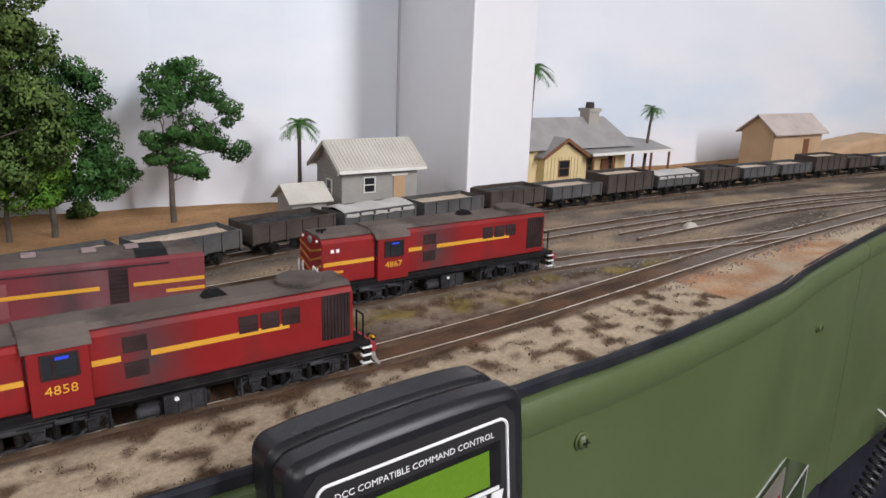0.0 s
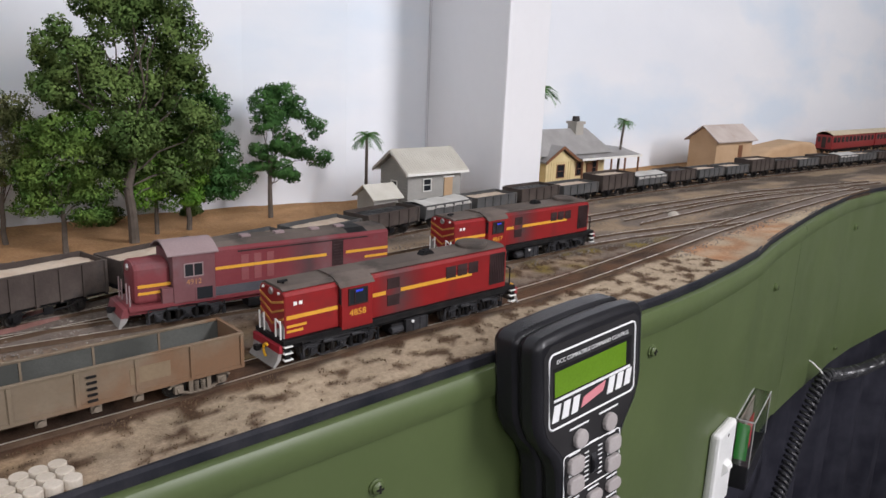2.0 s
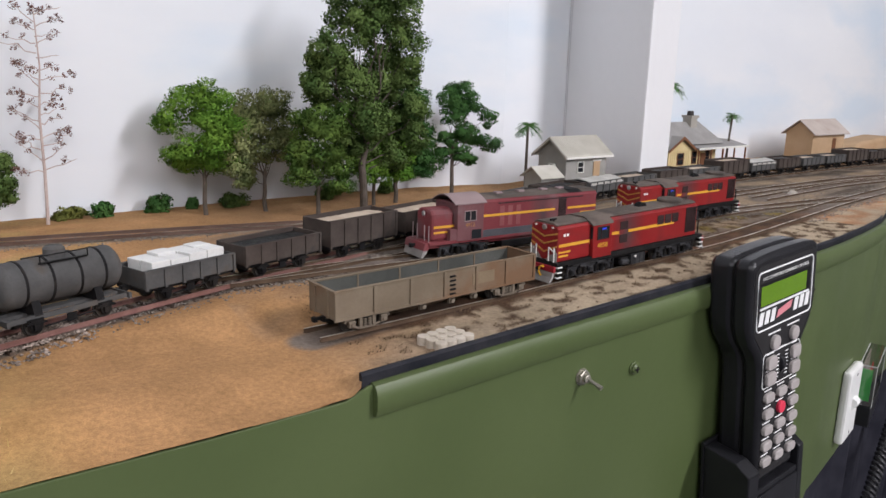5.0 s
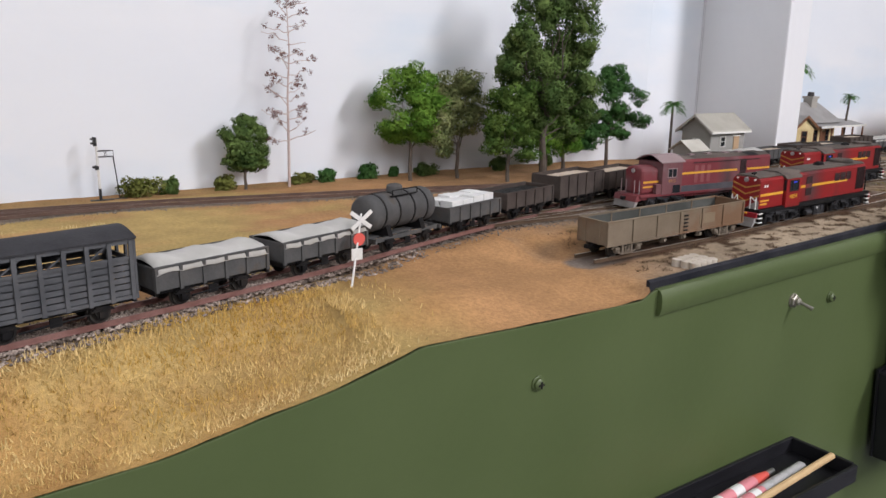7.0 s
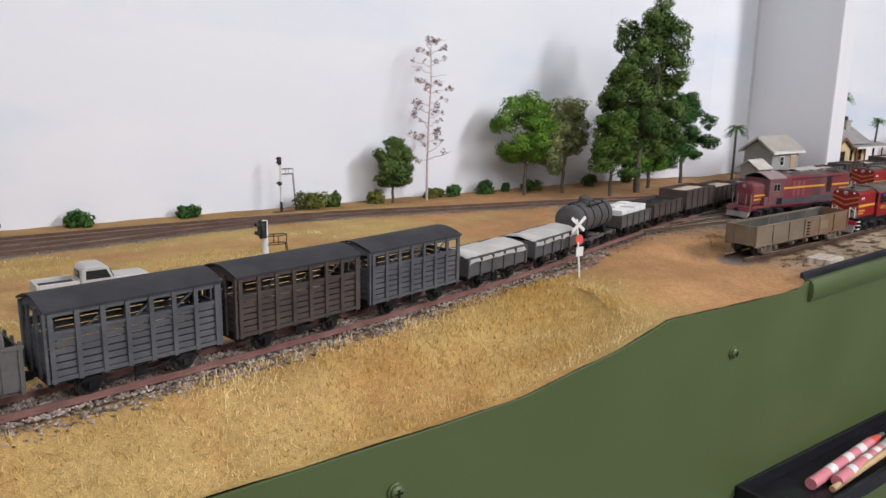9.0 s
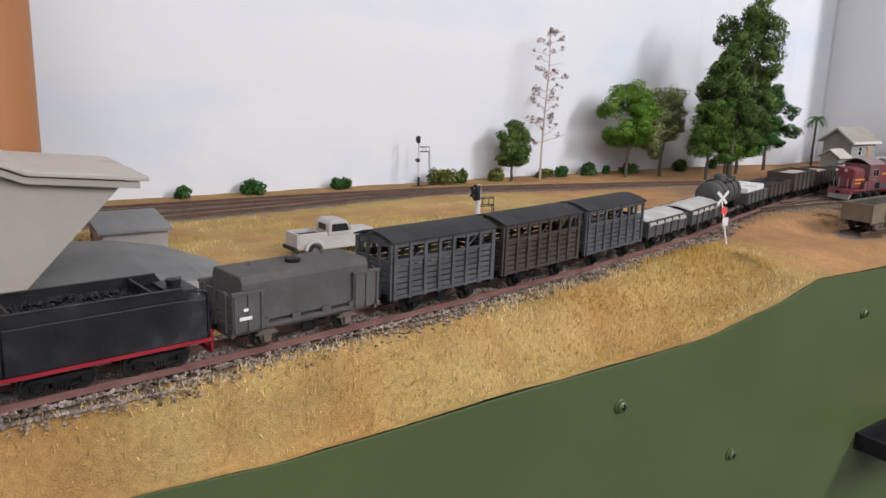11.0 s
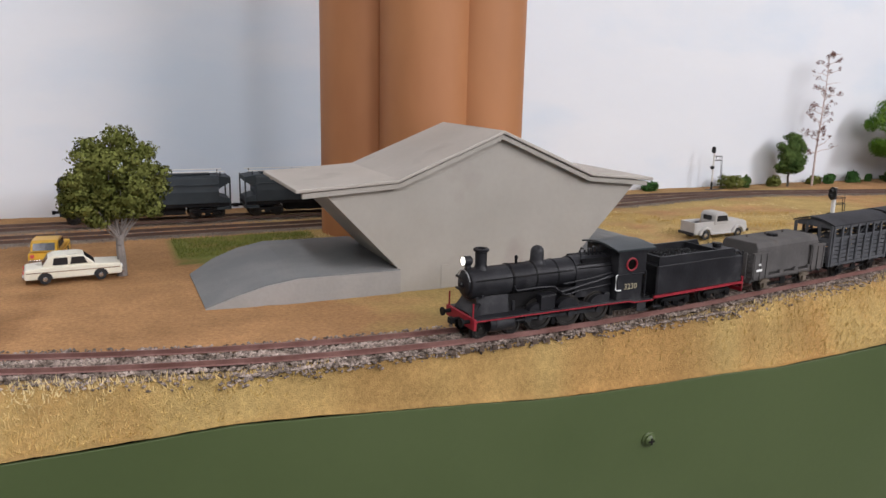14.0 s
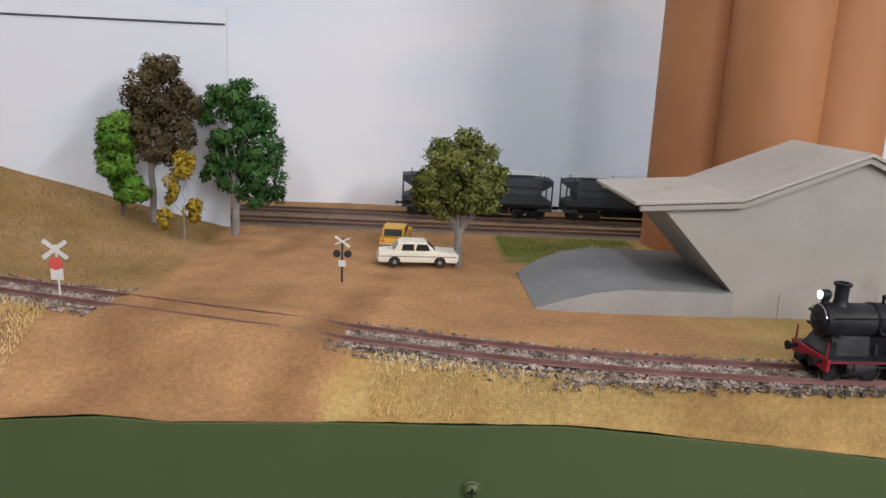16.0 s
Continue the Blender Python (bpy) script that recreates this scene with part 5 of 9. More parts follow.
def diesel_bogie(parent, x, wheels, r, material, wide):
    """A three-axle bogie with cast side frames, drop equalisers, springs and brake rods."""
    span = max(wheels) - min(wheels)
    top = mk("bogie", FRAME_BLACK, parent, lambda bm: box(bm, x - span / 2 - 1, x + span / 2 + 1, -7, 7, r + 0.2, r + 2.0))
    ws = sorted(wheels)

    def side(bm, s):
        y0, y1 = s * (wide - 1.0), s * wide
        a, b = x + ws[0] - 6.0, x + ws[-1] + 6.0
        prism(bm, [(a, r + 0.6), (a + 2.4, r + 3.4), (b - 2.4, r + 3.4), (b, r + 0.6), (b - 1.4, r + 0.6), (b - 3.0, r + 2.0), (a + 3.0, r + 2.0), (a + 1.4, r + 0.6)], "y", y0, y1)
        for w in ws:
            prism(bm, [(x + w - 2.6, r + 2.2), (x + w + 2.6, r + 2.2), (x + w + 2.0, r - 2.4), (x + w + 1.0, r - 3.0), (x + w - 1.0, r - 3.0), (x + w - 2.0, r - 2.4)], "y", y0, y1 + s * 0.4)
        for p, q in zip(ws, ws[1:]):
            u, w = x + p, x + q
            prism(bm, [(u + 1.8, r - 1.2), (u + 4.6, r - 3.2), (w - 4.6, r - 3.2), (w - 1.8, r - 1.2), (w - 1.8, r - 2.4), (w - 4.2, r - 4.4), (u + 4.2, r - 4.4), (u + 1.8, r - 2.4)], "y", y0, y1 + s * 0.2)

    def boxes(bm, s):
        y1 = s * wide
        for w in ws:
            box(bm, x + w - 1.7, x + w + 1.7, y1 + s * 0.4, y1 + s * 1.5, r - 1.6, r + 1.5)
            rod(bm, (x + w, y1 + s * 1.4, r), (x + w, y1 + s * 2.1, r), 1.0, 10)

    def springs(bm, s):
        y1 = s * (wide - 0.3)
        for p, q in zip(ws, ws[1:]):
            for f in (0.33, 0.67):
                c = x + p + (q - p) * f
                for k in range(5):
                    rod(bm, (c, y1, r - 3.1 + k * 1.05), (c, y1, r - 2.5 + k * 1.05), 1.35, 9)
                rod(bm, (c, y1, r - 3.2), (c, y1, r + 2.2), 0.9, 7)

    def gear(bm, s):
        y1 = s * (wide + 0.5)
        rod(bm, (x + ws[0] - 5, y1, r + 4.3), (x + ws[-1] + 5, y1, r + 4.6), 0.4, 5)
        rod(bm, (x + ws[0] - 2, y1 + s * 0.9, r + 5.6), (x + 6, y1 + s * 0.9, r + 5.3), 0.35, 5)
        for c in (x + ws[0] - 5.6, x + ws[-1] + 5.6):
            rod(bm, (c, y1, r + 4.4), (c, y1, r - 3.4), 0.45, 5)
            box(bm, c - 1.0, c + 1.0, y1 - s * 2.0, y1 - s * 0.6, r - 4.2, r - 0.6)
        for c in (x - 8.5, x + 8.5):
            rod(bm, (c - 3.2, y1 + s * 0.4, r + 3.9), (c + 2.4, y1 + s * 0.4, r + 3.9), 1.15, 9)
    for k in (-1, 1):
        frame_side = mk("side_frame", material, top, lambda bm, k=k: side(bm, k), bevel=0.15)
        mk("axle_box", material, frame_side, lambda bm, k=k: boxes(bm, k))
        mk("spring", FRAME_BLACK, frame_side, lambda bm, k=k: springs(bm, k), smooth=True)
        mk("brake_gear", material, frame_side, lambda bm, k=k: gear(bm, k))
    for w in wheels:
        for k in (-1, 1):
            wheel(top, x + w, k, r)
    return top


def coupler(parent, x, way, z=9.6):
    def shape(bm):
        box(bm, x, x + way * 4.0, -1.0, 1.0, z - 1.0, z + 1.0)
        box(bm, x + way * 3.6, x + way * 6.0, -1.8, 1.6, z - 1.6, z + 1.4)
    mk("coupler", FRAME_BLACK, parent, shape, bevel=0.2)


def buffers(parent, x, way, z=10.5, mat=None):
    for y in (-10, 10):
        def shape(bm, y=y):
            rod(bm, (x, y, z), (x + way * 4, y, z), 1.0, 10)
            rod(bm, (x + way * 4, y, z), (x + way * 5, y, z), 2.2, 14)
        mk("buffer", mat or FRAME_BLACK, parent, shape)


def steam_locomotive(m):
    top = thing("steam_locomotive", "sooty black steam locomotive with red lining and tall chimney", "locomotive", "", "", m)
    X = lambda a: a - 56.0  # measured from the buffer beam
    # footplate
    def foot(bm):
        prism(bm, [(X(4), 10.2), (X(96), 10.2), (X(100), 9.2), (X(113), 9.2), (X(113), 10.3), (X(100.5), 10.3), (X(96.5), 11.4), (X(4), 11.4)], "y", -14.6, 14.6)
    plate = mk("footplate", ENGINE_BLACK, top, foot, bevel=0.2)
    for s in (-1, 1):
        mk("red_edge", LINING_RED, plate, lambda bm, s=s: prism(bm, [(X(3.6), 10.2), (X(96), 10.2), (X(100), 9.2), (X(113.2), 9.2), (X(113.2), 9.8), (X(100.4), 9.8), (X(96.4), 10.8), (X(3.6), 10.8)], "y", s * 14.55, s * 15.0), "red lined valance edge")
    mk("buffer_beam", LINING_RED, top, lambda bm: box(bm, X(2.6), X(4), -14.8, 14.8, 6.0, 11.6), "red buffer beam", 0.2)
    for y in (-12.5, 12.5):
        mk("marker_post", LINING_RED, top, lambda bm, y=y: rod(bm, (X(3.2), y, 11), (X(3.2), y, 19), 0.45, 6), "red marker post")
    buffers(top, X(2.6), -1, 9.6)
    coupler(top, X(2.6), -1, 8.0)
    mk("brake_hose", FRAME_BLACK, top, lambda bm: pipe(bm, [(X(2.4), -5, 9), (X(0.4), -5, 6), (X(0.6), -5, 2.5), (X(2.2), -5, 1.6)], 0.5))
    mk("guard_iron", FRAME_BLACK, top, lambda bm: (prism(bm, [(X(4), 6), (X(7), 6), (X(6), 1), (X(5), 1)], "y", -9.5, -8.3), prism(bm, [(X(4), 6), (X(7), 6), (X(6), 1), (X(5), 1)], "y", 8.3, 9.5)))
    # frames and splasher plates
    mk("main_frame", FRAME_BLACK, top, lambda bm: (box(bm, X(5), X(110), -6.8, -5.8, 3.5, 12), box(bm, X(5), X(110), 5.8, 6.8, 3.5, 12), box(bm, X(4), X(106), -5.8, 5.8, 5, 12), box(bm, X(24), X(68), -5.4, 5.4, 12, 19.5)))
    mk("apron_plate", ENGINE_BLACK, top, lambda bm: prism(bm, [(X(4.2), 11.4), (X(9), 17.5), (X(9), 11.4)], "y", -9.5, 9.5))
    # boiler
    mk("smokebox", ENGINE_BLACK, top, lambda bm: lathe(bm, [(6.0, X(5.0)), (7.4, X(5.4)), (7.9, X(6.4)), (7.9, X(27.5)), (7.5, X(28.0))], (0, 0, 25.5), "x", 36), smooth=True)
    mk("smokebox_saddle", ENGINE_BLACK, top, lambda bm: prism(bm, [(-8.5, 11), (8.5, 11), (6.6, 20), (-6.6, 20)], "x", X(8), X(26)), bevel=0.3)

    def door(bm):
        lathe(bm, [(6.2, X(5.2)), (5.9, X(4.2)), (4.4, X(3.5)), (1.2, X(3.2)), (1.0, X(2.0))], (0, 0, 25.5), "x", 30)
        rod(bm, (X(3.4), 0, 25.5), (X(2.6), -2.6, 24.6), 0.3, 5)
        for z in (28.5, 22.5):
            box(bm, X(3.2), X(4.4), -0.5, 6.6, z - 0.5, z + 0.5)
    mk("smokebox_door", ENGINE_BLACK, top, door, smooth=True)
    mk("handrail", STEEL, top, lambda bm: pipe(bm, [(X(4.2), 7.2 * math.sin(a), 25.5 + 7.2 * math.cos(a)) for a in np.linspace(-1.2, 1.2, 13)], 0.28), "bright curved handrail")
    mk("boiler", ENGINE_BLACK, top, lambda bm: lathe(bm, [(7.4, X(27.8)), (7.6, X(28.2)), (7.8, X(60)), (8.0, X(72))], (0, 0, 26.0), "x", 36), smooth=True)
    for x in (28.4, 42, 55):
        mk("boiler_band", FRAME_BLACK, top, lambda bm, x=x: lathe(bm, [(7.95, X(x)), (7.95, X(x) + 0.9)], (0, 0, 26.0), "x", 36), smooth=True)

    def firebox(bm):
        prof = [(-8.0, 14)] + [(-8.2 * math.cos(a), 26.4 + 8.2 * math.sin(a)) for a in np.linspace(0, math.pi, 17)] + [(8.0, 14)]
        prism(bm, prof, "x", X(66), X(92))
    mk("firebox", ENGINE_BLACK, top, firebox, smooth=True)
    mk("chimney", ENGINE_BLACK, top, lambda bm: lathe(bm, [(4.6, 31.5), (3.4, 33.2), (2.9, 35), (3.0, 41.3), (3.9, 41.6), (4.0, 42.6), (3.3, 43.0), (2.4, 43.0), (2.3, 40)], (X(13.6), 0, 0), "z", 24), smooth=True)
    mk("dome", ENGINE_BLACK, top, lambda bm: lathe(bm, [(5.2, 32.4), (3.9, 33.6), (3.55, 35.0), (3.5, 38.8), (3.1, 40.3), (2.0, 41.4), (0.6, 41.9)], (X(46.5), 0, 0), "z", 24), smooth=True)
    mk("headlamp", ENGINE_BLACK, top, lambda bm: (lathe(bm, [(2.2, X(3.7)), (2.4, X(4.2)), (2.4, X(7.6)), (1.6, X(8.4))], (0, 0, 37.2), "x", 18), box(bm, X(5.2), X(7.6), -1.2, 1.2, 32.6, 35.2)), smooth=True)
    mk("lens", LAMP_GLOW, top, lambda bm: lathe(bm, [(2.0, X(3.4)), (2.0, X(3.68))], (0, 0, 37.2), "x", 18), "lit white headlamp lens")
    mk("whistle", FRAME_BLACK, top, lambda bm: (rod(bm, (X(34), 0, 33.4), (X(34), 0, 36), 0.7, 8), lathe(bm, [(0.9, 36), (0.9, 37), (0.2, 37.8)], (X(34), 0, 0), "z", 10)))

    def valves(bm):
        for x, h in ((78, 37.5), (80.5, 38.6), (83, 37.6), (85.5, 39.0)):
            rod(bm, (X(x), -1.5, 34), (X(x), -1.5, h), 0.6, 8)
            rod(bm, (X(x), 2.0, 34), (X(x), 2.0, h - 1), 0.6, 8)
            rod(bm, (X(x) - 0.6, -1.5, h), (X(x) + 1.0, -1.5, h + 0.4), 0.4, 6)
        pipe(bm, [(X(72), -3, 34), (X(71), -3, 37.5), (X(72), -3, 39), (X(73), -3, 38.4)], 0.5)
        rod(bm, (X(66), 0, 34.5), (X(90), 0, 35.4), 0.5, 6)
    mk("safety_valve", ENGINE_BLACK, top, valves)
    for s in (-1, 1):
        mk("firebox_rail", FRAME_BLACK, top, lambda bm, s=s: (rod(bm, (X(67), s * 7.4, 31.4), (X(92), s * 7.4, 31.8), 0.35, 6), rod(bm, (X(67), s * 8.3, 29.6), (X(92), s * 8.4, 29.6), 0.35, 6), box(bm, X(70), X(91), s * 5.5, s * 7.0, 31.8, 34.0)))
        mk("handrail", FRAME_BLACK, top, lambda bm, s=s: rod(bm, (X(7), s * 8.3, 28.6), (X(64), s * 8.3, 29.2), 0.35, 6))
        mk("steam_pipe", ENGINE_BLACK, top, lambda bm, s=s: pipe(bm, [(X(28.5), s * 8.3, 24.5), (X(29.5), s * 8.7, 21.8), (X(44), s * 8.9, 22.2), (X(52), s * 8.9, 21.6), (X(57), s * 8.9, 17.6), (X(60), s * 8.9, 16.6), (X(68), s * 8.9, 18), (X(88), s * 9.0, 19.5)], 0.55, 8), smooth=True)
        mk("injector_pipe", ENGINE_BLACK, top, lambda bm, s=s: (pipe(bm, [(X(56), s * 9.2, 18.5), (X(70), s * 9.6, 21), (X(80), s * 9.6, 22.6), (X(91), s * 9.6, 24.5)], 0.9, 8), pipe(bm, [(X(58), s * 8.6, 22.5), (X(72), s * 9.0, 23.5), (X(91), s * 9.0, 26)], 0.45, 6)), smooth=True)
        mk("sandbox", ENGINE_BLACK, top, lambda bm, s=s: (box(bm, X(41.5), X(50), s * 8.8, s * 13.2, 11.4, 18.4), box(bm, X(41.2), X(50.3), s * 8.6, s * 13.5, 18.4, 19.2)), bevel=0.25)

        def splash(bm, s=s):
            for c, r in ((59.0, 6.2), (40.5, 5.0), (79, 5.8)):
                prism(bm, [(X(c) + r * math.cos(a), 11.2 + 0.72 * r * math.sin(a)) for a in np.linspace(0, math.pi, 13)], "y", s * 8.2, s * 12.2)
        mk("splasher", ENGINE_BLACK, top, splash)
        mk("lubricator", ENGINE_BLACK, top, lambda bm, s=s: box(bm, X(82), X(85.5), s * 9, s * 12, 11.5, 16), bevel=0.3)
        mk("bracket", ENGINE_BLACK, top, lambda bm, s=s: box(bm, X(27), X(28.4), s * 8.4, s * 9.6, 12, 17))
        mk("marker_lamp", ENGINE_BLACK, top, lambda bm, s=s: rod(bm, (X(10.5), s * 7.6, 20.5), (X(10.5), s * 9.0, 20.5), 1.0, 8))
        # cylinder, motion rods
        mk("cylinder", ENGINE_BLACK, top, lambda bm, s=s: (lathe(bm, [(3.6, X(12)), (3.9, X(12.6)), (3.9, X(25)), (3.6, X(25.6))], (0, s * 11.2, 7.4), "x", 20), box(bm, X(13), X(25), s * 7, s * 13.4, 7.4, 10.4)), smooth=True)
        mk("cylinder_cover", BOGIE_GREY, top, lambda bm, s=s: lathe(bm, [(3.0, X(15)), (3.0, X(23))], (0, s * 12.6, 8.0), "x", 16), "worn grey cylinder casing", smooth=True)
        mk("piston_rod", BOGIE_GREY, top, lambda bm, s=s: (rod(bm, (X(25), s * 11.4, 7.4), (X(40), s * 11.4, 7.2), 0.7, 8), box(bm, X(26), X(42), s * 10.9, s * 11.9, 9.0, 9.6), box(bm, X(33), X(37), s * 10.6, s * 12.2, 6.0, 8.8)))
        mk("coupling_rod", BOGIE_GREY, top, lambda bm, s=s: (prism(bm, [(X(36), 6.4), (X(79), 6.0), (X(80.5), 7.0), (X(79), 8.0), (X(36), 7.9)], "y", s * 10.0, s * 10.8), lathe(bm, [(1.6, 0), (1.6, s * 2.0)], (X(61), s * 9.8, 7.2), "y", 12), lathe(bm, [(1.5, 0), (1.5, s * 1.6)], (X(79), s * 9.8, 7.0), "y", 12), lathe(bm, [(1.5, 0), (1.5, s * 1.6)], (X(43), s * 9.8, 7.0), "y", 12)))
        for x in (43, 61, 79):
            wheel(top, X(x), s, 8.0, WHEEL_STEEL, 14)
        for x in (9, 27):
            wheel(top, X(x), s, 4.6, WHEEL_STEEL, 8)
        mk("cab_step", ENGINE_BLACK, top, lambda bm, s=s: (box(bm, X(103), X(110), s * 12.6, s * 14.4, 4.0, 4.8), box(bm, X(103.5), X(109.5), s * 12.8, s * 13.2, 4, 9.2)))
        mk("brake_hanger", FRAME_BLACK, top, lambda bm, s=s: [box(bm, X(x), X(x + 2), s * 7, s * 9.5, 2.0, 9) for x in (51, 69, 88)])

        # cab side with a round window
        def cab_side(bm, s=s):
            outer = [(X(89), 10), (X(105), 10), (X(105), 25), (X(107), 26), (X(107), 37.6), (X(89), 37.6)]
            hole = [(X(97.3) + 3.1 * math.cos(a), 30.4 + 3.1 * math.sin(a)) for a in np.linspace(0, 2 * math.pi, 21)[:-1]]
            vo = [bm.verts.new(V(x, s * 13.8, z)) for x, z in outer]
            vh = [bm.verts.new(V(x, s * 13.8, z)) for x, z in hole]
            edges = [bm.edges.new((a, b)) for a, b in zip(vo, vo[1:] + vo[:1])] + [bm.edges.new((a, b)) for a, b in zip(vh, vh[1:] + vh[:1])]
            r = bmesh.ops.triangle_fill(bm, edges=edges, use_beauty=True)
            fs = [f for f in r["geom"] if isinstance(f, bmesh.types.BMFace)]
            ex = bmesh.ops.extrude_face_region(bm, geom=fs)
            bmesh.ops.translate(bm, vec=(0, -s * 0.9 * MM, 0), verts=[v for v in ex["geom"] if isinstance(v, bmesh.types.BMVert)])
        side = mk("cab_side", ENGINE_BLACK, top, cab_side)
        mk("window_ring", LINING_RED, side, lambda bm, s=s: pipe(bm, [(X(97.3) + 3.3 * math.cos(a), s * 13.95, 30.4 + 3.3 * math.sin(a)) for a in np.linspace(0, 2 * math.pi, 25)], 0.5, 6), "red ring round the cab window")
        mk("grab_rail", WHITE_PAINT, top, lambda bm, s=s: pipe(bm, [(X(88), s * 14.2, 25.4), (X(87), s * 14.4, 25.0), (X(87), s * 14.4, 17.6), (X(88.6), s * 14.4, 17.0), (X(90.5), s * 14.4, 17.0)], 0.42, 6), "white grab rail")
        mk("rear_grab_rail", ENGINE_BLACK, top, lambda bm, s=s: rod(bm, (X(107.5), s * 13.6, 11), (X(107.5), s * 13.6, 26), 0.4, 6))
        mk("beading", ENGINE_BLACK, side, lambda bm, s=s: box(bm, X(89), X(106), s * 13.8, s * 14.3, 24.6, 25.3))
    mk("cab_front", ENGINE_BLACK, top, lambda bm: box(bm, X(88.6), X(89.6), -13.6, 13.6, 11, 38), bevel=0.1)
    mk("cab_floor", FRAME_BLACK, top, lambda bm: box(bm, X(89), X(112), -13, 13, 10.4, 11.6))
    # Added teal block: fills the see-through window in place of the crew figure.
    mk("cab_seat", FIGURE_TEAL, top, lambda bm: prism(bm, [(X(94.5), 24), (X(100), 24), (X(99.4), 30), (X(97.8), 32.6), (X(95.6), 31.4)], "y", -6, 8), "teal block filling the cab window view in place of a crew figure", 0.6)
    mk("backhead", FIGURE_TEAL, top, lambda bm: prism(bm, [(-6.5, 12), (6.5, 12), (6.5, 31), (3, 34), (-3, 34), (-6.5, 31)], "x", X(89.8), X(93.5)), "teal painted boiler backhead")

    def cab_roof(bm):
        arc = [(-15.2 + 30.4 * k / 16, 38.0 + 2.0 * math.sin(math.pi * k / 16)) for k in range(17)]
        prism(bm, [(y, z + 0.9) for y, z in arc] + arc[::-1], "x", X(86), X(112))
    mk("cab_roof", CAB_ROOF, top, cab_roof, "grey-black arched cab roof", smooth=True)
    digits("3230", CREAM_PAINT, top, (X(97.3), -14.0, 18.4), 4.4)
    return top


def tender(m):
    top = thing("locomotive_tender", "black coal tender with a red frame line", "tender", "", "", m)
    X = lambda a: a - 37.0

    def tank(bm):
        prism(bm, [(X(3), 10.5), (X(72), 10.5), (X(72), 26.5), (X(60), 27), (X(6), 27), (X(3), 27)], "y", -13.6, 13.6)
    mk("tank", ENGINE_BLACK, top, tank, bevel=0.5)

    for s in (-1, 1):
        plate = mk("side_plate", ENGINE_BLACK, top, lambda bm, s=s: prism(bm, [(X(3), 27), (X(66), 27), (X(63), 31.2), (X(3), 31.6)], "y", s * 12.8, s * 13.6), bevel=0.15)
        mk("beading", ENGINE_BLACK, plate, lambda bm, s=s: prism(bm, [(X(3), 31.4), (X(63), 31.0), (X(63), 31.7), (X(3), 32.1)], "y", s * 12.6, s * 14.0), bevel=0.15)
    for x in (6, 52):
        mk("coal_board", ENGINE_BLACK, top, lambda bm, x=x: box(bm, X(x), X(x + 1), -12.8, 12.8, 27, 31.3), bevel=0.15)
    rng = np.random.default_rng(3)

    def coal(bm):
        for _ in range(420):
            x, y = rng.uniform(9, 50), rng.uniform(-11, 11)
            z = 27.2 + 3.0 * (1 - (y / 11) ** 2) * (1 - ((x - 28) / 26) ** 2) * 1.0 + rng.uniform(-0.4, 0.6)
            r = rng.uniform(0.7, 1.5)
            d = [V(X(x) + r * rng.uniform(0.5, 1) * a, y + r * rng.uniform(0.5, 1) * b, z + r * rng.uniform(0.5, 1) * c) for a, b, c in ((1, 0, 0), (-1, 0, 0), (0, 1, 0), (0, -1, 0), (0, 0, 1), (0, 0, -1))]
            v = [bm.verts.new(p) for p in d]
            for f in ((0, 2, 4), (2, 1, 4), (1, 3, 4), (3, 0, 4), (2, 0, 5), (1, 2, 5), (3, 1, 5), (0, 3, 5)):
                bm.faces.new([v[i] for i in f])
    tagged(mk("coal", COAL, top, coal, "heap of small coal"), kind="stuff")
    mk("water_filler", ENGINE_BLACK, top, lambda bm: (lathe(bm, [(2.6, 28), (2.6, 31), (3.0, 31.2), (3.0, 32), (0.5, 32.4)], (X(65), 0, 0), "z", 16), box(bm, X(60), X(71), -9, 9, 28, 29.4)))
    mk("underframe", FRAME_BLACK, top, lambda bm: box(bm, X(1), X(73), -12, 12, 8.4, 10.6))
    for s in (-1, 1):
        mk("red_edge", LINING_RED, top, lambda bm, s=s: box(bm, X(1), X(73.5), s * 13.5, s * 14.1, 9.2, 10.6), "red frame line")
        mk("grab_rail", ENGINE_BLACK, top, lambda bm, s=s: rod(bm, (X(2), s * 13.6, 11), (X(2), s * 13.6, 27), 0.45, 6))
        mk("grab_rail", ENGINE_BLACK, top, lambda bm, s=s: rod(bm, (X(72.8), s * 12.8, 8), (X(72.8), s * 12.8, 29), 0.45, 6))
        mk("step", ENGINE_BLACK, top, lambda bm, s=s: box(bm, X(1), X(6), s * 12, s * 14, 4, 4.8))
    mk("rear_beam", LINING_RED, top, lambda bm: (box(bm, X(73), X(74), -14, 14, 4.5, 6.5), box(bm, X(73), X(74), -14, -12.6, 4.5, 13.5), box(bm, X(73), X(74), 12.6, 14, 4.5, 13.5), box(bm, X(73), X(73.8), -14, 14, 7.5, 11)), "red rear beam")
    mk("vacuum_pipe", ENGINE_BLACK, top, lambda bm: pipe(bm, [(X(74), -10, 8), (X(75), -10, 20), (X(74), -10, 27), (X(72), -9, 28.5), (X(70), -9, 28)], 0.8, 8), smooth=True)
    bogie(top, X(20), (-8, 8), 4.6, FRAME_BLACK)
    bogie(top, X(54), (-8, 8), 4.6, FRAME_BLACK)
    coupler(top, X(74), 1)
    return top


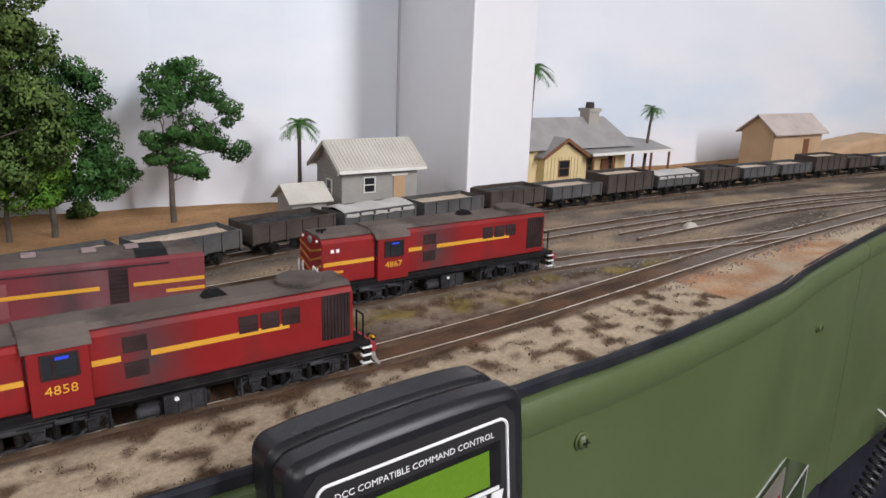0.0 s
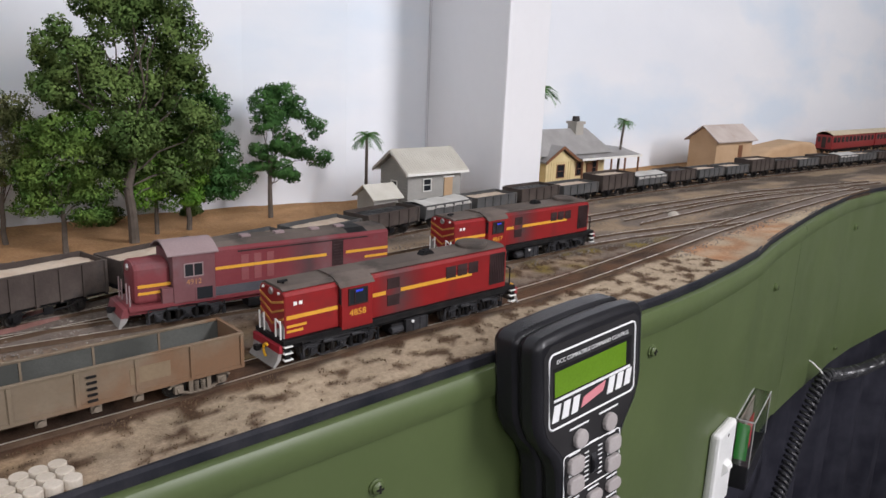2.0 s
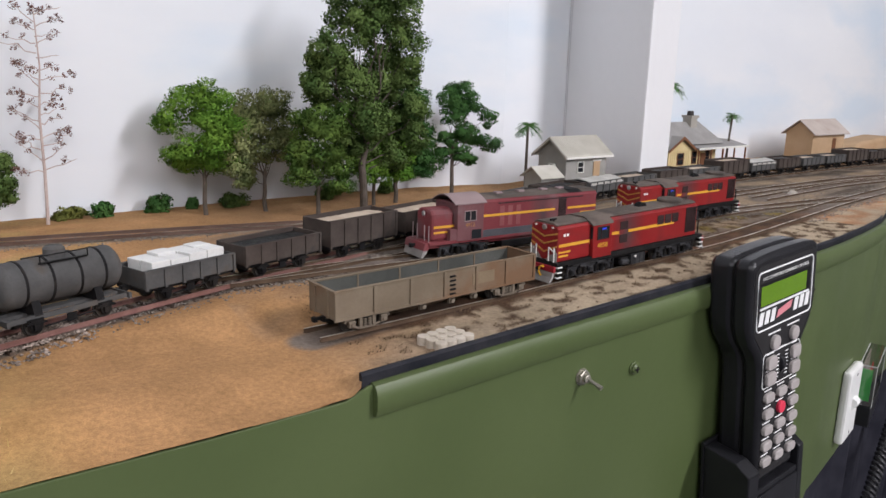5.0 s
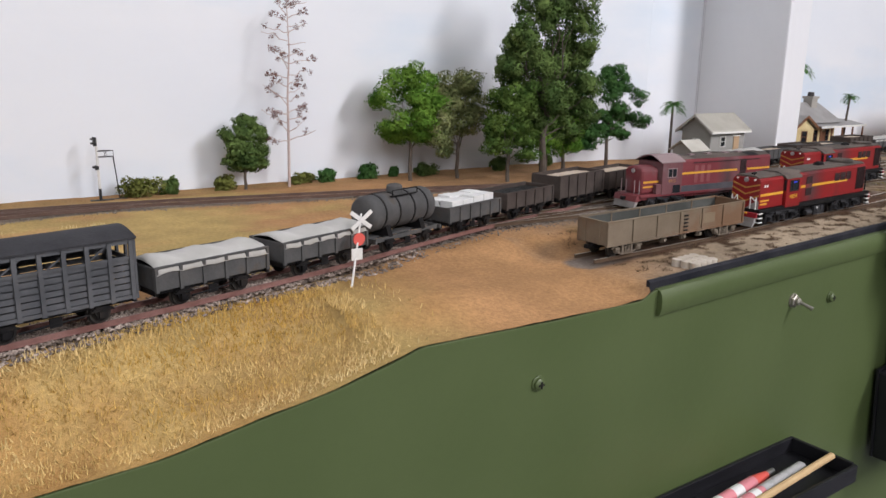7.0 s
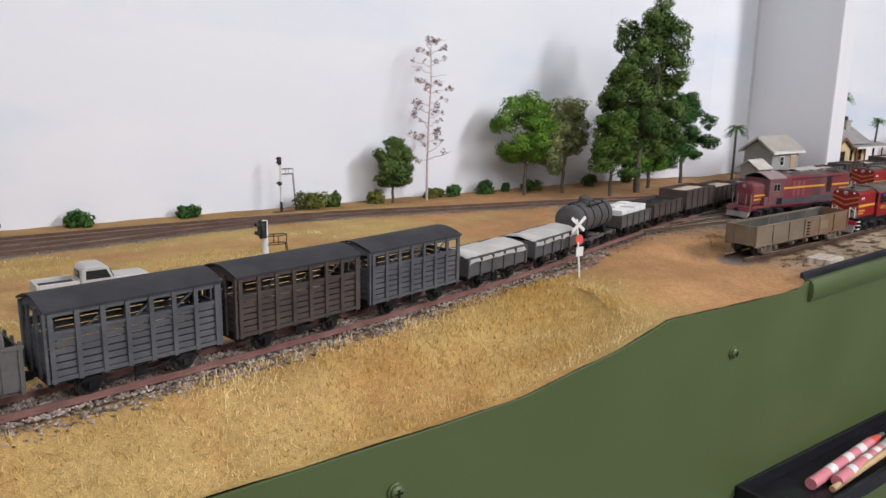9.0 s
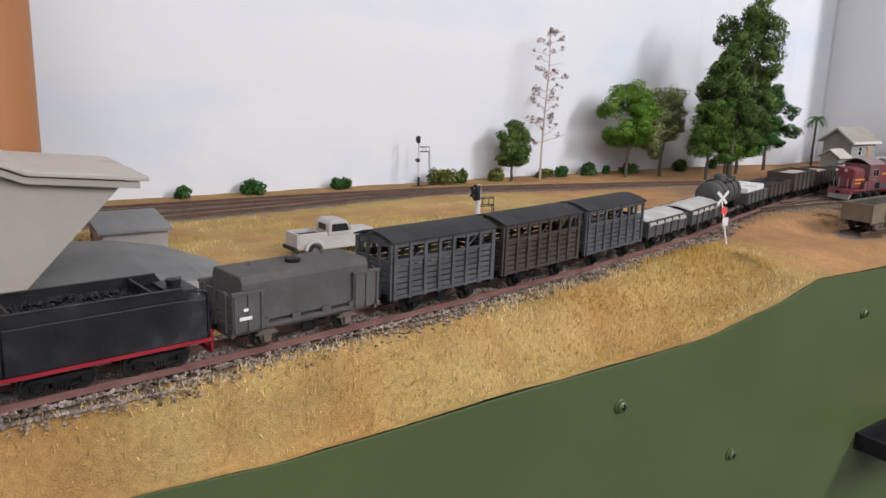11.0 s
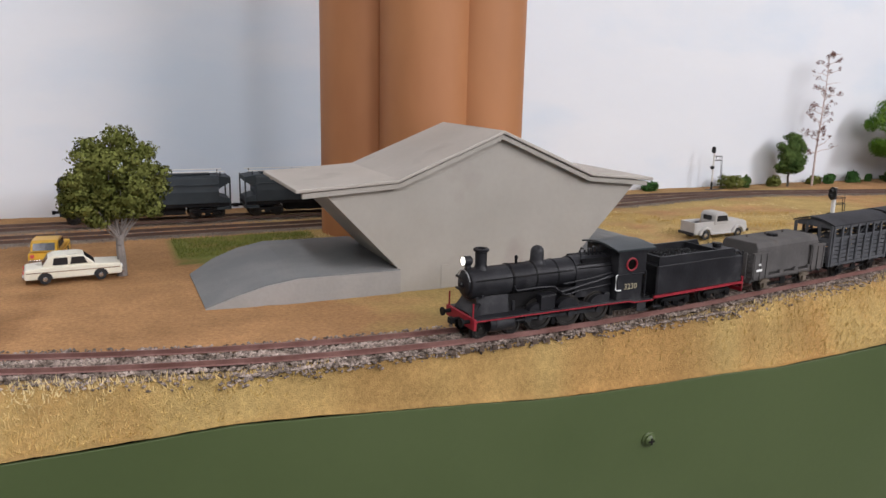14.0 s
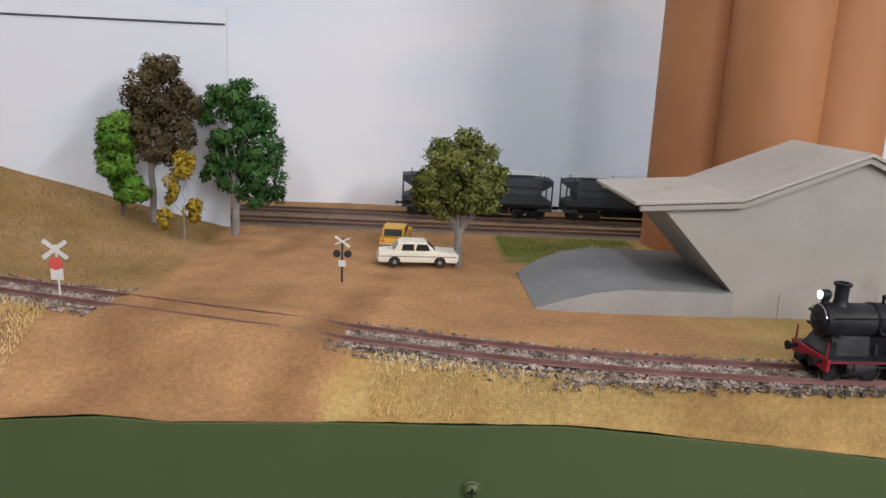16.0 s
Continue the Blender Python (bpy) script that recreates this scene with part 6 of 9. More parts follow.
def wagon_chassis(top, L, z=9.0, wheel_r=4.6, mat=FRAME_BLACK, gap=40.0):
    """A four-wheel underframe with solebars, W-irons, springs, buffers and couplers."""
    h = L / 2

    def sole(bm):
        for s in (-1, 1):
            box(bm, -h, h, s * 9.6, s * 10.8, z - 2.0, z + 0.6)
        box(bm, -h, -h + 1.4, -13, 13, z - 2.0, z + 0.8)
        box(bm, h - 1.4, h, -13, 13, z - 2.0, z + 0.8)
        box(bm, -h, h, -3, 3, z - 1.5, z)
    mk("underframe", mat, top, sole)
    for x in (-gap / 2, gap / 2):
        for s in (-1, 1):
            def iron(bm, x=x, s=s):
                prism(bm, [(x - 4, z - 1), (x + 4, z - 1), (x + 1.8, 2.2), (x - 1.8, 2.2)], "y", s * 10.9, s * 11.5)
                box(bm, x - 1.6, x + 1.6, s * 11, s * 13.0, wheel_r - 1.4, wheel_r + 1.4)
                for k in range(3):
                    box(bm, x - 5 + k, x + 5 - k, s * 11.4, s * 12.6, wheel_r + 1.5 + k * 0.7, wheel_r + 2.1 + k * 0.7)
            mk("axle_guard", TAN_BOGIE if mat is GIN_GREY else FRAME_BLACK, top, iron)
        axle_pair(top, x, wheel_r, 8)
    mk("brake_rod", FRAME_BLACK, top, lambda bm: (rod(bm, (-gap / 2 + 5, -10.2, 3.4), (gap / 2 - 4, -10.4, 5.0), 0.45, 6), box(bm, -2, 3, -10.6, -9.8, 2.8, 7)))
    for way in (-1, 1):
        coupler(top, way * h, way)


def water_gin(m):
    top = thing("water_gin_wagon", "mauve-grey water tank wagon with an open frame", "wagon", "goods train", "", m)
    wagon_chassis(top, 72, 9.5, 4.6, GIN_GREY, 40)
    mk("floor", GIN_GREY, top, lambda bm: box(bm, -36, 36, -14, 14, 9.6, 11.2))
    # slatted end pens
    for way in (-1, 1):
        for s in (-1, 1):
            def corner(bm, way=way, s=s):
                a, b = sorted((way * 36, way * 22))
                box(bm, a, b, s * 13.4, s * 14.4, 11.2, 25)
                box(bm, a - 0.3, b + 0.3, s * 13.0, s * 15.0, 25, 26.2)
                for x in (a + 1.2, (a + b) / 2, b - 1.2):
                    box(bm, x - 0.6, x + 0.6, s * 14.4, s * 15.0, 10, 25)
            mk("corner_board", GIN_GREY, top, corner, bevel=0.12)
        for z in (11.6, 14.4, 17.2, 20.0, 22.8):
            mk("slat", GIN_GREY, top, lambda bm, z=z, way=way: box(bm, way * 35.2, way * 36, -13.4, 13.4, z, z + 2.0))
        for y in (-9, 0, 9):
            mk("end_post", GIN_GREY, top, lambda bm, y=y, way=way: box(bm, way * 36, way * 36.9, y - 0.9, y + 0.9, 9, 26))

    def tank(bm):
        prism(bm, [(-12.8, 12), (12.8, 12), (12.8, 28.5), (11.2, 31.5), (-11.2, 31.5), (-12.8, 28.5)], "x", -31, 31)
    body = mk("tank", GIN_GREY, top, tank, bevel=0.7)
    mk("filler_cap", FRAME_BLACK, body, lambda bm: lathe(bm, [(3.4, 31.5), (3.4, 32.6), (2.9, 33.0)], (0, 0, 0), "z", 16), "dark round filler lid")
    for x in (-18, 0, 18):
        mk("lifting_eye", GIN_GREY, body, lambda bm, x=x: lathe(bm, [(0.8, 31.4), (0.7, 32.8), (0.2, 33.2)], (x, 5, 0), "z", 8))
    for x in (-22, -7, 8, 22):
        mk("tank_chock", GIN_GREY, top, lambda bm, x=x: box(bm, x - 2, x + 2, -14.2, -12.4, 11.2, 13.4))
    # markings too small to read
    mk("marking", WHITE_PAINT, top, lambda bm: (box(bm, -31.6, -29.6, -15.15, -15.05, 18.4, 19.6), box(bm, -33.4, -28.0, -15.15, -15.05, 14.8, 16.2)), "small white stencilled marks")
    mk("marking", WHITE_PAINT, body, lambda bm: [box(bm, x, x + 1.1, -12.62, -12.52, 21.4, 23.2) for x in (-2.6, -1.0, 0.6, 2.0)], "small white stencilled marks")
    return top


def cattle_wagon(m, paint, label):
    top = thing("cattle_wagon", label, "wagon", "goods train", "", m)
    wagon_chassis(top, 68, 9.5, 4.6, FRAME_BLACK, 38)
    mk("floor", FRAME_BLACK, top, lambda bm: box(bm, -34, 34, -13, 13, 9.6, 11))
    for s in (-1, 1):
        for z in (11.2, 14.0, 16.8, 19.6, 22.4, 25.2):
            mk("side_slat", paint, top, lambda bm, z=z, s=s: box(bm, -33.4, 33.4, s * 12.4, s * 13.2, z, z + 2.2))
        mk("top_rail", paint, top, lambda bm, s=s: (box(bm, -33.8, 33.8, s * 12.2, s * 13.6, 34.0, 36.0), box(bm, -33.8, 33.8, s * 12.3, s * 13.9, 27.2, 28.4)))
        for k in range(8):
            x = -32.6 + 65.2 * k / 7
            mk("side_post", paint, top, lambda bm, x=x, s=s: box(bm, x - 0.9, x + 0.9, s * 13.2, s * 14.3, 9.0, 35.4))
        for x in (-20, -2, 14):
            mk("bracing", paint, top, lambda bm, x=x, s=s: prism(bm, [(x, 28.4), (x + 1.2, 28.4), (x + 9, 34), (x + 7.8, 34)], "y", s * 12.6, s * 13.0))
        mk("lower_rail", paint, top, lambda bm, s=s: box(bm, -33.8, 33.8, s * 13.2, s * 14.0, 9.4, 11.0))
    for way in (-1, 1):
        for z in (11.2, 14.0, 16.8, 19.6, 22.4, 25.2):
            mk("end_slat", paint, top, lambda bm, z=z, way=way: box(bm, way * 33.2, way * 34, -12.4, 12.4, z, z + 2.2))
        for y in (-12.6, -4.5, 4.5, 12.6):
            mk("end_post", paint, top, lambda bm, y=y, way=way: box(bm, way * 34, way * 35, y - 0.9, y + 0.9, 9, 36))
        mk("end_arch", paint, top, lambda bm, way=way: prism(bm, [(-13.5, 34)] + [(-13.5 + 27 * k / 10, 36 + 3.0 * math.sin(math.pi * k / 10)) for k in range(11)] + [(13.5, 34)], "x", way * 33.0, way * 34.0))

    def roof(bm):
        arc = [(-14.6 + 29.2 * k / 14, 36.0 + 3.6 * math.sin(math.pi * k / 14)) for k in range(15)]
        prism(bm, [(y, z + 0.8) for y, z in arc] + arc[::-1], "x", -35.2, 35.2)
    mk("roof", WAGON_ROOF, top, roof, "sooty arched roof", smooth=True)
    return top


def open_wagon(m, paint, label, load=None, L=62.0, high=20.0):
    top = thing("open_wagon", label, "wagon", "goods train", "", m)
    wagon_chassis(top, L, 9.5, 4.6, FRAME_BLACK, L * 0.52)
    h = L / 2
    mk("floor", paint, top, lambda bm: box(bm, -h + 1, h - 1, -12.4, 12.4, 9.7, 10.8))
    for s in (-1, 1):
        mk("side", paint, top, lambda bm, s=s: (box(bm, -h, h, s * 12.4, s * 13.4, 9.6, high), box(bm, -h, h, s * 12.2, s * 13.9, high, high + 0.9)), bevel=0.1)
        for k in range(6):
            x = -h + 1 + (L - 2) * k / 5
            mk("side_post", paint, top, lambda bm, x=x, s=s: box(bm, x - 0.8, x + 0.8, s * 13.4, s * 14.3, 9, high))
    for way in (-1, 1):
        mk("end", paint, top, lambda bm, way=way: box(bm, way * (h - 1), way * h, -12.4, 12.4, 9.6, high + 0.6))
    if load == "tarp":
        def tarp(bm):
            rng = np.random.default_rng(int(L * 7 + high))
            n, k = 14, 8
            grid = [[bm.verts.new(V(-h + 1 + (L - 2) * i / n, -13 + 26 * j / k, high + 0.6 + 3.6 * math.sin(math.pi * j / k) * (0.6 + 0.4 * math.sin(i * 1.1)) + rng.uniform(-0.3, 0.3))) for j in range(k + 1)] for i in range(n + 1)]
            for i in range(n):
                for j in range(k):
                    bm.faces.new((grid[i][j], grid[i + 1][j], grid[i + 1][j + 1], grid[i][j + 1]))
            for j in (0, k):
                s = -1 if j == 0 else 1
                low = [bm.verts.new(V(-h + 1 + (L - 2) * i / n, s * 14.4, high - 2.4 + rng.uniform(-0.6, 0.6))) for i in range(n + 1)]
                for i in range(n):
                    bm.faces.new((grid[i][j], grid[i + 1][j], low[i + 1], low[i]))
        sheet = mk("tarpaulin", TARP, top, tarp, "pale sagging tarpaulin", smooth=True)
        so = sheet.modifiers.new("cloth", "SOLIDIFY")
        so.thickness = 0.0004
    elif load == "blocks":
        rng = np.random.default_rng(int(L))
        for i in range(4):
            for j in range(2):
                x, y = -h + 6 + (L - 12) * (i + 0.5) / 4, -6 + 12 * j
                mk("load_block", CRATE_WHITE, top, lambda bm, x=x, y=y: box(bm, x - 5.8, x + 5.8, y - 5.4, y + 5.4, 10.8, high + 4.5 + rng.uniform(-0.8, 0.8)), bevel=0.5)
    elif load:
        def heap(bm):
            n, k = 16, 8
            rng = np.random.default_rng(int(L + high))
            g = [[bm.verts.new(V(-h + 1.2 + (L - 2.4) * i / n, -12.2 + 24.4 * j / k, high - 2.0 + 2.2 * math.sin(math.pi * j / k) * math.sin(math.pi * i / n) + rng.uniform(-0.35, 0.35))) for j in range(k + 1)] for i in range(n + 1)]
            for i in range(n):
                for j in range(k):
                    bm.faces.new((g[i][j], g[i + 1][j], g[i + 1][j + 1], g[i][j + 1]))
        mk("load", load, top, heap)
    return top


def tank_wagon(m):
    top = thing("oil_tank_wagon", "dark grey cylindrical oil tank wagon with a dome", "wagon", "goods train", "", m)
    wagon_chassis(top, 64, 9.5, 4.6, WAGON_GREY, 36)
    body = mk("tank", WAGON_GREY, top, lambda bm: lathe(bm, [(3, -31), (9, -30), (11.0, -28), (11.2, -27), (11.2, 27), (11.0, 28), (9, 30), (3, 31)], (0, 0, 23.5), "x", 32), smooth=True)
    for x in (-20, -7, 7, 20):
        mk("tank_band", FRAME_BLACK, body, lambda bm, x=x: lathe(bm, [(11.5, x - 0.6), (11.5, x + 0.6)], (0, 0, 23.5), "x", 32))
    mk("dome", WAGON_GREY, body, lambda bm: lathe(bm, [(5.6, 33), (5.2, 34), (5.0, 38), (4.0, 39), (1.0, 39.6)], (0, 0, 0), "z", 20), smooth=True)
    mk("walkway", FRAME_BLACK, body, lambda bm: (box(bm, -12, 12, -8.5, -6.5, 33.0, 33.6), box(bm, -12, 12, 6.5, 8.5, 33.0, 33.6), rod(bm, (-12, -8.6, 33.4), (-12, -8.6, 37), 0.35, 5), rod(bm, (12, -8.6, 33.4), (12, -8.6, 37), 0.35, 5), rod(bm, (-12, -8.6, 37), (12, -8.6, 37), 0.35, 5)))
    for x in (-16, 16):
        mk("saddle", FRAME_BLACK, top, lambda bm, x=x: prism(bm, [(-11, 9.5), (11, 9.5), (8.5, 16.5), (-8.5, 16.5)], "x", x - 2, x + 2))
    return top


def stripe_box(parent, x0, x1, y, z0, z1, s=-1, mat=None, name="stripe"):
    return mk(name, mat or STRIPE, parent, lambda bm: box(bm, x0, x1, y, y + s * 0.25, z0, z1))


def diesel_hood(m, number):
    """A hood-unit diesel with its cab near the front."""
    top = thing("diesel_locomotive", "red hood diesel locomotive with golden stripes and sooty roof", "locomotive", "red diesel pair", "", m)
    mk("underframe", FRAME_BLACK, top, lambda bm: (box(bm, -80, 78, -15, 15, 12.8, 15.6), box(bm, -80, 78, -12, 12, 9.4, 12.8)), bevel=0.2)
    W = 12.8

    def hood_profile(w, top_z):
        return [(-w, 15.6), (w, 15.6), (w, top_z - 3.4), (w - 1.4, top_z - 1.6), (w - 5, top_z - 0.5), (-w + 5, top_z - 0.5), (-w + 1.4, top_z - 1.6), (-w, top_z - 3.4)]

    def roof_profile(w, top_z):
        return [(w - 1.9, top_z - 1.55), (w - 5, top_z), (-w + 5, top_z), (-w + 1.9, top_z - 1.55), (-w + 2.4, top_z - 2.2), (w - 2.4, top_z - 2.2)]
    nose = mk("short_hood", DIESEL_RED, top, lambda bm: prism(bm, hood_profile(W, 43), "x", -78, -47), bevel=0.8)
    hood = mk("long_hood", DIESEL_RED, top, lambda bm: prism(bm, hood_profile(W, 43.5), "x", -28, 72), bevel=0.5)
    cab = mk("cab", DIESEL_RED, top, lambda bm: prism(bm, [(-15.4, 14), (15.4, 14), (15.4, 39.4), (13.5, 41.4), (-13.5, 41.4), (-15.4, 39.4)], "x", -47, -28), bevel=0.4)
    mk("roof", DIESEL_ROOF, nose, lambda bm: prism(bm, roof_profile(W, 43.8), "x", -77.6, -47), "sooty grey roof")
    mk("roof", DIESEL_ROOF, hood, lambda bm: prism(bm, roof_profile(W, 44.3), "x", -28, 72), "sooty grey roof")
    mk("cab_roof", DIESEL_ROOF, cab, lambda bm: prism(bm, [(15.9, 39.2), (13.4, 42.0), (6, 45.0), (-6, 45.0), (-13.4, 42.0), (-15.9, 39.2), (-13.5, 40.4), (13.5, 40.4)], "x", -48.2, -27), "sooty grey cab roof")
    mk("fan_cover", DIESEL_ROOF, hood, lambda bm: lathe(bm, [(9.8, 44.2), (9.8, 46.0), (9.0, 46.8), (1, 47.2)], (54, 0, 0), "z", 28), "round radiator fan cover")
    mk("exhaust_duct", FRAME_BLACK, hood, lambda bm: (prism(bm, [(14, 44), (24, 44), (21.5, 46.8), (16.5, 46.8)], "y", -2.6, 2.6), box(bm, 17.6, 20.4, -1.8, 1.8, 46.8, 47.4)), bevel=0.2)
    mk("horn", FRAME_BLACK, nose, lambda bm: (rod(bm, (-73, -3, 43.2), (-73, -3, 45), 0.6, 6), rod(bm, (-76, -3, 45.4), (-71, -3, 45.4), 0.8, 8)))
    for s in (-1, 1):
        y = s * W
        stripe_box(hood, -27.5, -18, y, 28.5, 30.8, s)
        stripe_box(hood, -8, 44, y, 28.5, 30.8, s)
        stripe_box(nose, -77, -48, y, 26.4, 28.6, s)
        stripe_box(nose, -77, -66, y, 21.8, 23.2, s)
        stripe_box(nose, -77, -68, y, 19.0, 20.4, s)
        mk("radiator_grille", GRILLE, hood, lambda bm, y=y, s=s: (box(bm, 58, 70.5, y, y + s * 0.35, 19, 40), [box(bm, 58.8 + k * 1.5, 59.4 + k * 1.5, y + s * 0.35, y + s * 0.7, 19.5, 39.5) for k in range(8)]), "dirty radiator grille")
        for k in range(3):
            mk("louvre", GRILLE, hood, lambda bm, k=k, y=y, s=s: (box(bm, 24 + k * 8.6, 31.4 + k * 8.6, y, y + s * 0.3, 30, 37.5), box(bm, 24 + k * 8.6, 31.4 + k * 8.6, y + s * 0.3, y + s * 0.7, 33.4, 34)), "dirty louvre panel")
        for z in (21, 31.5):
            mk("side_louvre", GRILLE, hood, lambda bm, z=z, y=y, s=s: box(bm, -17, -9, y, y + s * 0.35, z, z + 6.5), "dirty louvre panel")
        mk("number_box", WHITE_PAINT, nose, lambda bm, y=y, s=s: (box(bm, -73, -71.2, y, y + s * 0.25, 34, 36), box(bm, -70, -68.2, y, y + s * 0.25, 34, 36)), "small white marks")
        win = mk("cab_window", DARK_GLASS, cab, lambda bm, s=s: box(bm, -42.6, -32, s * 15.3, s * 15.55, 28.5, 37), "dark cab side window")
        mk("window_frame", GRILLE, win, lambda bm, s=s: [box(bm, *b, s * 15.5, s * 15.9, *z) for b, z in (((-43.2, -31.4), (37, 37.7)), ((-43.2, -31.4), (27.8, 28.5)), ((-43.2, -42.5), (28.5, 37)), ((-32, -31.3), (28.5, 37)), ((-39.6, -39.0), (28.5, 37)))])
        mk("front_window", DARK_GLASS, cab, lambda bm, s=s: box(bm, -47.3, -46.9, s * 13.0, s * 15.0, 29, 38.0), "dark cab front window")
        mk("dusty_end", PLOUGH_GREY, nose, lambda bm, s=s: prism(bm, [(s * 1.5, 15.7), (s * 12.4, 15.7), (s * 12.4, 22), (s * 10.4, 24.5), (s * 8.6, 21), (s * 5.5, 20), (s * 3.5, 17.4)], "x", -78.2, -77.9), "grey dust on the nose end")
        mk("walkway_rail", WHITE_PAINT, top, lambda bm, s=s: (rod(bm, (-79.4, s * 11, 15.6), (-79.4, s * 11, 26), 0.45, 6), rod(bm, (-79.4, s * 6, 15.6), (-79.4, s * 6, 26), 0.45, 6), rod(bm, (-79.4, s * 6, 26), (-77.5, s * 11, 21), 0.45, 6)), "white end handrails")
        mk("rear_rail", FRAME_BLACK, top, lambda bm, s=s: (rod(bm, (77.4, s * 11, 15.6), (77.4, s * 11, 27), 0.45, 6), rod(bm, (77.4, s * 5, 15.6), (77.4, s * 5, 27), 0.45, 6), rod(bm, (77.4, s * 5, 27), (77.4, s * 11, 27), 0.45, 6)))
        for way in (-1, 1):
            steps = mk("step_ladder", FRAME_BLACK, top, lambda bm, s=s, way=way: (box(bm, way * 76, way * 79, s * 13.4, s * 14.4, 3.2, 15.2),))
            for z in (4.0, 7.8, 11.6):
                mk("tread", WHITE_PAINT, steps, lambda bm, s=s, way=way, z=z: box(bm, way * 75, way * 79.6, s * 12.6, s * 15.2, z, z + 0.8), "white edged step tread")
        mk("fuel_tank", FRAME_BLACK, top, lambda bm, s=s: box(bm, -14, 12, s * 3, s * 13, 2.4, 8.4), bevel=1.0)
        mk("air_tank", BOGIE_GREY, top, lambda bm, s=s: (lathe(bm, [(2.0, -15), (2.4, -14), (2.4, -8), (2.0, -7)], (0, s * 13.2, 5.0), "x", 14), box(bm, -5.5, 9.5, s * 12.8, s * 14.6, 2.2, 10.2), [box(bm, c, c + 0.8, s * 14.5, s * 15.1, 2.0, 10.4) for c in (-5.6, -0.6, 4.2, 9.0)]), bevel=0.2)
        mk("tank_cap", WHITE_PAINT, top, lambda bm, s=s: lathe(bm, [(0.9, 0), (0.9, s * 0.8)], (-1, s * 14.6, 8.6), "y", 10), "white filler cap")
        mk("sill_pipe", FRAME_BLACK, top, lambda bm, s=s: (rod(bm, (-70, s * 14.6, 12.4), (70, s * 14.6, 12.4), 0.5, 6), [rod(bm, (x, s * 14.6, 12.4), (x, s * 14.6, 9.0), 0.4, 5) for x in (-58, -30, 26, 48, 66)]))
    # nose end: chevrons, headlamps
    for k, z in enumerate((25.5, 30.5, 35.0)):
        for s in (-1, 1):
            mk("chevron", NOSE_GOLD, nose, lambda bm, z=z, s=s, k=k: prism(bm, [(0, z - 4.6 + k), (s * 12.2, z + 1.2), (s * 12.2, z + 2.5), (0, z - 3.3 + k)], "x", -78.35, -78.0), "golden chevron")
    mk("headlamp", STEEL, nose, lambda bm: lathe(bm, [(1.8, -78.9), (2.1, -78.5), (2.1, -77.5)], (0, 0, 40), "x", 14))
    mk("marker_light", WHITE_PAINT, nose, lambda bm: [lathe(bm, [(0.8, -78.8), (0.8, -77.8)], (0, y, 40.6), "x", 10) for y in (-8, 8)])
    for way in (-1, 1):
        mk("headstock", LINING_RED, top, lambda bm, way=way: box(bm, way * 80, way * 82, -14, 14, 8.6, 13), "red headstock", 0.3)
    for way in (-1, 1):
        mk("rail_guard", PLOUGH_GREY, top, lambda bm, way=way: prism(bm, [(way * 80, 8.6), (way * 82, 8.6), (way * 82.6, 5), (way * 85, 1.4), (way * 83.6, 1.0), (way * 80.6, 5)], "y", -13, 13), "pale grey rail guard")
    for way in (-1, 1):
        mk("buffer_ring", YELLOW_PAINT, top, lambda bm, way=way: pipe(bm, [(way * 84.5, -6 + 3.4 * math.cos(a), 9 + 3.8 * math.sin(a)) for a in np.linspace(-1.2, 1.9, 12)], 0.7, 6), "yellow hose ring")
        coupler(top, way * 82, way)
        diesel_bogie(top, way * 46, (-17, 0, 17), 6.0, BOGIE_GREY, 13.2)
    digits(number, STRIPE, top, (-37.5, -15.62, 23.2), 5.2)
    mk("driver_screen", BLUE_GLOW, cab, lambda bm: box(bm, -38.6, -34.4, -15.75, -15.6, 35.2, 36.4), "blue cab blind")
    return top


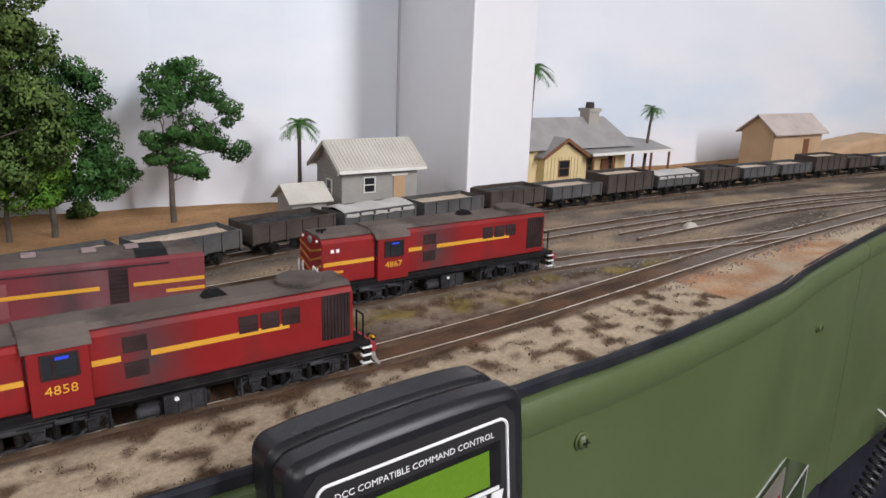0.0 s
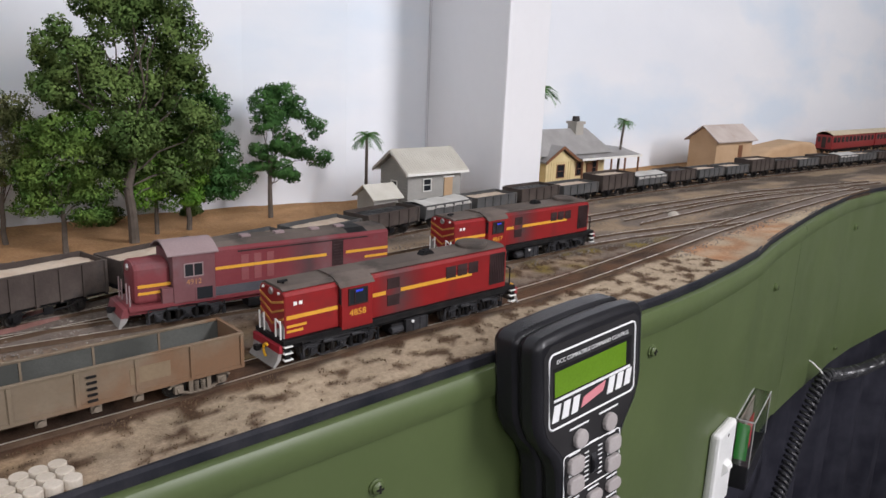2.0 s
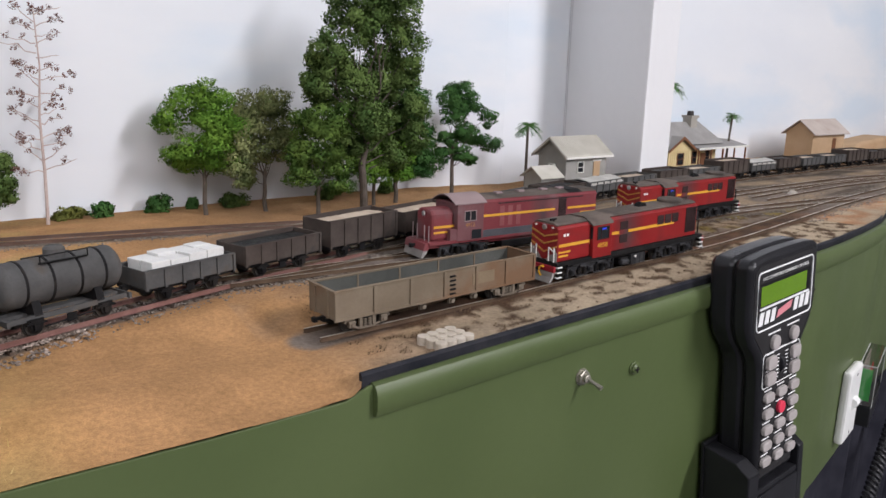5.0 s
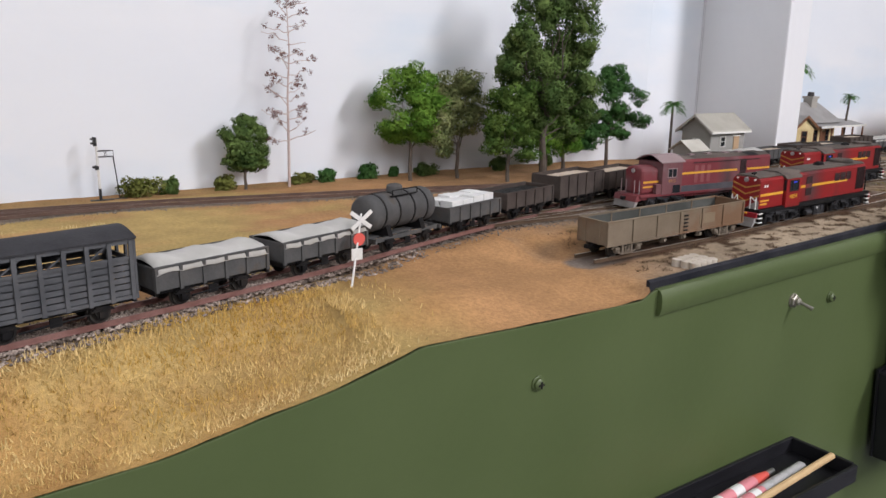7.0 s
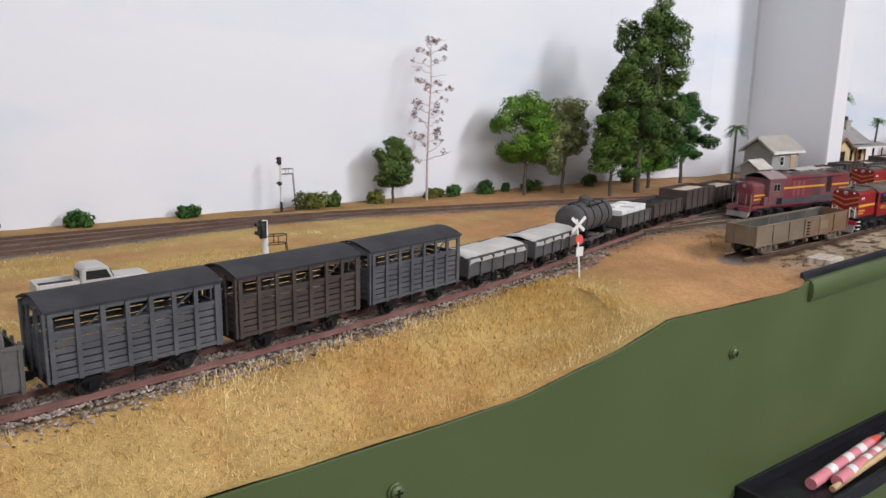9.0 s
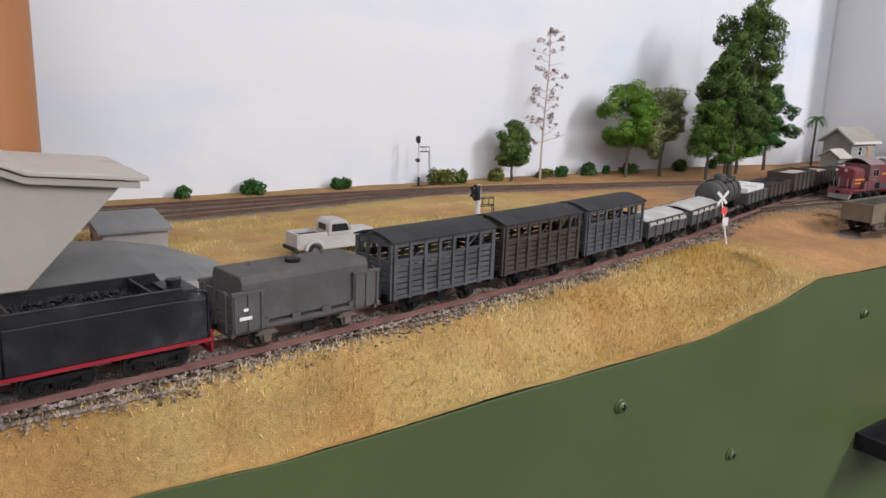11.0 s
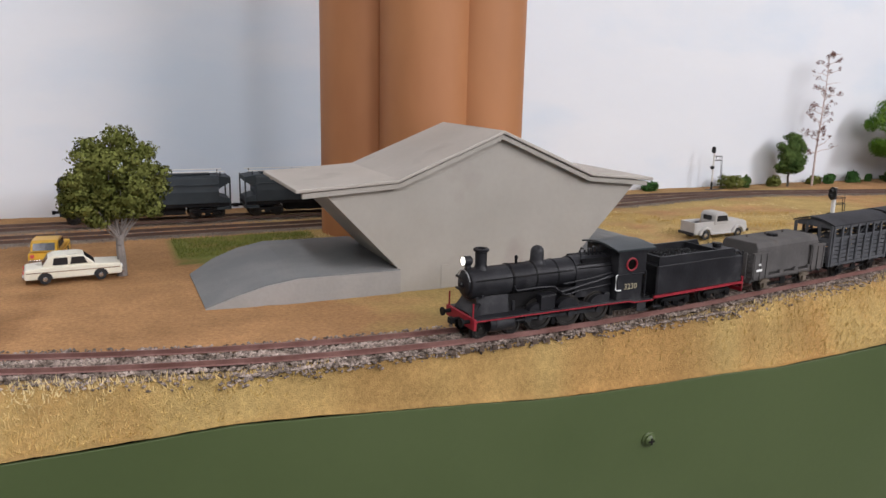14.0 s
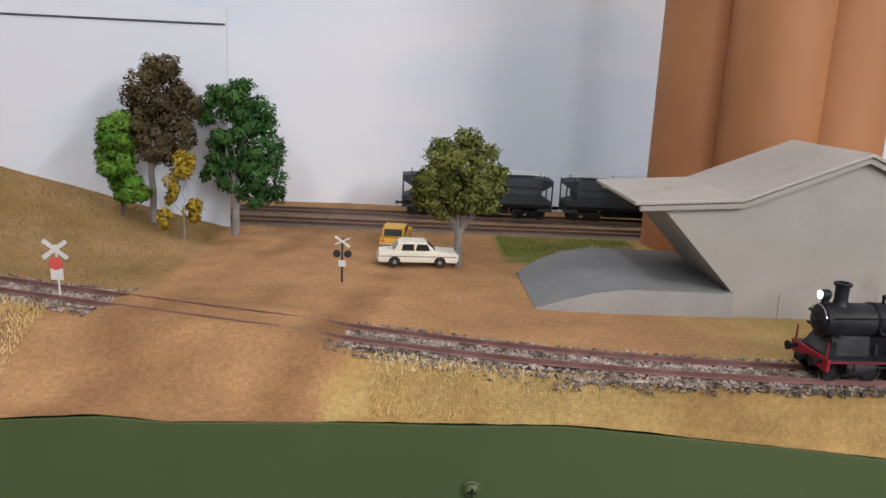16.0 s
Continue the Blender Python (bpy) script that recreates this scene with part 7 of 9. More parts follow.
def diesel_old(m):
    top = thing("diesel_locomotive", "faded dusty red diesel locomotive with a mauve cab roof", "locomotive", "", "", m)
    mk("underframe", FADED_RED, top, lambda bm: (box(bm, -84, 84, -14.6, 14.6, 10.6, 13.0), box(bm, -84, 84, -12, 12, 8.0, 10.6)), bevel=0.2)
    nose = mk("short_hood", FADED_RED, top, lambda bm: prism(bm, [(-10.5, 13), (10.5, 13), (10.5, 33), (8, 36), (3, 37.2), (-3, 37.2), (-8, 36), (-10.5, 33)], "x", -80, -60), bevel=2.2)
    cab = mk("cab", DUSTY_CAB, top, lambda bm: prism(bm, [(-15, 12), (15, 12), (15, 40.5), (-15, 40.5)], "x", -60, -36), bevel=0.4)
    hood = mk("long_hood", FADED_RED, top, lambda bm: prism(bm, [(-13.8, 17), (13.8, 17), (13.8, 40), (12.2, 42), (7, 43.4), (-7, 43.4), (-12.2, 42), (-13.8, 40)], "x", -36, 82), bevel=0.5)

    def roof(bm):
        arc = [(-15.8 + 31.6 * k / 14, 40.0 + 5.8 * math.sin(math.pi * k / 14)) for k in range(15)]
        prism(bm, [(y, z + 0.8) for y, z in arc] + arc[::-1], "x", -63, -34)
    mk("cab_roof", FADED_ROOF, cab, roof, "dusty mauve arched roof", smooth=True)
    mk("roof_deck", DIESEL_ROOF, hood, lambda bm: prism(bm, [(12.6, 41.9), (7, 43.8), (-7, 43.8), (-12.6, 41.9), (-7, 43.0), (7, 43.0)], "x", -34, 81.6), "grey dusty roof deck")
    for x in (-12, 10, 34, 52):
        mk("roof_vent", FADED_ROOF, hood, lambda bm, x=x: box(bm, x - 3, x + 3, -2.6, 2.6, 43.6, 45.2), bevel=0.4)
    mk("roof_patch", FRAME_BLACK, hood, lambda bm: prism(bm, [(12.9, 41.9), (7, 44.0), (-7, 44.0), (-12.9, 41.9), (-7, 43.2), (7, 43.2)], "x", 52, 66), "sooty roof patch")
    for s in (-1, 1):
        y = s * 13.8
        stripe_box(hood, -35.6, 36, y, 28.6, 30.4, s)
        stripe_box(hood, 50, 81.5, y, 28.6, 30.4, s)
        stripe_box(hood, 64, 81.5, y, 24.0, 25.6, s)
        stripe_box(nose, -78, -60, s * 10.5, 22.5, 24.3, s)
        stripe_box(nose, -78, -66, s * 10.5, 18.5, 20.0, s)
        mk("sill", NAVY_GREY, hood, lambda bm, s=s: box(bm, -36, 82, s * 13.6, s * 14.2, 13, 18.5), "dusty blue-grey sill")
        mk("battery_box", DUSTY_CAB, top, lambda bm, s=s: (box(bm, -66, -52, s * 10.6, s * 14.4, 13, 21.5), box(bm, -48, -42, s * 14.9, s * 15.2, 12, 20)), bevel=0.4)
        mk("cab_doorway", DARK_GLASS, cab, lambda bm, s=s: box(bm, -47, -38, s * 14.8, s * 15.25, 13, 20), "dark doorway")
        win = mk("cab_window", DARK_GLASS, cab, lambda bm, s=s: box(bm, -53.5, -43.5, s * 14.9, s * 15.2, 27.5, 34.5), "cab side window")
        mk("window_frame", FADED_ROOF, win, lambda bm, s=s: [box(bm, *b, s * 15.1, s * 15.5, *z) for b, z in (((-54, -43), (34.5, 35.1)), ((-54, -43), (26.9, 27.5)), ((-54, -53.4), (27.5, 34.5)), ((-43.6, -43), (27.5, 34.5)), ((-48.8, -48.2), (27.5, 34.5)))])
        for k in range(3):
            mk("faded_panel", FADED_PANEL, hood, lambda bm, k=k, y=y, s=s: box(bm, -20 + k * 8, -15.5 + k * 8, y, y + s * 0.22, 20.5, 36), "pale faded filter panel")
        mk("louvre", GRILLE, hood, lambda bm, y=y, s=s: (box(bm, 40, 48, y, y + s * 0.3, 21.5, 39), [box(bm, 40.5, 47.5, y + s * 0.3, y + s * 0.7, z, z + 0.6) for z in range(23, 38, 2)]), "dark louvre panel")
        mk("grille_strip", GRILLE, hood, lambda bm, y=y, s=s: box(bm, -22, 66, y, y + s * 0.22, 38.0, 38.9), "dark gutter line")
        mk("end_rail", FADED_ROOF, top, lambda bm, s=s: (rod(bm, (-82.5, s * 11, 13), (-82.5, s * 11, 25), 0.45, 6), rod(bm, (-82.5, s * 5, 13), (-82.5, s * 5, 25), 0.45, 6)))
        mk("fuel_tank", FRAME_BLACK, top, lambda bm, s=s: box(bm, -16, 16, s * 3, s * 13, 2.4, 8.2), bevel=1.0)
    mk("headlamp", STEEL, nose, lambda bm: lathe(bm, [(1.8, -81.0), (2.0, -80.4), (2.0, -79)], (0, 0, 33), "x", 14))
    mk("headstock", FADED_RED, top, lambda bm: prism(bm, [(-84, 12.6), (-87, 12.6), (-88.5, 7.4), (-84, 7.4)], "y", -13.6, 13.6), "dusty red headstock", 0.2)
    mk("headstock", FADED_RED, top, lambda bm: box(bm, 84, 86, -13.6, 13.6, 7, 12.6), "dusty red headstock", 0.2)
    mk("rail_guard", PLOUGH_GREY, top, lambda bm: prism(bm, [(-84, 7.3), (-88, 7.3), (-89.5, 1.8), (-88.4, 1.4), (-85, 5)], "y", -12.6, 12.6), "pale grey rail guard")
    for way in (-1, 1):
        coupler(top, way * 86, way)
        diesel_bogie(top, way * 52, (-16, 0, 16), 5.2, BOGIE_GREY, 12.4)
    digits("4912", DUSTY_GOLD, top, (-48.5, -15.3, 23.8), 4.4)
    return top


def arch_bogie(parent, x, half, r, material, wide):
    """A two-axle wagon bogie with bowed top and bottom bars round a spring nest."""
    top = mk("bogie", FRAME_BLACK, parent, lambda bm: box(bm, x - 3, x + 3, -wide + 1, wide - 1, r - 0.5, r + 3.0))
    for s in (-1, 1):
        y0, y1 = s * (wide - 1.4), s * wide
        bars = [(x - half - 4.2, r + 1.2), (x - half - 3, r + 2.8), (x - 4.4, r + 4.4), (x + 4.4, r + 4.4), (x + half + 3, r + 2.8), (x + half + 4.2, r + 1.2),
                (x + half + 2, r - 0.4), (x + 4.8, r - 3.6), (x - 4.8, r - 3.6), (x - half - 2, r - 0.4)]
        side = mk("side_frame", material, top, lambda bm, b=bars, y0=y0, y1=y1: [
            pipe(bm, [(p[0], (y0 + y1) / 2, p[1]) for p in b[:6]], 0.85, 6),
            pipe(bm, [(p[0], (y0 + y1) / 2, p[1]) for p in b[6:]], 0.85, 6),
            box(bm, x - 5.4, x - 3.4, y0, y1, r - 3.6, r + 4.4), box(bm, x + 3.4, x + 5.4, y0, y1, r - 3.6, r + 4.4)])
        for w in (-half, half):
            mk("axle_box", material, side, lambda bm, w=w, s=s, y0=y0, y1=y1: (box(bm, x + w - 2.1, x + w + 2.1, y0 + s * 0.2, y1 + s * 1.1, r - 1.8, r + 2.4), rod(bm, (x + w, y1 + s * 1.0, r), (x + w, y1 + s * 1.8, r), 1.2, 10)), bevel=0.2)
        for d in (-1.6, 1.6):
            mk("spring", material, side, lambda bm, d=d, y0=y0, y1=y1: [rod(bm, (x + d, (y0 + y1) / 2, r - 2.8 + k * 1.1), (x + d, (y0 + y1) / 2, r - 2.2 + k * 1.1), 1.2, 9) for k in range(5)], smooth=True)
        for w in (-half, half):
            wheel(top, x + w, s, r)
    return top


def bogie_open(m):
    top = thing("bogie_open_wagon", "khaki-grey empty bogie open wagon with rust stains", "wagon", "", "", m)
    h, w, z0, z1 = 76.0, 13.6, 11.4, 27.5
    mk("floor", HOP_INSIDE, top, lambda bm: box(bm, -h + 1, h - 1, -w + 0.9, w - 0.9, z0, z0 + 1.4))
    for s in (-1, 1):
        mk("side", HOP_SIDE, top, lambda bm, s=s: box(bm, -h, h, s * (w - 1.0), s * w, z0 - 1, z1), bevel=0.15)
        mk("inner_lining", HOP_INSIDE, top, lambda bm, s=s: box(bm, -h + 1, h - 1, s * (w - 1.5), s * (w - 1.05), z0 + 1.4, z1 - 0.3), "dull grey inside face")
        mk("top_rail", HOP_SIDE, top, lambda bm, s=s: box(bm, -h - 0.4, h + 0.4, s * (w - 1.4), s * (w + 0.6), z1, z1 + 1.2), bevel=0.3)
        mk("sole_rail", HOP_SIDE, top, lambda bm, s=s: box(bm, -h, h, s * (w - 0.6), s * (w + 0.4), z0 - 2.2, z0 - 0.2))
        for k in range(7):
            x = -h + 1 + (2 * h - 2) * k / 6
            mk("rib", HOP_SIDE, top, lambda bm, x=x, s=s: box(bm, x - 0.9, x + 0.9, s * w, s * (w + 0.9), z0 - 1, z1), bevel=0.2)
        for z in (11.5, 14.5, 17.5, 20.5, 23.5):
            mk("rung", FRAME_BLACK, top, lambda bm, z=z, s=s: box(bm, 4, 8, s * (w + 0.1), s * (w + 1.0), z, z + 1.0))
        mk("faded_panel", surf("faded_ochre_board", (0.17, 0.122, 0.075), (0.20, 0.148, 0.092), 60.0, 0.8), top, lambda bm, s=s: box(bm, 22, 40, s * w, s * (w + 0.25), 15, 23), "faded ochre marking board")
        mk("brake_gear", TAN_BOGIE, top, lambda bm, s=s: [(box(bm, x - 2.2, x + 2.2, s * 9, s * 11, 4, 8), rod(bm, (x, s * 11, 6), (x, s * 12.4, 6), 1.6, 8)) for x in (-14, 8, 26)])
    for way in (-1, 1):
        mk("end", HOP_SIDE, top, lambda bm, way=way: (box(bm, way * (h - 1), way * h, -w, w, z0 - 1, z1), box(bm, way * (h - 1.4), way * (h + 0.5), -w, w, z1, z1 + 1.2)), bevel=0.2)
        for y in (-7, 7):
            mk("end_rib", HOP_SIDE, top, lambda bm, y=y, way=way: box(bm, way * h, way * (h + 0.9), y - 0.9, y + 0.9, z0 - 1, z1))
        coupler(top, way * h, way, 8.5)
        arch_bogie(top, way * 54, 10.5, 5.2, TAN_BOGIE, 12.6)
    mk("centre_sill", FRAME_BLACK, top, lambda bm: box(bm, -h, h, -2, 2, 6.0, 9.4))
    for x in (-45, -15, 15, 45):
        mk("inner_seam", HOP_SIDE, top, lambda bm, x=x: box(bm, x - 0.5, x + 0.5, w - 2.0, w - 1.45, z0 + 1.4, z1))
    return top


def grain_hopper(m):
    top = thing("grain_hopper_wagon", "dark blue-grey bogie grain hopper wagon with a white roof handrail", "wagon", "grain hoppers", "", m)
    h, w = 68.0, 15.0
    prof = [(-w, 14), (w, 14), (w + 0.4, 24), (w - 1.4, 35.5), (w - 4, 37.5), (-w + 4, 37.5), (-w + 1.4, 35.5), (-w - 0.4, 24)]
    body = mk("body", HOPPER_DARK, top, lambda bm: prism(bm, prof, "x", -h + 10, h - 10), bevel=0.5)
    for way in (-1, 1):
        def end(bm, way=way):
            a, b = way * (h - 10), way * (h - 1)
            prism(bm, [(a, 26), (b, 31.5), (b, 36), (a, 37.4)], "y", -w + 1.4, w - 1.4)
        mk("end_slope", HOPPER_DARK, top, end)
        mk("end_frame", HOPPER_DARK, top, lambda bm, way=way: (box(bm, way * (h - 1.2), way * h, -w, -w + 1.2, 8, 36.5), box(bm, way * (h - 1.2), way * h, w - 1.2, w, 8, 36.5), box(bm, way * (h - 1.2), way * h, -w, w, 35, 36.5), box(bm, way * (h - 12), way * h, -w, w, 8, 10.5)))
        mk("end_sill", HOPPER_DARK, top, lambda bm, way=way: prism(bm, [(way * (h - 10), 13), (way * (h - 1), 13), (way * (h - 1), 17.5), (way * (h - 10), 20)], "y", -w + 1.4, w - 1.4))
        bogie(top, way * 48, (-10, 10), 4.8, FRAME_BLACK, 12.0)
        coupler(top, way * h, way)
    mk("roof_rail", WHITE_PAINT, top, lambda bm: (rod(bm, (-h + 4, -10, 41), (h - 4, -10, 41), 0.5, 6), rod(bm, (-h + 4, 10, 41), (h - 4, 10, 41), 0.5, 6)), "white roof handrail")
    for x in (-60, -20, 20, 60):
        for y in (-10, 10):
            mk("rail_post", HOPPER_DARK, top, lambda bm, x=x, y=y: rod(bm, (x, y, 36.5), (x, y, 41), 0.5, 6))
    mk("roof_hatch", HOPPER_DARK, body, lambda bm: box(bm, -52, 52, -6, 6, 37.4, 39.2), bevel=0.5)
    for s in (-1, 1):
        mk("waist_rail", HOPPER_DARK, body, lambda bm, s=s: box(bm, -h + 10, h - 10, s * (w - 0.4), s * (w + 0.6), 29.4, 30.6))
    mk("sill", FRAME_BLACK, top, lambda bm: (box(bm, -h, h, -14, 14, 11, 14), box(bm, -30, 30, -8, 8, 4, 11)))
    return top


def carriage(m):
    top = thing("passenger_carriage", "red passenger carriage with a cream roof", "carriage", "red carriages", "", m)
    h, w = 112.0, 15.6
    body = mk("body", CARRIAGE_RED, top, lambda bm: box(bm, -h, h, -w, w, 11, 38), bevel=0.6)

    def roof(bm):
        arc = [(-w - 0.8 + (2 * w + 1.6) * k / 14, 37.6 + 7.0 * math.sin(math.pi * k / 14) ** 0.8) for k in range(15)]
        prism(bm, [(y, z + 0.7) for y, z in arc] + arc[::-1], "x", -h - 1, h + 1)
    mk("roof", CARRIAGE_ROOF, top, roof, "cream arched roof", smooth=True)
    mk("gutter", BROWN_TRIM, top, lambda bm: (box(bm, -h, h, -w - 0.9, -w, 37, 38.4), box(bm, -h, h, w, w + 0.9, 37, 38.4)))
    for k in range(11):
        x = -h + 14 + (2 * h - 28) * k / 10
        mk("window", DARK_GLASS, body, lambda bm, x=x: box(bm, x - 6.4, x + 6.4, -w - 0.3, -w + 0.3, 24, 34))
    mk("end_door", DARK_GLASS, body, lambda bm: box(bm, -h - 0.3, -h, -4, 4, 13, 34))
    mk("end_window", DARK_GLASS, body, lambda bm: (box(bm, -h - 0.3, -h, -12, -7, 24, 34), box(bm, -h - 0.3, -h, 7, 12, 24, 34)))
    mk("underframe", FRAME_BLACK, top, lambda bm: (box(bm, -h, h, -13, 13, 8, 11), box(bm, -40, 40, -10, 10, 3.5, 8)))
    for way in (-1, 1):
        bogie(top, way * 80, (-12, 12), 5.0, FRAME_BLACK, 12.0)
        coupler(top, way * h, way)
    return top


# ---- the goods train on the main line ----
def on_main(s):
    return main_line.pose_at(s, RAIL)


s0 = main_line.near_x(-1000)
steam_locomotive(on_main(s0 + 56))
tender(on_main(s0 + 114 + 37))
s = s0 + 114 + 74 + 4
water_gin(on_main(s + 40))
s += 80
for paint, text in ((WAGON_BLUE, "weathered blue-grey slatted cattle wagon with an arched roof"), (WAGON_BROWN, "weathered brown slatted cattle wagon with an arched roof"), (WAGON_BLUE, "weathered blue-grey slatted cattle wagon with an arched roof")):
    cattle_wagon(on_main(s + 38), paint, text)
    s += 76
for paint, text, load, L, high in (
    (WAGON_GREY, "grey open wagon under a pale tarpaulin", "tarp", 62, 20),
    (WAGON_GREY, "grey open wagon under a pale tarpaulin", "tarp", 63, 20),
    ("tank", "", None, 64, 0),
    (WAGON_GREY, "dark grey open wagon carrying white blocks", "blocks", 60, 19),
    (WAGON_BROWN, "dark open wagon with a coal load", COAL, 62, 21),
    (WAGON_BROWN, "tall dark open wagon with a tan load", LOAD_TAN, 66, 27),
    (WAGON_BROWN, "tall dark open wagon with a tan load", LOAD_TAN, 66, 24),
    (WAGON_GREY, "grey open wagon with a tan load", LOAD_TAN, 62, 20),
    (WAGON_GREY, "grey open wagon with a tan load", LOAD_TAN, 63, 20),
    (WAGON_BROWN, "dark open wagon with a coal load", COAL, 64, 21),
    (WAGON_GREY, "grey open wagon under a pale tarpaulin", "tarp", 64, 20),
    (WAGON_GREY, "grey open wagon with a tan load", LOAD_TAN, 61, 20),
    (WAGON_BROWN, "dark open wagon with a coal load", COAL, 63, 22),
    (WAGON_GREY, "grey open wagon with a tan load", LOAD_TAN, 64, 20),
    (WAGON_BROWN, "tall dark open wagon with a tan load", LOAD_TAN, 65, 26),
    (WAGON_GREY, "grey open wagon under a pale tarpaulin", "tarp", 65, 20),
    (WAGON_BROWN, "dark open wagon with a coal load", COAL, 61, 22),
    (WAGON_GREY, "grey open wagon with a tan load", LOAD_TAN, 65, 20),
    (WAGON_GREY, "grey open wagon with a tan load", LOAD_TAN, 60, 20),
    (WAGON_BROWN, "tall dark open wagon with a tan load", LOAD_TAN, 67, 26),
    (WAGON_BROWN, "dark open wagon with a coal load", COAL, 65, 21),
    (WAGON_GREY, "grey open wagon with a tan load", LOAD_TAN, 66, 20),
    (WAGON_BROWN, "dark open wagon with a coal load", COAL, 60, 22),
    (WAGON_GREY, "grey open wagon under a pale tarpaulin", "tarp", 66, 20),
    (WAGON_GREY, "grey open wagon with a tan load", LOAD_TAN, 67, 20),
    (WAGON_BROWN, "dark open wagon with a coal load", COAL, 66, 21),
):
    if paint == "tank":
        tank_wagon(on_main(s + L / 2 + 4))
    else:
        open_wagon(on_main(s + L / 2 + 4), paint, text, load, L, high)
    s += L + 8

# ---- vehicles standing in the yard ----
def sized(m, x, y, z):
    return m @ Matrix.Diagonal((x, y, z, 1))


diesel_hood(sized(siding_a.pose_at(siding_a.near_x(24), RAIL, dip_a), 1.0, 0.96, 0.895), "4858")
diesel_hood(sized(siding_b.pose_at(siding_b.near_x(190), RAIL), 1.0, 0.96, 0.885), "4867")
diesel_old(sized(siding_b.pose_at(siding_b.near_x(-22), RAIL), 0.95, 0.94, 0.93))
bogie_open(sized(siding_a.pose_at(siding_a.near_x(-151), RAIL, dip_a), 0.95, 0.95, 0.86))
for x in (-971, -1121):
    grain_hopper(back_a.pose_at(back_a.near_x(x), RAIL))
for x in (1456, 1686):
    carriage(pose(x * MM, -40 * MM, 4.0 * MM, 0, 0, 0))

# ---- signals, crossings, road vehicles ----
SIGNAL_WHITE = surf("signal_white_paint", (0.62, 0.61, 0.58), (0.70, 0.69, 0.66), 120.0, 0.6)
SIGNAL_BLACK = surf("signal_black_paint", (0.012, 0.012, 0.013), (0.022, 0.022, 0.022), 120.0, 0.55)
SIGN_RED = plain("signal_red_paint", (0.62, 0.09, 0.07), 0.5)
TYRE = plain("tyre_rubber", (0.015, 0.015, 0.016), 0.8)
CHROME = plain("chrome", (0.6, 0.6, 0.6), 0.2, 0.9)


def light_head(parent, x, y, z, aspects, r=2.0, scale=1.0):
    """A signal head that faces -x, with hooded lenses."""
    h = aspects * 4.4 * scale

    def plate(bm):
        prof = [(y + 3.0 * scale * math.sin(a), z + (h / 2) * math.cos(a) if abs(math.cos(a)) > 0.5 else z + h / 2 * math.cos(a)) for a in np.linspace(0, 2 * math.pi, 20)[:-1]]
        prism(bm, prof, "x", x - 0.6, x)
        box(bm, x, x + 2.0 * scale, y - 1.6 * scale, y + 1.6 * scale, z - h / 2 + 0.6, z + h / 2 - 0.6)
    head = mk("signal_head", SIGNAL_BLACK, parent, plate)
    for k in range(aspects):
        zz = z + (k - (aspects - 1) / 2) * 3.8 * scale

        def hood(bm, zz=zz):
            pts = [(x - 0.6 - 2.2 * scale * f, y + 1.3 * scale * math.sin(a), zz + 1.3 * scale * math.cos(a)) for f in (0, 1) for a in np.linspace(-1.9, 1.9, 11)]
            v = [bm.verts.new(V(*p)) for p in pts]
            for i in range(10):
                bm.faces.new((v[i], v[i + 1], v[12 + i], v[11 + i]))
        hd = mk("hood", SIGNAL_BLACK, head, hood)
        so = hd.modifiers.new("thick", "SOLIDIFY")
        so.thickness = 0.0003
        mk("lens", DARK_GLASS, head, lambda bm, zz=zz: lathe(bm, [(1.0 * scale, x - 0.9), (1.0 * scale, x - 0.5)], (0, y, zz), "x", 12))


def ladder(parent, a, b, width=2.2, step=3.0):
    a, b = np.array(a, float), np.array(b, float)
    for s in (-1, 1):
        mk("ladder_rail", SIGNAL_BLACK, parent, lambda bm, s=s: rod(bm, a + (0, s * width / 2, 0), b + (0, s * width / 2, 0), 0.3, 5))
    n = int(np.linalg.norm(b - a) / step)
    for k in range(1, n):
        p = a + (b - a) * k / n
        mk("rung", SIGNAL_BLACK, parent, lambda bm, p=p: rod(bm, p + (0, -width / 2, 0), p + (0, width / 2, 0), 0.22, 5))


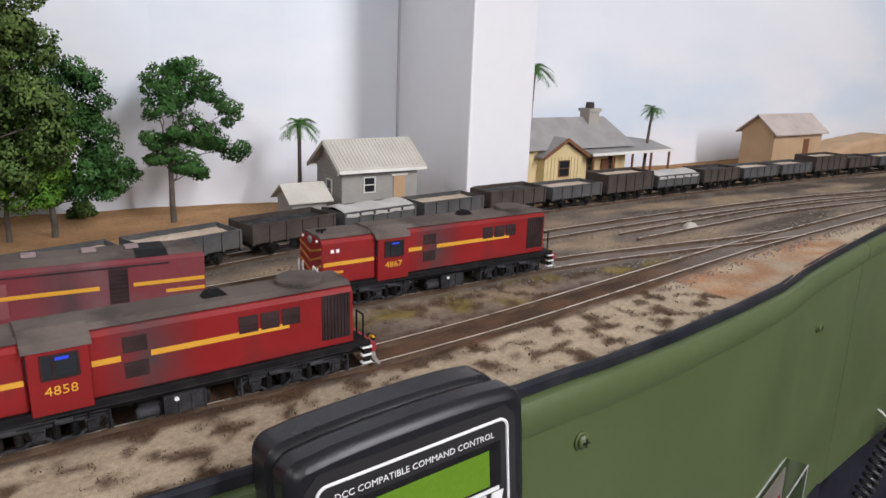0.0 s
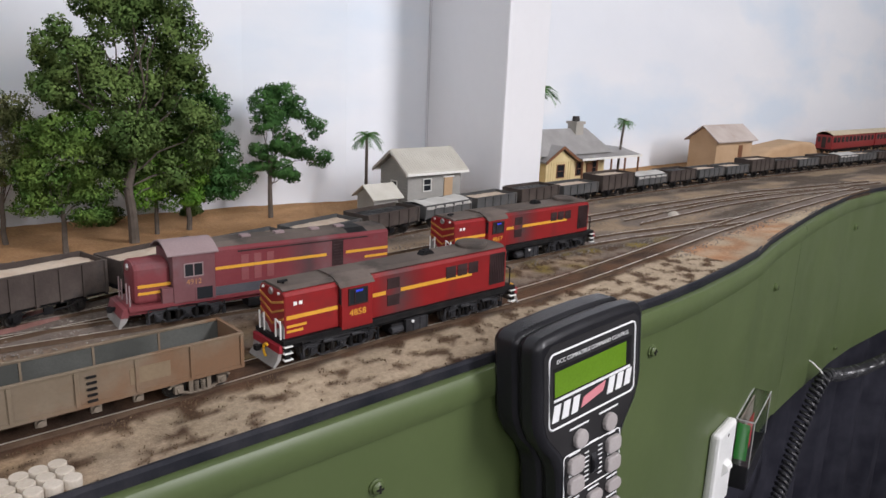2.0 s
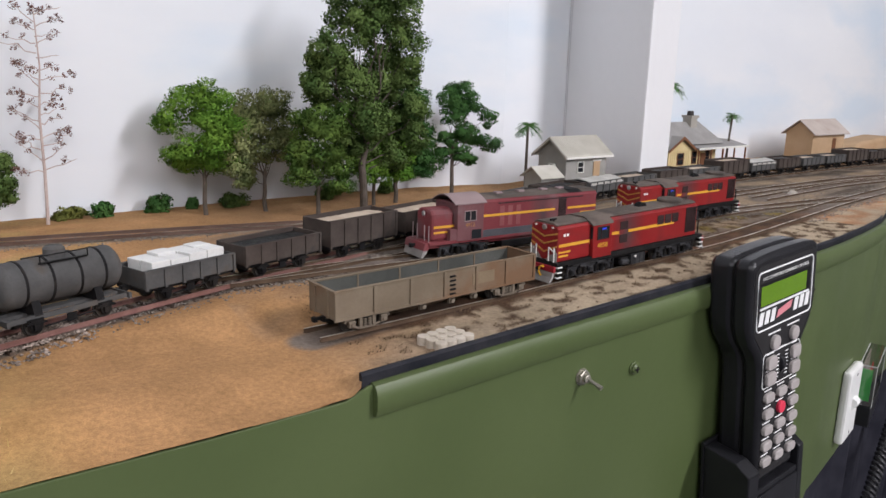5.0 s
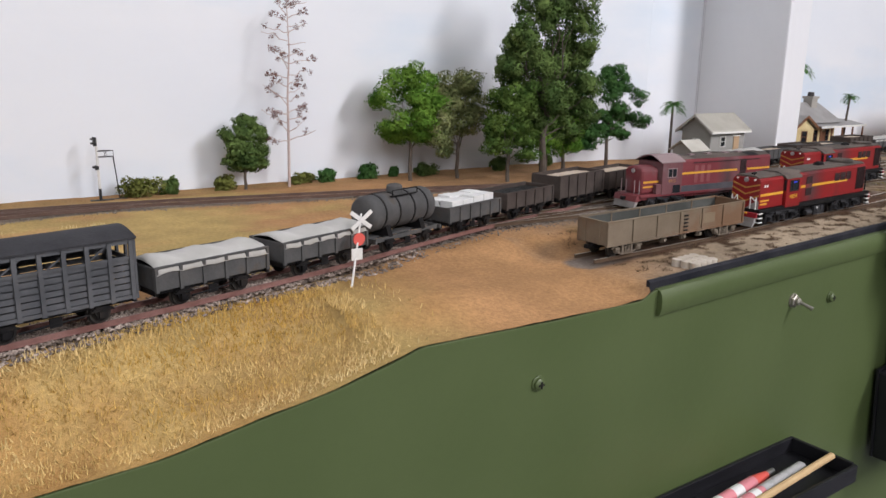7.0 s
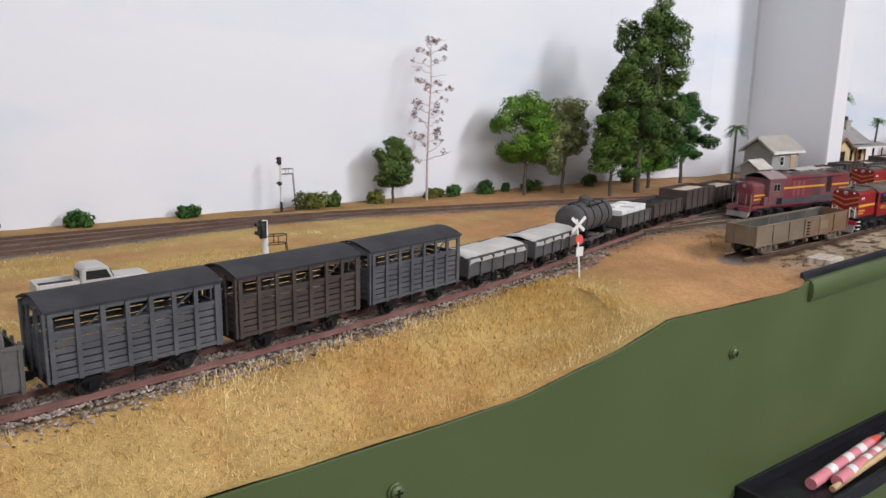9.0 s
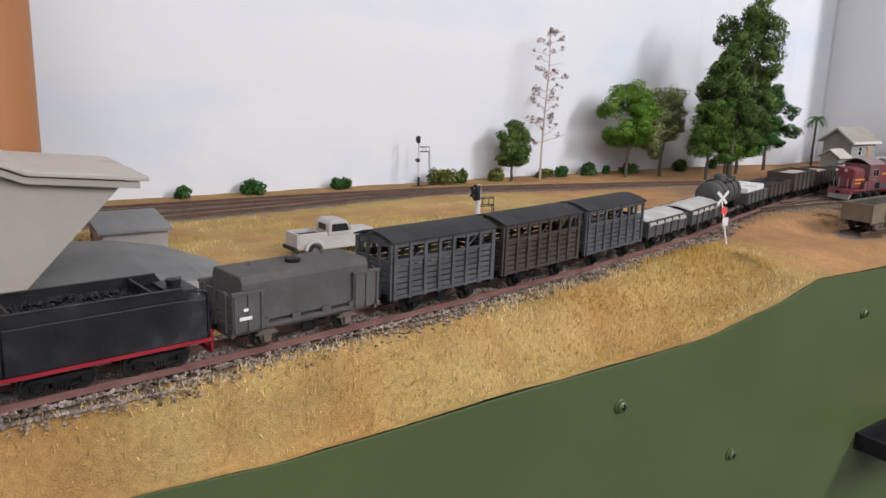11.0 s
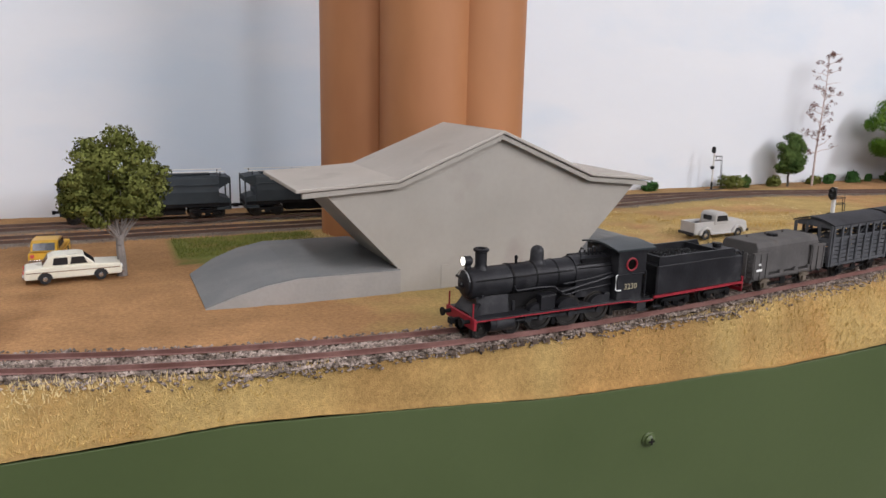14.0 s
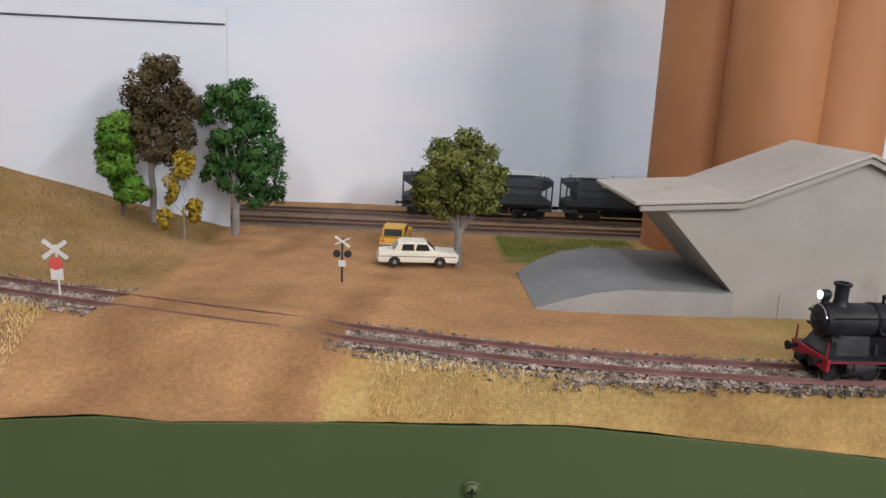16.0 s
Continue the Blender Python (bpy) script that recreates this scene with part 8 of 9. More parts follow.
def colour_light_signal(x, y, height, post_r, label, heads, platform_z, ladder_off, dark_foot):
    top = thing("railway_signal", label, "signal", "colour light signals", "", pose(x * MM, y * MM, (ground_z(x, y)) * MM))
    mk("post", SIGNAL_WHITE, top, lambda bm: rod(bm, (0, 0, dark_foot), (0, 0, height), post_r, 14, post_r * 0.85))
    mk("post_foot", SIGNAL_BLACK, top, lambda bm: rod(bm, (0, 0, -1), (0, 0, dark_foot), post_r * 1.05, 14), "dark painted foot of the post")
    for z, n, sc in heads:
        light_head(top, -post_r - 0.4, 0, z, n, scale=sc)
    plat = mk("platform", SIGNAL_BLACK, top, lambda bm: (pipe(bm, [(ladder_off / 2 + ladder_off / 2 * math.cos(a), 3.2 * math.sin(a), platform_z) for a in np.linspace(0, 2 * math.pi, 17)], 0.3, 5), pipe(bm, [(ladder_off / 2 + ladder_off / 2 * math.cos(a), 3.2 * math.sin(a), platform_z - 5) for a in np.linspace(0, 2 * math.pi, 17)], 0.3, 5)))
    for a in (0.0, 1.57, -1.57):
        mk("rail_post", SIGNAL_BLACK, plat, lambda bm, a=a: rod(bm, (ladder_off / 2 + ladder_off / 2 * math.cos(a), 3.2 * math.sin(a), platform_z - 5), (ladder_off / 2 + ladder_off / 2 * math.cos(a), 3.2 * math.sin(a), platform_z), 0.25, 5))
    ladder(top, (ladder_off + 2.5, 0, 0), (ladder_off - 0.4, 0, platform_z - 5))
    mk("base_plate", SIGNAL_BLACK, top, lambda bm: box(bm, -8, ladder_off + 8, -3, 3, -1, 0.5))


colour_light_signal(-594, -287, 47, 1.9, "white post colour-light signal with black heads beside the line", ((42.0, 2, 1.25), (23, 1, 1.3)), 38.0, 13.0, 9.0)
colour_light_signal(-453, 2, 52, 1.2, "slim white colour-light signal by the wall", ((50.0, 2, 0.95), (28, 1, 1.0)), 42.0, 13.0, 10.0)


def crossing_sign(base, tip, label, blocked=True):
    """A level crossing saltire with a red disc and a white plate."""
    top = thing("crossing_sign", label, "sign", "level crossing signs")
    b, t = np.array(base, float), np.array(tip, float)
    mk("post", SIGNAL_WHITE, top, lambda bm: rod(bm, b, t, 0.6, 8))
    c = t - (t - b) * 0.08
    for s in (-1, 1):
        def arm(bm, s=s):
            d = Vector((0.86, -0.2 * s, 0.5 * s)).normalized() if False else Vector((0.80, 0.0, 0.6 * s)).normalized()
            n = Vector((-d.z, 0, d.x))
            o = Vector(c) + Vector((0, -0.9 - 0.4 * s, 0))
            q = [o + d * 8 * i + n * 1.2 * j for i, j in ((-1, -1), (1, -1), (1, 1), (-1, 1))]
            lo = [bm.verts.new(p * MM) for p in q]
            hi = [bm.verts.new((p + Vector((0, -0.4, 0))) * MM) for p in q]
            bm.faces.new(lo)
            bm.faces.new(hi[::-1])
            for i in range(4):
                bm.faces.new((lo[i], lo[(i + 1) % 4], hi[(i + 1) % 4], hi[i]))
        mk("arm", SIGNAL_WHITE, top, arm)
    p = b + (t - b) * 0.66
    mk("disc", SIGN_RED, top, lambda bm: lathe(bm, [(3.6, -1.6), (3.6, -0.8)], tuple(p), "y", 18), "red round disc")
    q = b + (t - b) * 0.46
    mk("plate", SIGNAL_WHITE, top, lambda bm: box(bm, q[0] - 3.3, q[0] + 3.3, q[1] - 1.4, q[1] - 0.7, q[2] - 3.2, q[2] + 3.2), "white square plate")


crossing_sign((-394, -341, -3), (-375, -318, 33), "leaning white crossing sign with a red disc beside the track")
crossing_sign((-1370, -318, 0), (-1371, -318, 30), "white crossing sign with a red disc at the road")


def crossing_lamp():
    x, y = -1221, -266
    top = thing("crossing_lamp_post", "small grey crossing lamp post seen beside the road", "signal", "", "", pose(x * MM, y * MM, ground_z(x, y) * MM))
    mk("post", BOGIE_GREY, top, lambda bm: rod(bm, (0, 0, -1), (0, 0, 28), 0.6, 8))
    for s in (-1, 1):
        mk("lamp_disc", BOGIE_GREY, top, lambda bm, s=s: lathe(bm, [(2.4, -0.5), (2.4, 0.5), (1.4, 2.0)], (s * 3.4, 0, 18), "y", 14))
        mk("arm", SIGNAL_WHITE, top, lambda bm, s=s: prism(bm, [(-5, 26 - 2.6 * s), (-4.2, 27.2 - 2.6 * s), (5, 26 + 2.6 * s), (4.2, 24.8 + 2.6 * s)], "y", -0.8 + 0.3 * s, -0.4 + 0.3 * s))
    mk("plate", SIGNAL_WHITE, top, lambda bm: box(bm, -2.2, 2.2, -0.9, -0.5, 10, 14))


crossing_lamp()


def car_wheel(parent, x, y, s, r=3.3):
    w = mk("wheel", TYRE, parent, lambda bm: lathe(bm, [(r * 0.5, 0), (r, 0.2), (r, 2.0), (r * 0.55, 2.3)], (x, y - 1.1 * s if s > 0 else y + 1.1 - 2.3, r), "y", 18))
    mk("rim", CHROME, w, lambda bm: lathe(bm, [(r * 0.5, -0.05 * s), (r * 0.4, 0.4 * s), (0.3, 0.5 * s)], (x, y + s * 1.15, r), "y", 14))


def sedan(m, paint, label, L=56.0, wagon=False):
    top = thing("toy_car", label, "car", "model cars", "", m)
    h = L / 2
    side = [(-h, 3.0), (h, 3.0), (h + 0.6, 6.5), (h - 0.4, 10.0), (h - 14, 10.6), (-h + 13, 10.6), (-h + 0.4, 9.6), (-h - 0.6, 6)]
    body = mk("body", paint, top, lambda bm: prism(bm, side, "y", -9.6, 9.6), bevel=0.9)
    rear = -h + (3 if wagon else 12)
    roof = [(rear - 2.5, 10.3), (h - 14.5, 10.3), (h - 21, 16.2), (h - 24, 17.0), (rear + 4, 17.0), (rear + 1.5, 16.0)]
    cabin = mk("cabin", paint, top, lambda bm: prism(bm, roof, "y", -8.2, 8.2), bevel=0.8)
    for s in (-1, 1):
        for a, b in ((rear + 3.5, rear + 12), (rear + 13.2, h - 21)):
            mk("side_window", DARK_GLASS, cabin, lambda bm, a=a, b=b, s=s: prism(bm, [(a, 11.2), (b + 2.0 if b > h - 23 else b, 11.2), (b, 15.6), (a + 1.0, 15.6)], "y", s * 8.15, s * 8.4))
        for x in (-h + 11, h - 12):
            car_wheel(top, x, s * 8.6, s)
            mk("wheel_arch", TYRE, body, lambda bm, x=x, s=s: prism(bm, [(x + 4.2 * math.cos(a), 3.2 + 4.2 * math.sin(a)) for a in np.linspace(0, math.pi, 11)], "y", s * 9.0, s * 9.68))
        mk("trim_strip", CHROME, body, lambda bm, s=s: box(bm, -h + 1, h - 1, s * 9.6, s * 9.85, 7.2, 7.7))
    mk("windscreen", DARK_GLASS, cabin, lambda bm: prism(bm, [(h - 15.2, 11.0), (h - 14.9, 11.0), (h - 20.8, 16.0), (h - 21.2, 16.0)], "y", -7, 7))
    mk("rear_window", DARK_GLASS, cabin, lambda bm: prism(bm, [(rear - 1.9, 11.2), (rear - 2.3, 11.2), (rear + 0.9, 15.6), (rear + 1.3, 15.6)], "y", -6.6, 6.6))
    for way in (-1, 1):
        mk("bumper", CHROME, top, lambda bm, way=way: box(bm, way * (h + 0.2), way * (h + 1.4), -9, 9, 3.6, 5.4), bevel=0.3)
        for y in (-7, 7):
            mk("light", WHITE_PAINT if way > 0 else SIGN_RED, top, lambda bm, way=way, y=y: lathe(bm, [(1.4, way * (h + 0.2)), (1.2, way * (h + 0.9))], (0, y, 7.6), "x", 12))
    return top


CAR_WHITE = surf("ivory_car_paint", (0.72, 0.69, 0.56), (0.76, 0.73, 0.60), 60.0, 0.3)
CAR_YELLOW = surf("taxi_yellow_paint", (0.66, 0.36, 0.015), (0.70, 0.40, 0.02), 60.0, 0.35)
UTE_GREY = surf("pale_grey_primer", (0.42, 0.41, 0.39), (0.48, 0.47, 0.45), 60.0, 0.6)
sedan(pose(-1.174, -0.214, 0.0006, 0, 0, 4), CAR_WHITE, "ivory white model sedan parked beside the tree", 54)
sedan(pose(-1.190, -0.155, 0.0006, 0, 0, 84), CAR_YELLOW, "yellow model station wagon parked behind the white car", 46, True)


def pickup(m):
    top = thing("toy_pickup", "pale grey old-style pickup truck with rounded guards", "car", "", "", m)
    body = mk("body", UTE_GREY, top, lambda bm: prism(bm, [(-30, 4.6), (30, 4.6), (31, 8), (29.5, 13), (26, 14.6), (8, 14.8), (8, 13.0), (-8, 12.6), (-30, 12.6)], "y", -8.2, 8.2), bevel=0.8)
    cab = mk("cab", UTE_GREY, top, lambda bm: prism(bm, [(-9, 12), (9, 12), (6.0, 20.4), (3, 22.4), (-6, 22.4), (-8.6, 20)], "y", -8.6, 8.6), bevel=1.2)
    mk("bed_inside", BOGIE_GREY, body, lambda bm: box(bm, -29, -10.5, -6.8, 6.8, 12.4, 12.9), "dark inside of the tray")
    for s in (-1, 1):
        mk("bed_side", UTE_GREY, body, lambda bm, s=s: box(bm, -30, -9.6, s * 7.2, s * 8.6, 8, 15.2), bevel=0.4)
        mk("side_window", DARK_GLASS, cab, lambda bm, s=s: prism(bm, [(-6.5, 15), (6.6, 15), (4.4, 19.8), (-6.2, 19.8)], "y", s * 8.55, s * 8.75))
        for x in (-19, 19):
            car_wheel(top, x, s * 8.4, s, 4.0)
            mk("guard", UTE_GREY, top, lambda bm, x=x, s=s: prism(bm, [(x + 7.4 * math.cos(a), 4.4 + 6.6 * math.sin(a)) for a in np.linspace(0, math.pi, 13)] + [(x + 4.9 * math.cos(a), 4.4 + 4.6 * math.sin(a)) for a in np.linspace(math.pi, 0, 13)], "y", s * 7.6, s * 10.4), bevel=0.5)
        mk("running_board", UTE_GREY, top, lambda bm, s=s: box(bm, -13, 13, s * 8, s * 10, 4.4, 5.4))
    mk("tailgate", UTE_GREY, body, lambda bm: box(bm, -31, -29.6, -8.2, 8.2, 6, 15.2), bevel=0.3)
    mk("windscreen", DARK_GLASS, cab, lambda bm: prism(bm, [(8.3, 15), (8.7, 15), (6.5, 20), (6.1, 20)], "y", -7, 7))
    mk("rear_window", DARK_GLASS, cab, lambda bm: box(bm, -9.1, -8.7, -4.5, 4.5, 15.6, 19.6))
    mk("front_bumper", BOGIE_GREY, top, lambda bm: box(bm, 31.4, 32.6, -8.5, 8.5, 4.4, 6.4), bevel=0.3)
    mk("rear_bumper", BOGIE_GREY, top, lambda bm: box(bm, -33, -31.6, -8.5, 8.5, 4.4, 6.8), bevel=0.3)


pickup(pose(-0.675, -0.238, 0.0006, 0, 0, 3))

# ---- things fixed to the fascia ----
CASE_BLACK = surf("black_moulded_plastic", (0.011, 0.011, 0.013), (0.016, 0.016, 0.019), 30.0, 0.32, 0.12, 0.0, 1400.0, 0.1, spec=0.3)
FACE_BLACK = surf("matt_black_faceplate", (0.02, 0.019, 0.02), (0.026, 0.025, 0.026), 40.0, 0.6, spec=0.18)
LCD_GREEN = surf("green_lcd", (0.10, 0.20, 0.012), (0.14, 0.27, 0.02), 12.0, 0.2)
KEY_GREY = surf("grey_rubber_key", (0.33, 0.30, 0.29), (0.38, 0.35, 0.34), 60.0, 0.7)
KEY_RED = plain("red_rubber_key", (0.62, 0.03, 0.07), 0.6)
LABEL_WHITE = plain("white_print", (0.75, 0.75, 0.75), 0.6)
LABEL_PINK = plain("pink_print", (0.62, 0.22, 0.25), 0.6)
SWITCH_WHITE = surf("white_switch_plastic", (0.74, 0.74, 0.72), (0.78, 0.78, 0.76), 30.0, 0.35)
CLEAR = bpy.data.materials.new("clear_thin_plastic")
CLEAR.use_nodes = True
clear_nodes, clear_links = CLEAR.node_tree.nodes, CLEAR.node_tree.links
clear_mix, clear_pass, clear_gloss = clear_nodes.new("ShaderNodeMixShader"), clear_nodes.new("ShaderNodeBsdfTransparent"), clear_nodes.new("ShaderNodeBsdfGlossy")
clear_pass.inputs[0].default_value = (0.90, 0.92, 0.91, 1)
clear_gloss.inputs["Roughness"].default_value = 0.08
clear_mix.inputs[0].default_value = 0.13
clear_links.new(clear_pass.outputs[0], clear_mix.inputs[1])
clear_links.new(clear_gloss.outputs[0], clear_mix.inputs[2])
clear_links.new(clear_mix.outputs[0], clear_nodes["Material Output"].inputs[0])
FROSTED = surf("frosted_plastic", (0.42, 0.42, 0.42), (0.48, 0.48, 0.48), 40.0, 0.3)
WOOD = surf("pale_wood", (0.50, 0.34, 0.17), (0.58, 0.41, 0.22), 200.0, 0.7, 0.2, streak=(0.3, 1, 1))


def face_y(x):
    return interp(EDGE_Y, x) - 3.0


def fascia_normal(x):
    dy = (interp(EDGE_Y, x + 6) - interp(EDGE_Y, x - 6)) / 12
    return math.degrees(math.atan(dy))


def panel_screw(x, z, r=4.4):
    y = face_y(x)
    top = thing("panel_screw", "green painted round-head screw in the fascia", "screw", "fascia screws", "", pose(x * MM, y * MM, z * MM, 0, 0, fascia_normal(x)))
    mk("washer", FASCIA, top, lambda bm: lathe(bm, [(r, 0.2), (r, -0.8), (r * 0.9, -1.1)], (0, 0, 0), "y", 20), smooth=True)
    mk("head", FASCIA, top, lambda bm: lathe(bm, [(r * 0.78, -1.0), (r * 0.75, -2.2), (r * 0.5, -3.2), (r * 0.15, -3.5)], (0, 0, 0), "y", 18), smooth=True)
    mk("slot", FRAME_BLACK, top, lambda bm: (box(bm, -0.5, 0.5, -3.7, -3.1, -2.0, 2.0), box(bm, -2.0, 2.0, -3.66, -3.1, -0.5, 0.5)), "dark cross slot")


for x, z in ((-40, -45), (178, -28), (480, -50), (858, -218), (857, -45), (-325, -46), (-592, -58), (-885, -66), (-1148, -50), (-480, -118), (-1390, -60)):
    panel_screw(x, z)


NICKEL = plain("worn_nickel", (0.36, 0.34, 0.29), 0.45, 0.75)


def toggle_switch():
    x, z = -87, -40
    top = thing("toggle_switch", "chrome toggle switch on the green fascia", "switch", "", "", pose(x * MM, face_y(x) * MM, z * MM))
    mk("nut", NICKEL, top, lambda bm: lathe(bm, [(4.6, 0.1), (4.6, -2.4), (3.9, -2.9)], (0, 0, 0), "y", 6))
    mk("ring", NICKEL, top, lambda bm: lathe(bm, [(5.2, 0.1), (5.2, -0.6)], (0, 0, 0), "y", 20))
    mk("bush", NICKEL, top, lambda bm: lathe(bm, [(2.6, -2), (2.6, -5), (2.0, -5.4)], (0, 0, 0), "y", 16), smooth=True)
    mk("lever", NICKEL, top, lambda bm: rod(bm, (0, -5, 0), (1.6, -14, -3), 0.9, 12, 1.5))


toggle_switch()


def handset():
    """The hand controller that leans on the fascia: x across, z up its face from the middle of the label."""
    hang = pose(0.0725, -0.4495, -0.006, -2.0, -3.8, 0)
    top = thing("handheld_controller", "black handheld train controller with a green display", "controller", at=hang)

    def corner(cx, cz, r, a0):
        return [(cx + r * math.cos(math.radians(a0 + 15 * k)), cz + r * math.sin(math.radians(a0 + 15 * k))) for k in range(7)]

    def outline(grow):
        w, h = 43.5 + grow, 29.0 + grow
        bow = [(w * f, h + 1.6 * (1 - f * f)) for f in (0.6, 0.3, 0.0, -0.3, -0.6)]
        right = [(w, -12), *corner(w - 7, h - 7, 7, 0)]
        left = [*corner(7 - w, h - 7, 7, 90), (-w, -12)]
        neck = 25.5 + grow
        return right + bow + left + [(-w + 1.2, -19), (-w + 5, -28), (-neck - 5, -38), (-neck - 1.2, -46), (-neck, -54), (-neck, -134), (neck, -134), (neck, -54), (neck + 1.2, -46), (neck + 5, -38), (w - 5, -28), (w - 1.2, -19)]
    mk("front_shell", CASE_BLACK, top, lambda bm: prism(bm, outline(0), "y", 0, 13), bevel=3.4, smooth=True)
    mk("rear_shell", CASE_BLACK, top, lambda bm: prism(bm, outline(-0.3), "y", 13.5, 30), bevel=3.4, smooth=True)
    mk("seam", FRAME_BLACK, top, lambda bm: prism(bm, outline(-1.6), "y", 12.5, 14))
    mk("faceplate", FACE_BLACK, top, lambda bm: prism(bm, [(38.6, -14), (38.6, 20), (34, 24.4), (-34, 24.4), (-38.6, 20), (-38.6, -14), (-36, -23), (-24, -38), (-21.6, -48), (-21.6, -130), (21.6, -130), (21.6, -48), (24, -38), (36, -23)], "y", -0.25, 0.2))
    rim = [*corner(31.5, 16.5, 3.5, 0), *corner(-31.5, 16.5, 3.5, 90), *corner(-31.5, -16.5, 3.5, 180), *corner(31.5, -16.5, 3.5, 270)]
    mk("label_border", LABEL_WHITE, top, lambda bm: pipe(bm, [(x, -0.3, z) for x, z in rim + rim[:1]], 0.6, 6), "white line round the label")
    mk("display_shade", FRAME_BLACK, top, lambda bm: box(bm, -32, 32, -0.4, 0, -3.6, 12.4))
    mk("display", LCD_GREEN, top, lambda bm: box(bm, -31, 27, -0.6, -0.1, -3.0, 10.2), "lit green liquid crystal display")
    mk("white_line", LABEL_WHITE, top, lambda bm: box(bm, -31.5, 31, -0.6, -0.1, -5.6, -4.2))
    digits("DCC COMPATIBLE COMMAND CONTROL", LABEL_WHITE, top, pose(0, -0.0003, 0.0151, 90, 0, 0), 3.1, name="small_lettering")
    # maker's mark as plain shapes: three slanted white bars, a pink stroke, three more
    for a in (-33.0, -25.6, -18.2, 11.0, 18.4, 25.8):
        lift = 0.0 if a < 0 else 1.2
        mk("mark_bar", LABEL_WHITE, top, lambda bm, a=a, lift=lift: prism(bm, [(a, -16.2 + lift), (a + 5.0, -16.2 + lift), (a + 7.0, -7.4 + lift), (a + 2.0, -7.4 + lift)], "y", -0.6, -0.1))
    mk("mark_stroke", LABEL_PINK, top, lambda bm: prism(bm, [(-10.4, -15.2), (7.6, -11.6), (9.8, -6.6), (-1.5, -8.6), (-8.4, -10.0)], "y", -0.6, -0.1))

    def key(x, z, w, h, mat=KEY_GREY, name="key"):
        if w == h:
            ring = [(x + w / 2 * math.cos(a), z + h / 2 * math.sin(a)) for a in np.linspace(0, 2 * math.pi, 15)[:-1]]
        else:
            ring = [(x + sx * (w / 2 - q), z + sz * (h / 2 - p)) for sx, sz, q, p in ((1, -1, 1.8, 0), (1, -1, 0, 1.8), (1, 1, 0, 1.8), (1, 1, 1.8, 0), (-1, 1, 1.8, 0), (-1, 1, 0, 1.8), (-1, -1, 0, 1.8), (-1, -1, 1.8, 0))]
        mk(name, mat, top, lambda bm: prism(bm, ring, "y", -3.0, 0.1), bevel=0.8)
    key(-11.5, -31.8, 10.4, 10.4)
    key(13.0, -31.2, 10.4, 10.4)
    for x in (-15, 16.5):
        for z in (-45.5, -57):
            key(x, z, 11.6, 9.2)
    for row in range(5):
        for col in range(3):
            x, z = -15.5 + col * 16.4, -70.5 - row * 12
            if (row, col) == (1, 1):
                key(x, z, 9.0, 9.0, KEY_RED, "stop_key")
            else:
                key(x, z, 11.6, 6.8)
            mk("caption_bar", LABEL_WHITE, top, lambda bm, x=x, z=z: box(bm, x - 4.6, x + 4.6, -0.5, -0.1, z + 4.6, z + 5.5))
    box_line = [*corner(21, -41, 2.5, 0), *corner(-21, -41, 2.5, 90), *corner(-21, -60.5, 2.5, 180), *corner(21, -60.5, 2.5, 270)]
    mk("key_border", LABEL_WHITE, top, lambda bm: pipe(bm, [(x, -0.3, z) for x, z in box_line + box_line[:1]], 0.4, 6), "white line round the speed keys")
    mk("thumb_wheel", CASE_BLACK, top, lambda bm: lathe(bm, [(7.6, -2.2), (8, -1.8), (8, 1.8), (7.6, 2.2)], (0.8, 5.0, -51), "x", 24))
    for k in range(7):
        for s in (-1, 1):
            mk("tick", LABEL_WHITE, top, lambda bm, k=k, s=s: box(bm, 0.8 + s * 4, 0.8 + s * 7.4, -0.5, -0.1, -59.2 + k * 2.7, -58.5 + k * 2.7))
    # captions too small to read
    for x, z, w in ((-11.5, -25.4, 15), (13.0, -24.8, 16), (0.8, -38.6, 8), (-15, -39.6, 9), (16.5, -39.6, 6), (-15, -51.6, 9), (16.5, -51.6, 7)):
        mk("caption_bar", LABEL_WHITE, top, lambda bm, x=x, z=z, w=w: box(bm, x - w / 2, x + w / 2, -0.5, -0.1, z, z + 1.0))
    cradle = thing("controller_cradle", "black plastic cradle holding the controller on the fascia", "holder", at=hang)
    for x0, x1 in ((-40, -26.4), (26.4, 34)):
        mk("cheek", CASE_BLACK, cradle, lambda bm, x0=x0, x1=x1: prism(bm, [(30.4, -110), (6, -114), (-4, -121), (-4, -186), (30.4, -186)], "x", x0, x1), bevel=1.2)
    mk("back_plate", CASE_BLACK, cradle, lambda bm: box(bm, -40, 34, 30.5, 33, -186, -108), bevel=0.6)
    mk("floor_plate", CASE_BLACK, cradle, lambda bm: box(bm, -26.3, 26.3, -3, 30.4, -140.5, -136.1), bevel=0.6)
    mk("front_panel", CASE_BLACK, cradle, lambda bm: box(bm, -26.3, 26.3, -4, -1.4, -186, -141), bevel=0.6)


handset()


def wall_switch():
    top = thing("rocker_switch", "white plastic rocker switch plate on the fascia", "switch", "", "", pose(0.330, face_y(330) * MM, -0.171, 0, 0, fascia_normal(326)))
    plate = mk("plate", SWITCH_WHITE, top, lambda bm: box(bm, -23, 23, -8.5, 0.2, -37, 37), bevel=3.0)
    mk("rocker", SWITCH_WHITE, top, lambda bm: prism(bm, [(-8.4, -6), (-13.6, 1), (-12.6, 5), (-8.4, 7)], "x", -6, 6), bevel=0.5)
    for z in (-30, 30):
        mk("fixing_hole", FRAME_BLACK, plate, lambda bm, z=z: lathe(bm, [(1.5, -8.7), (1.5, -8.3)], (0, 0, z), "y", 12))


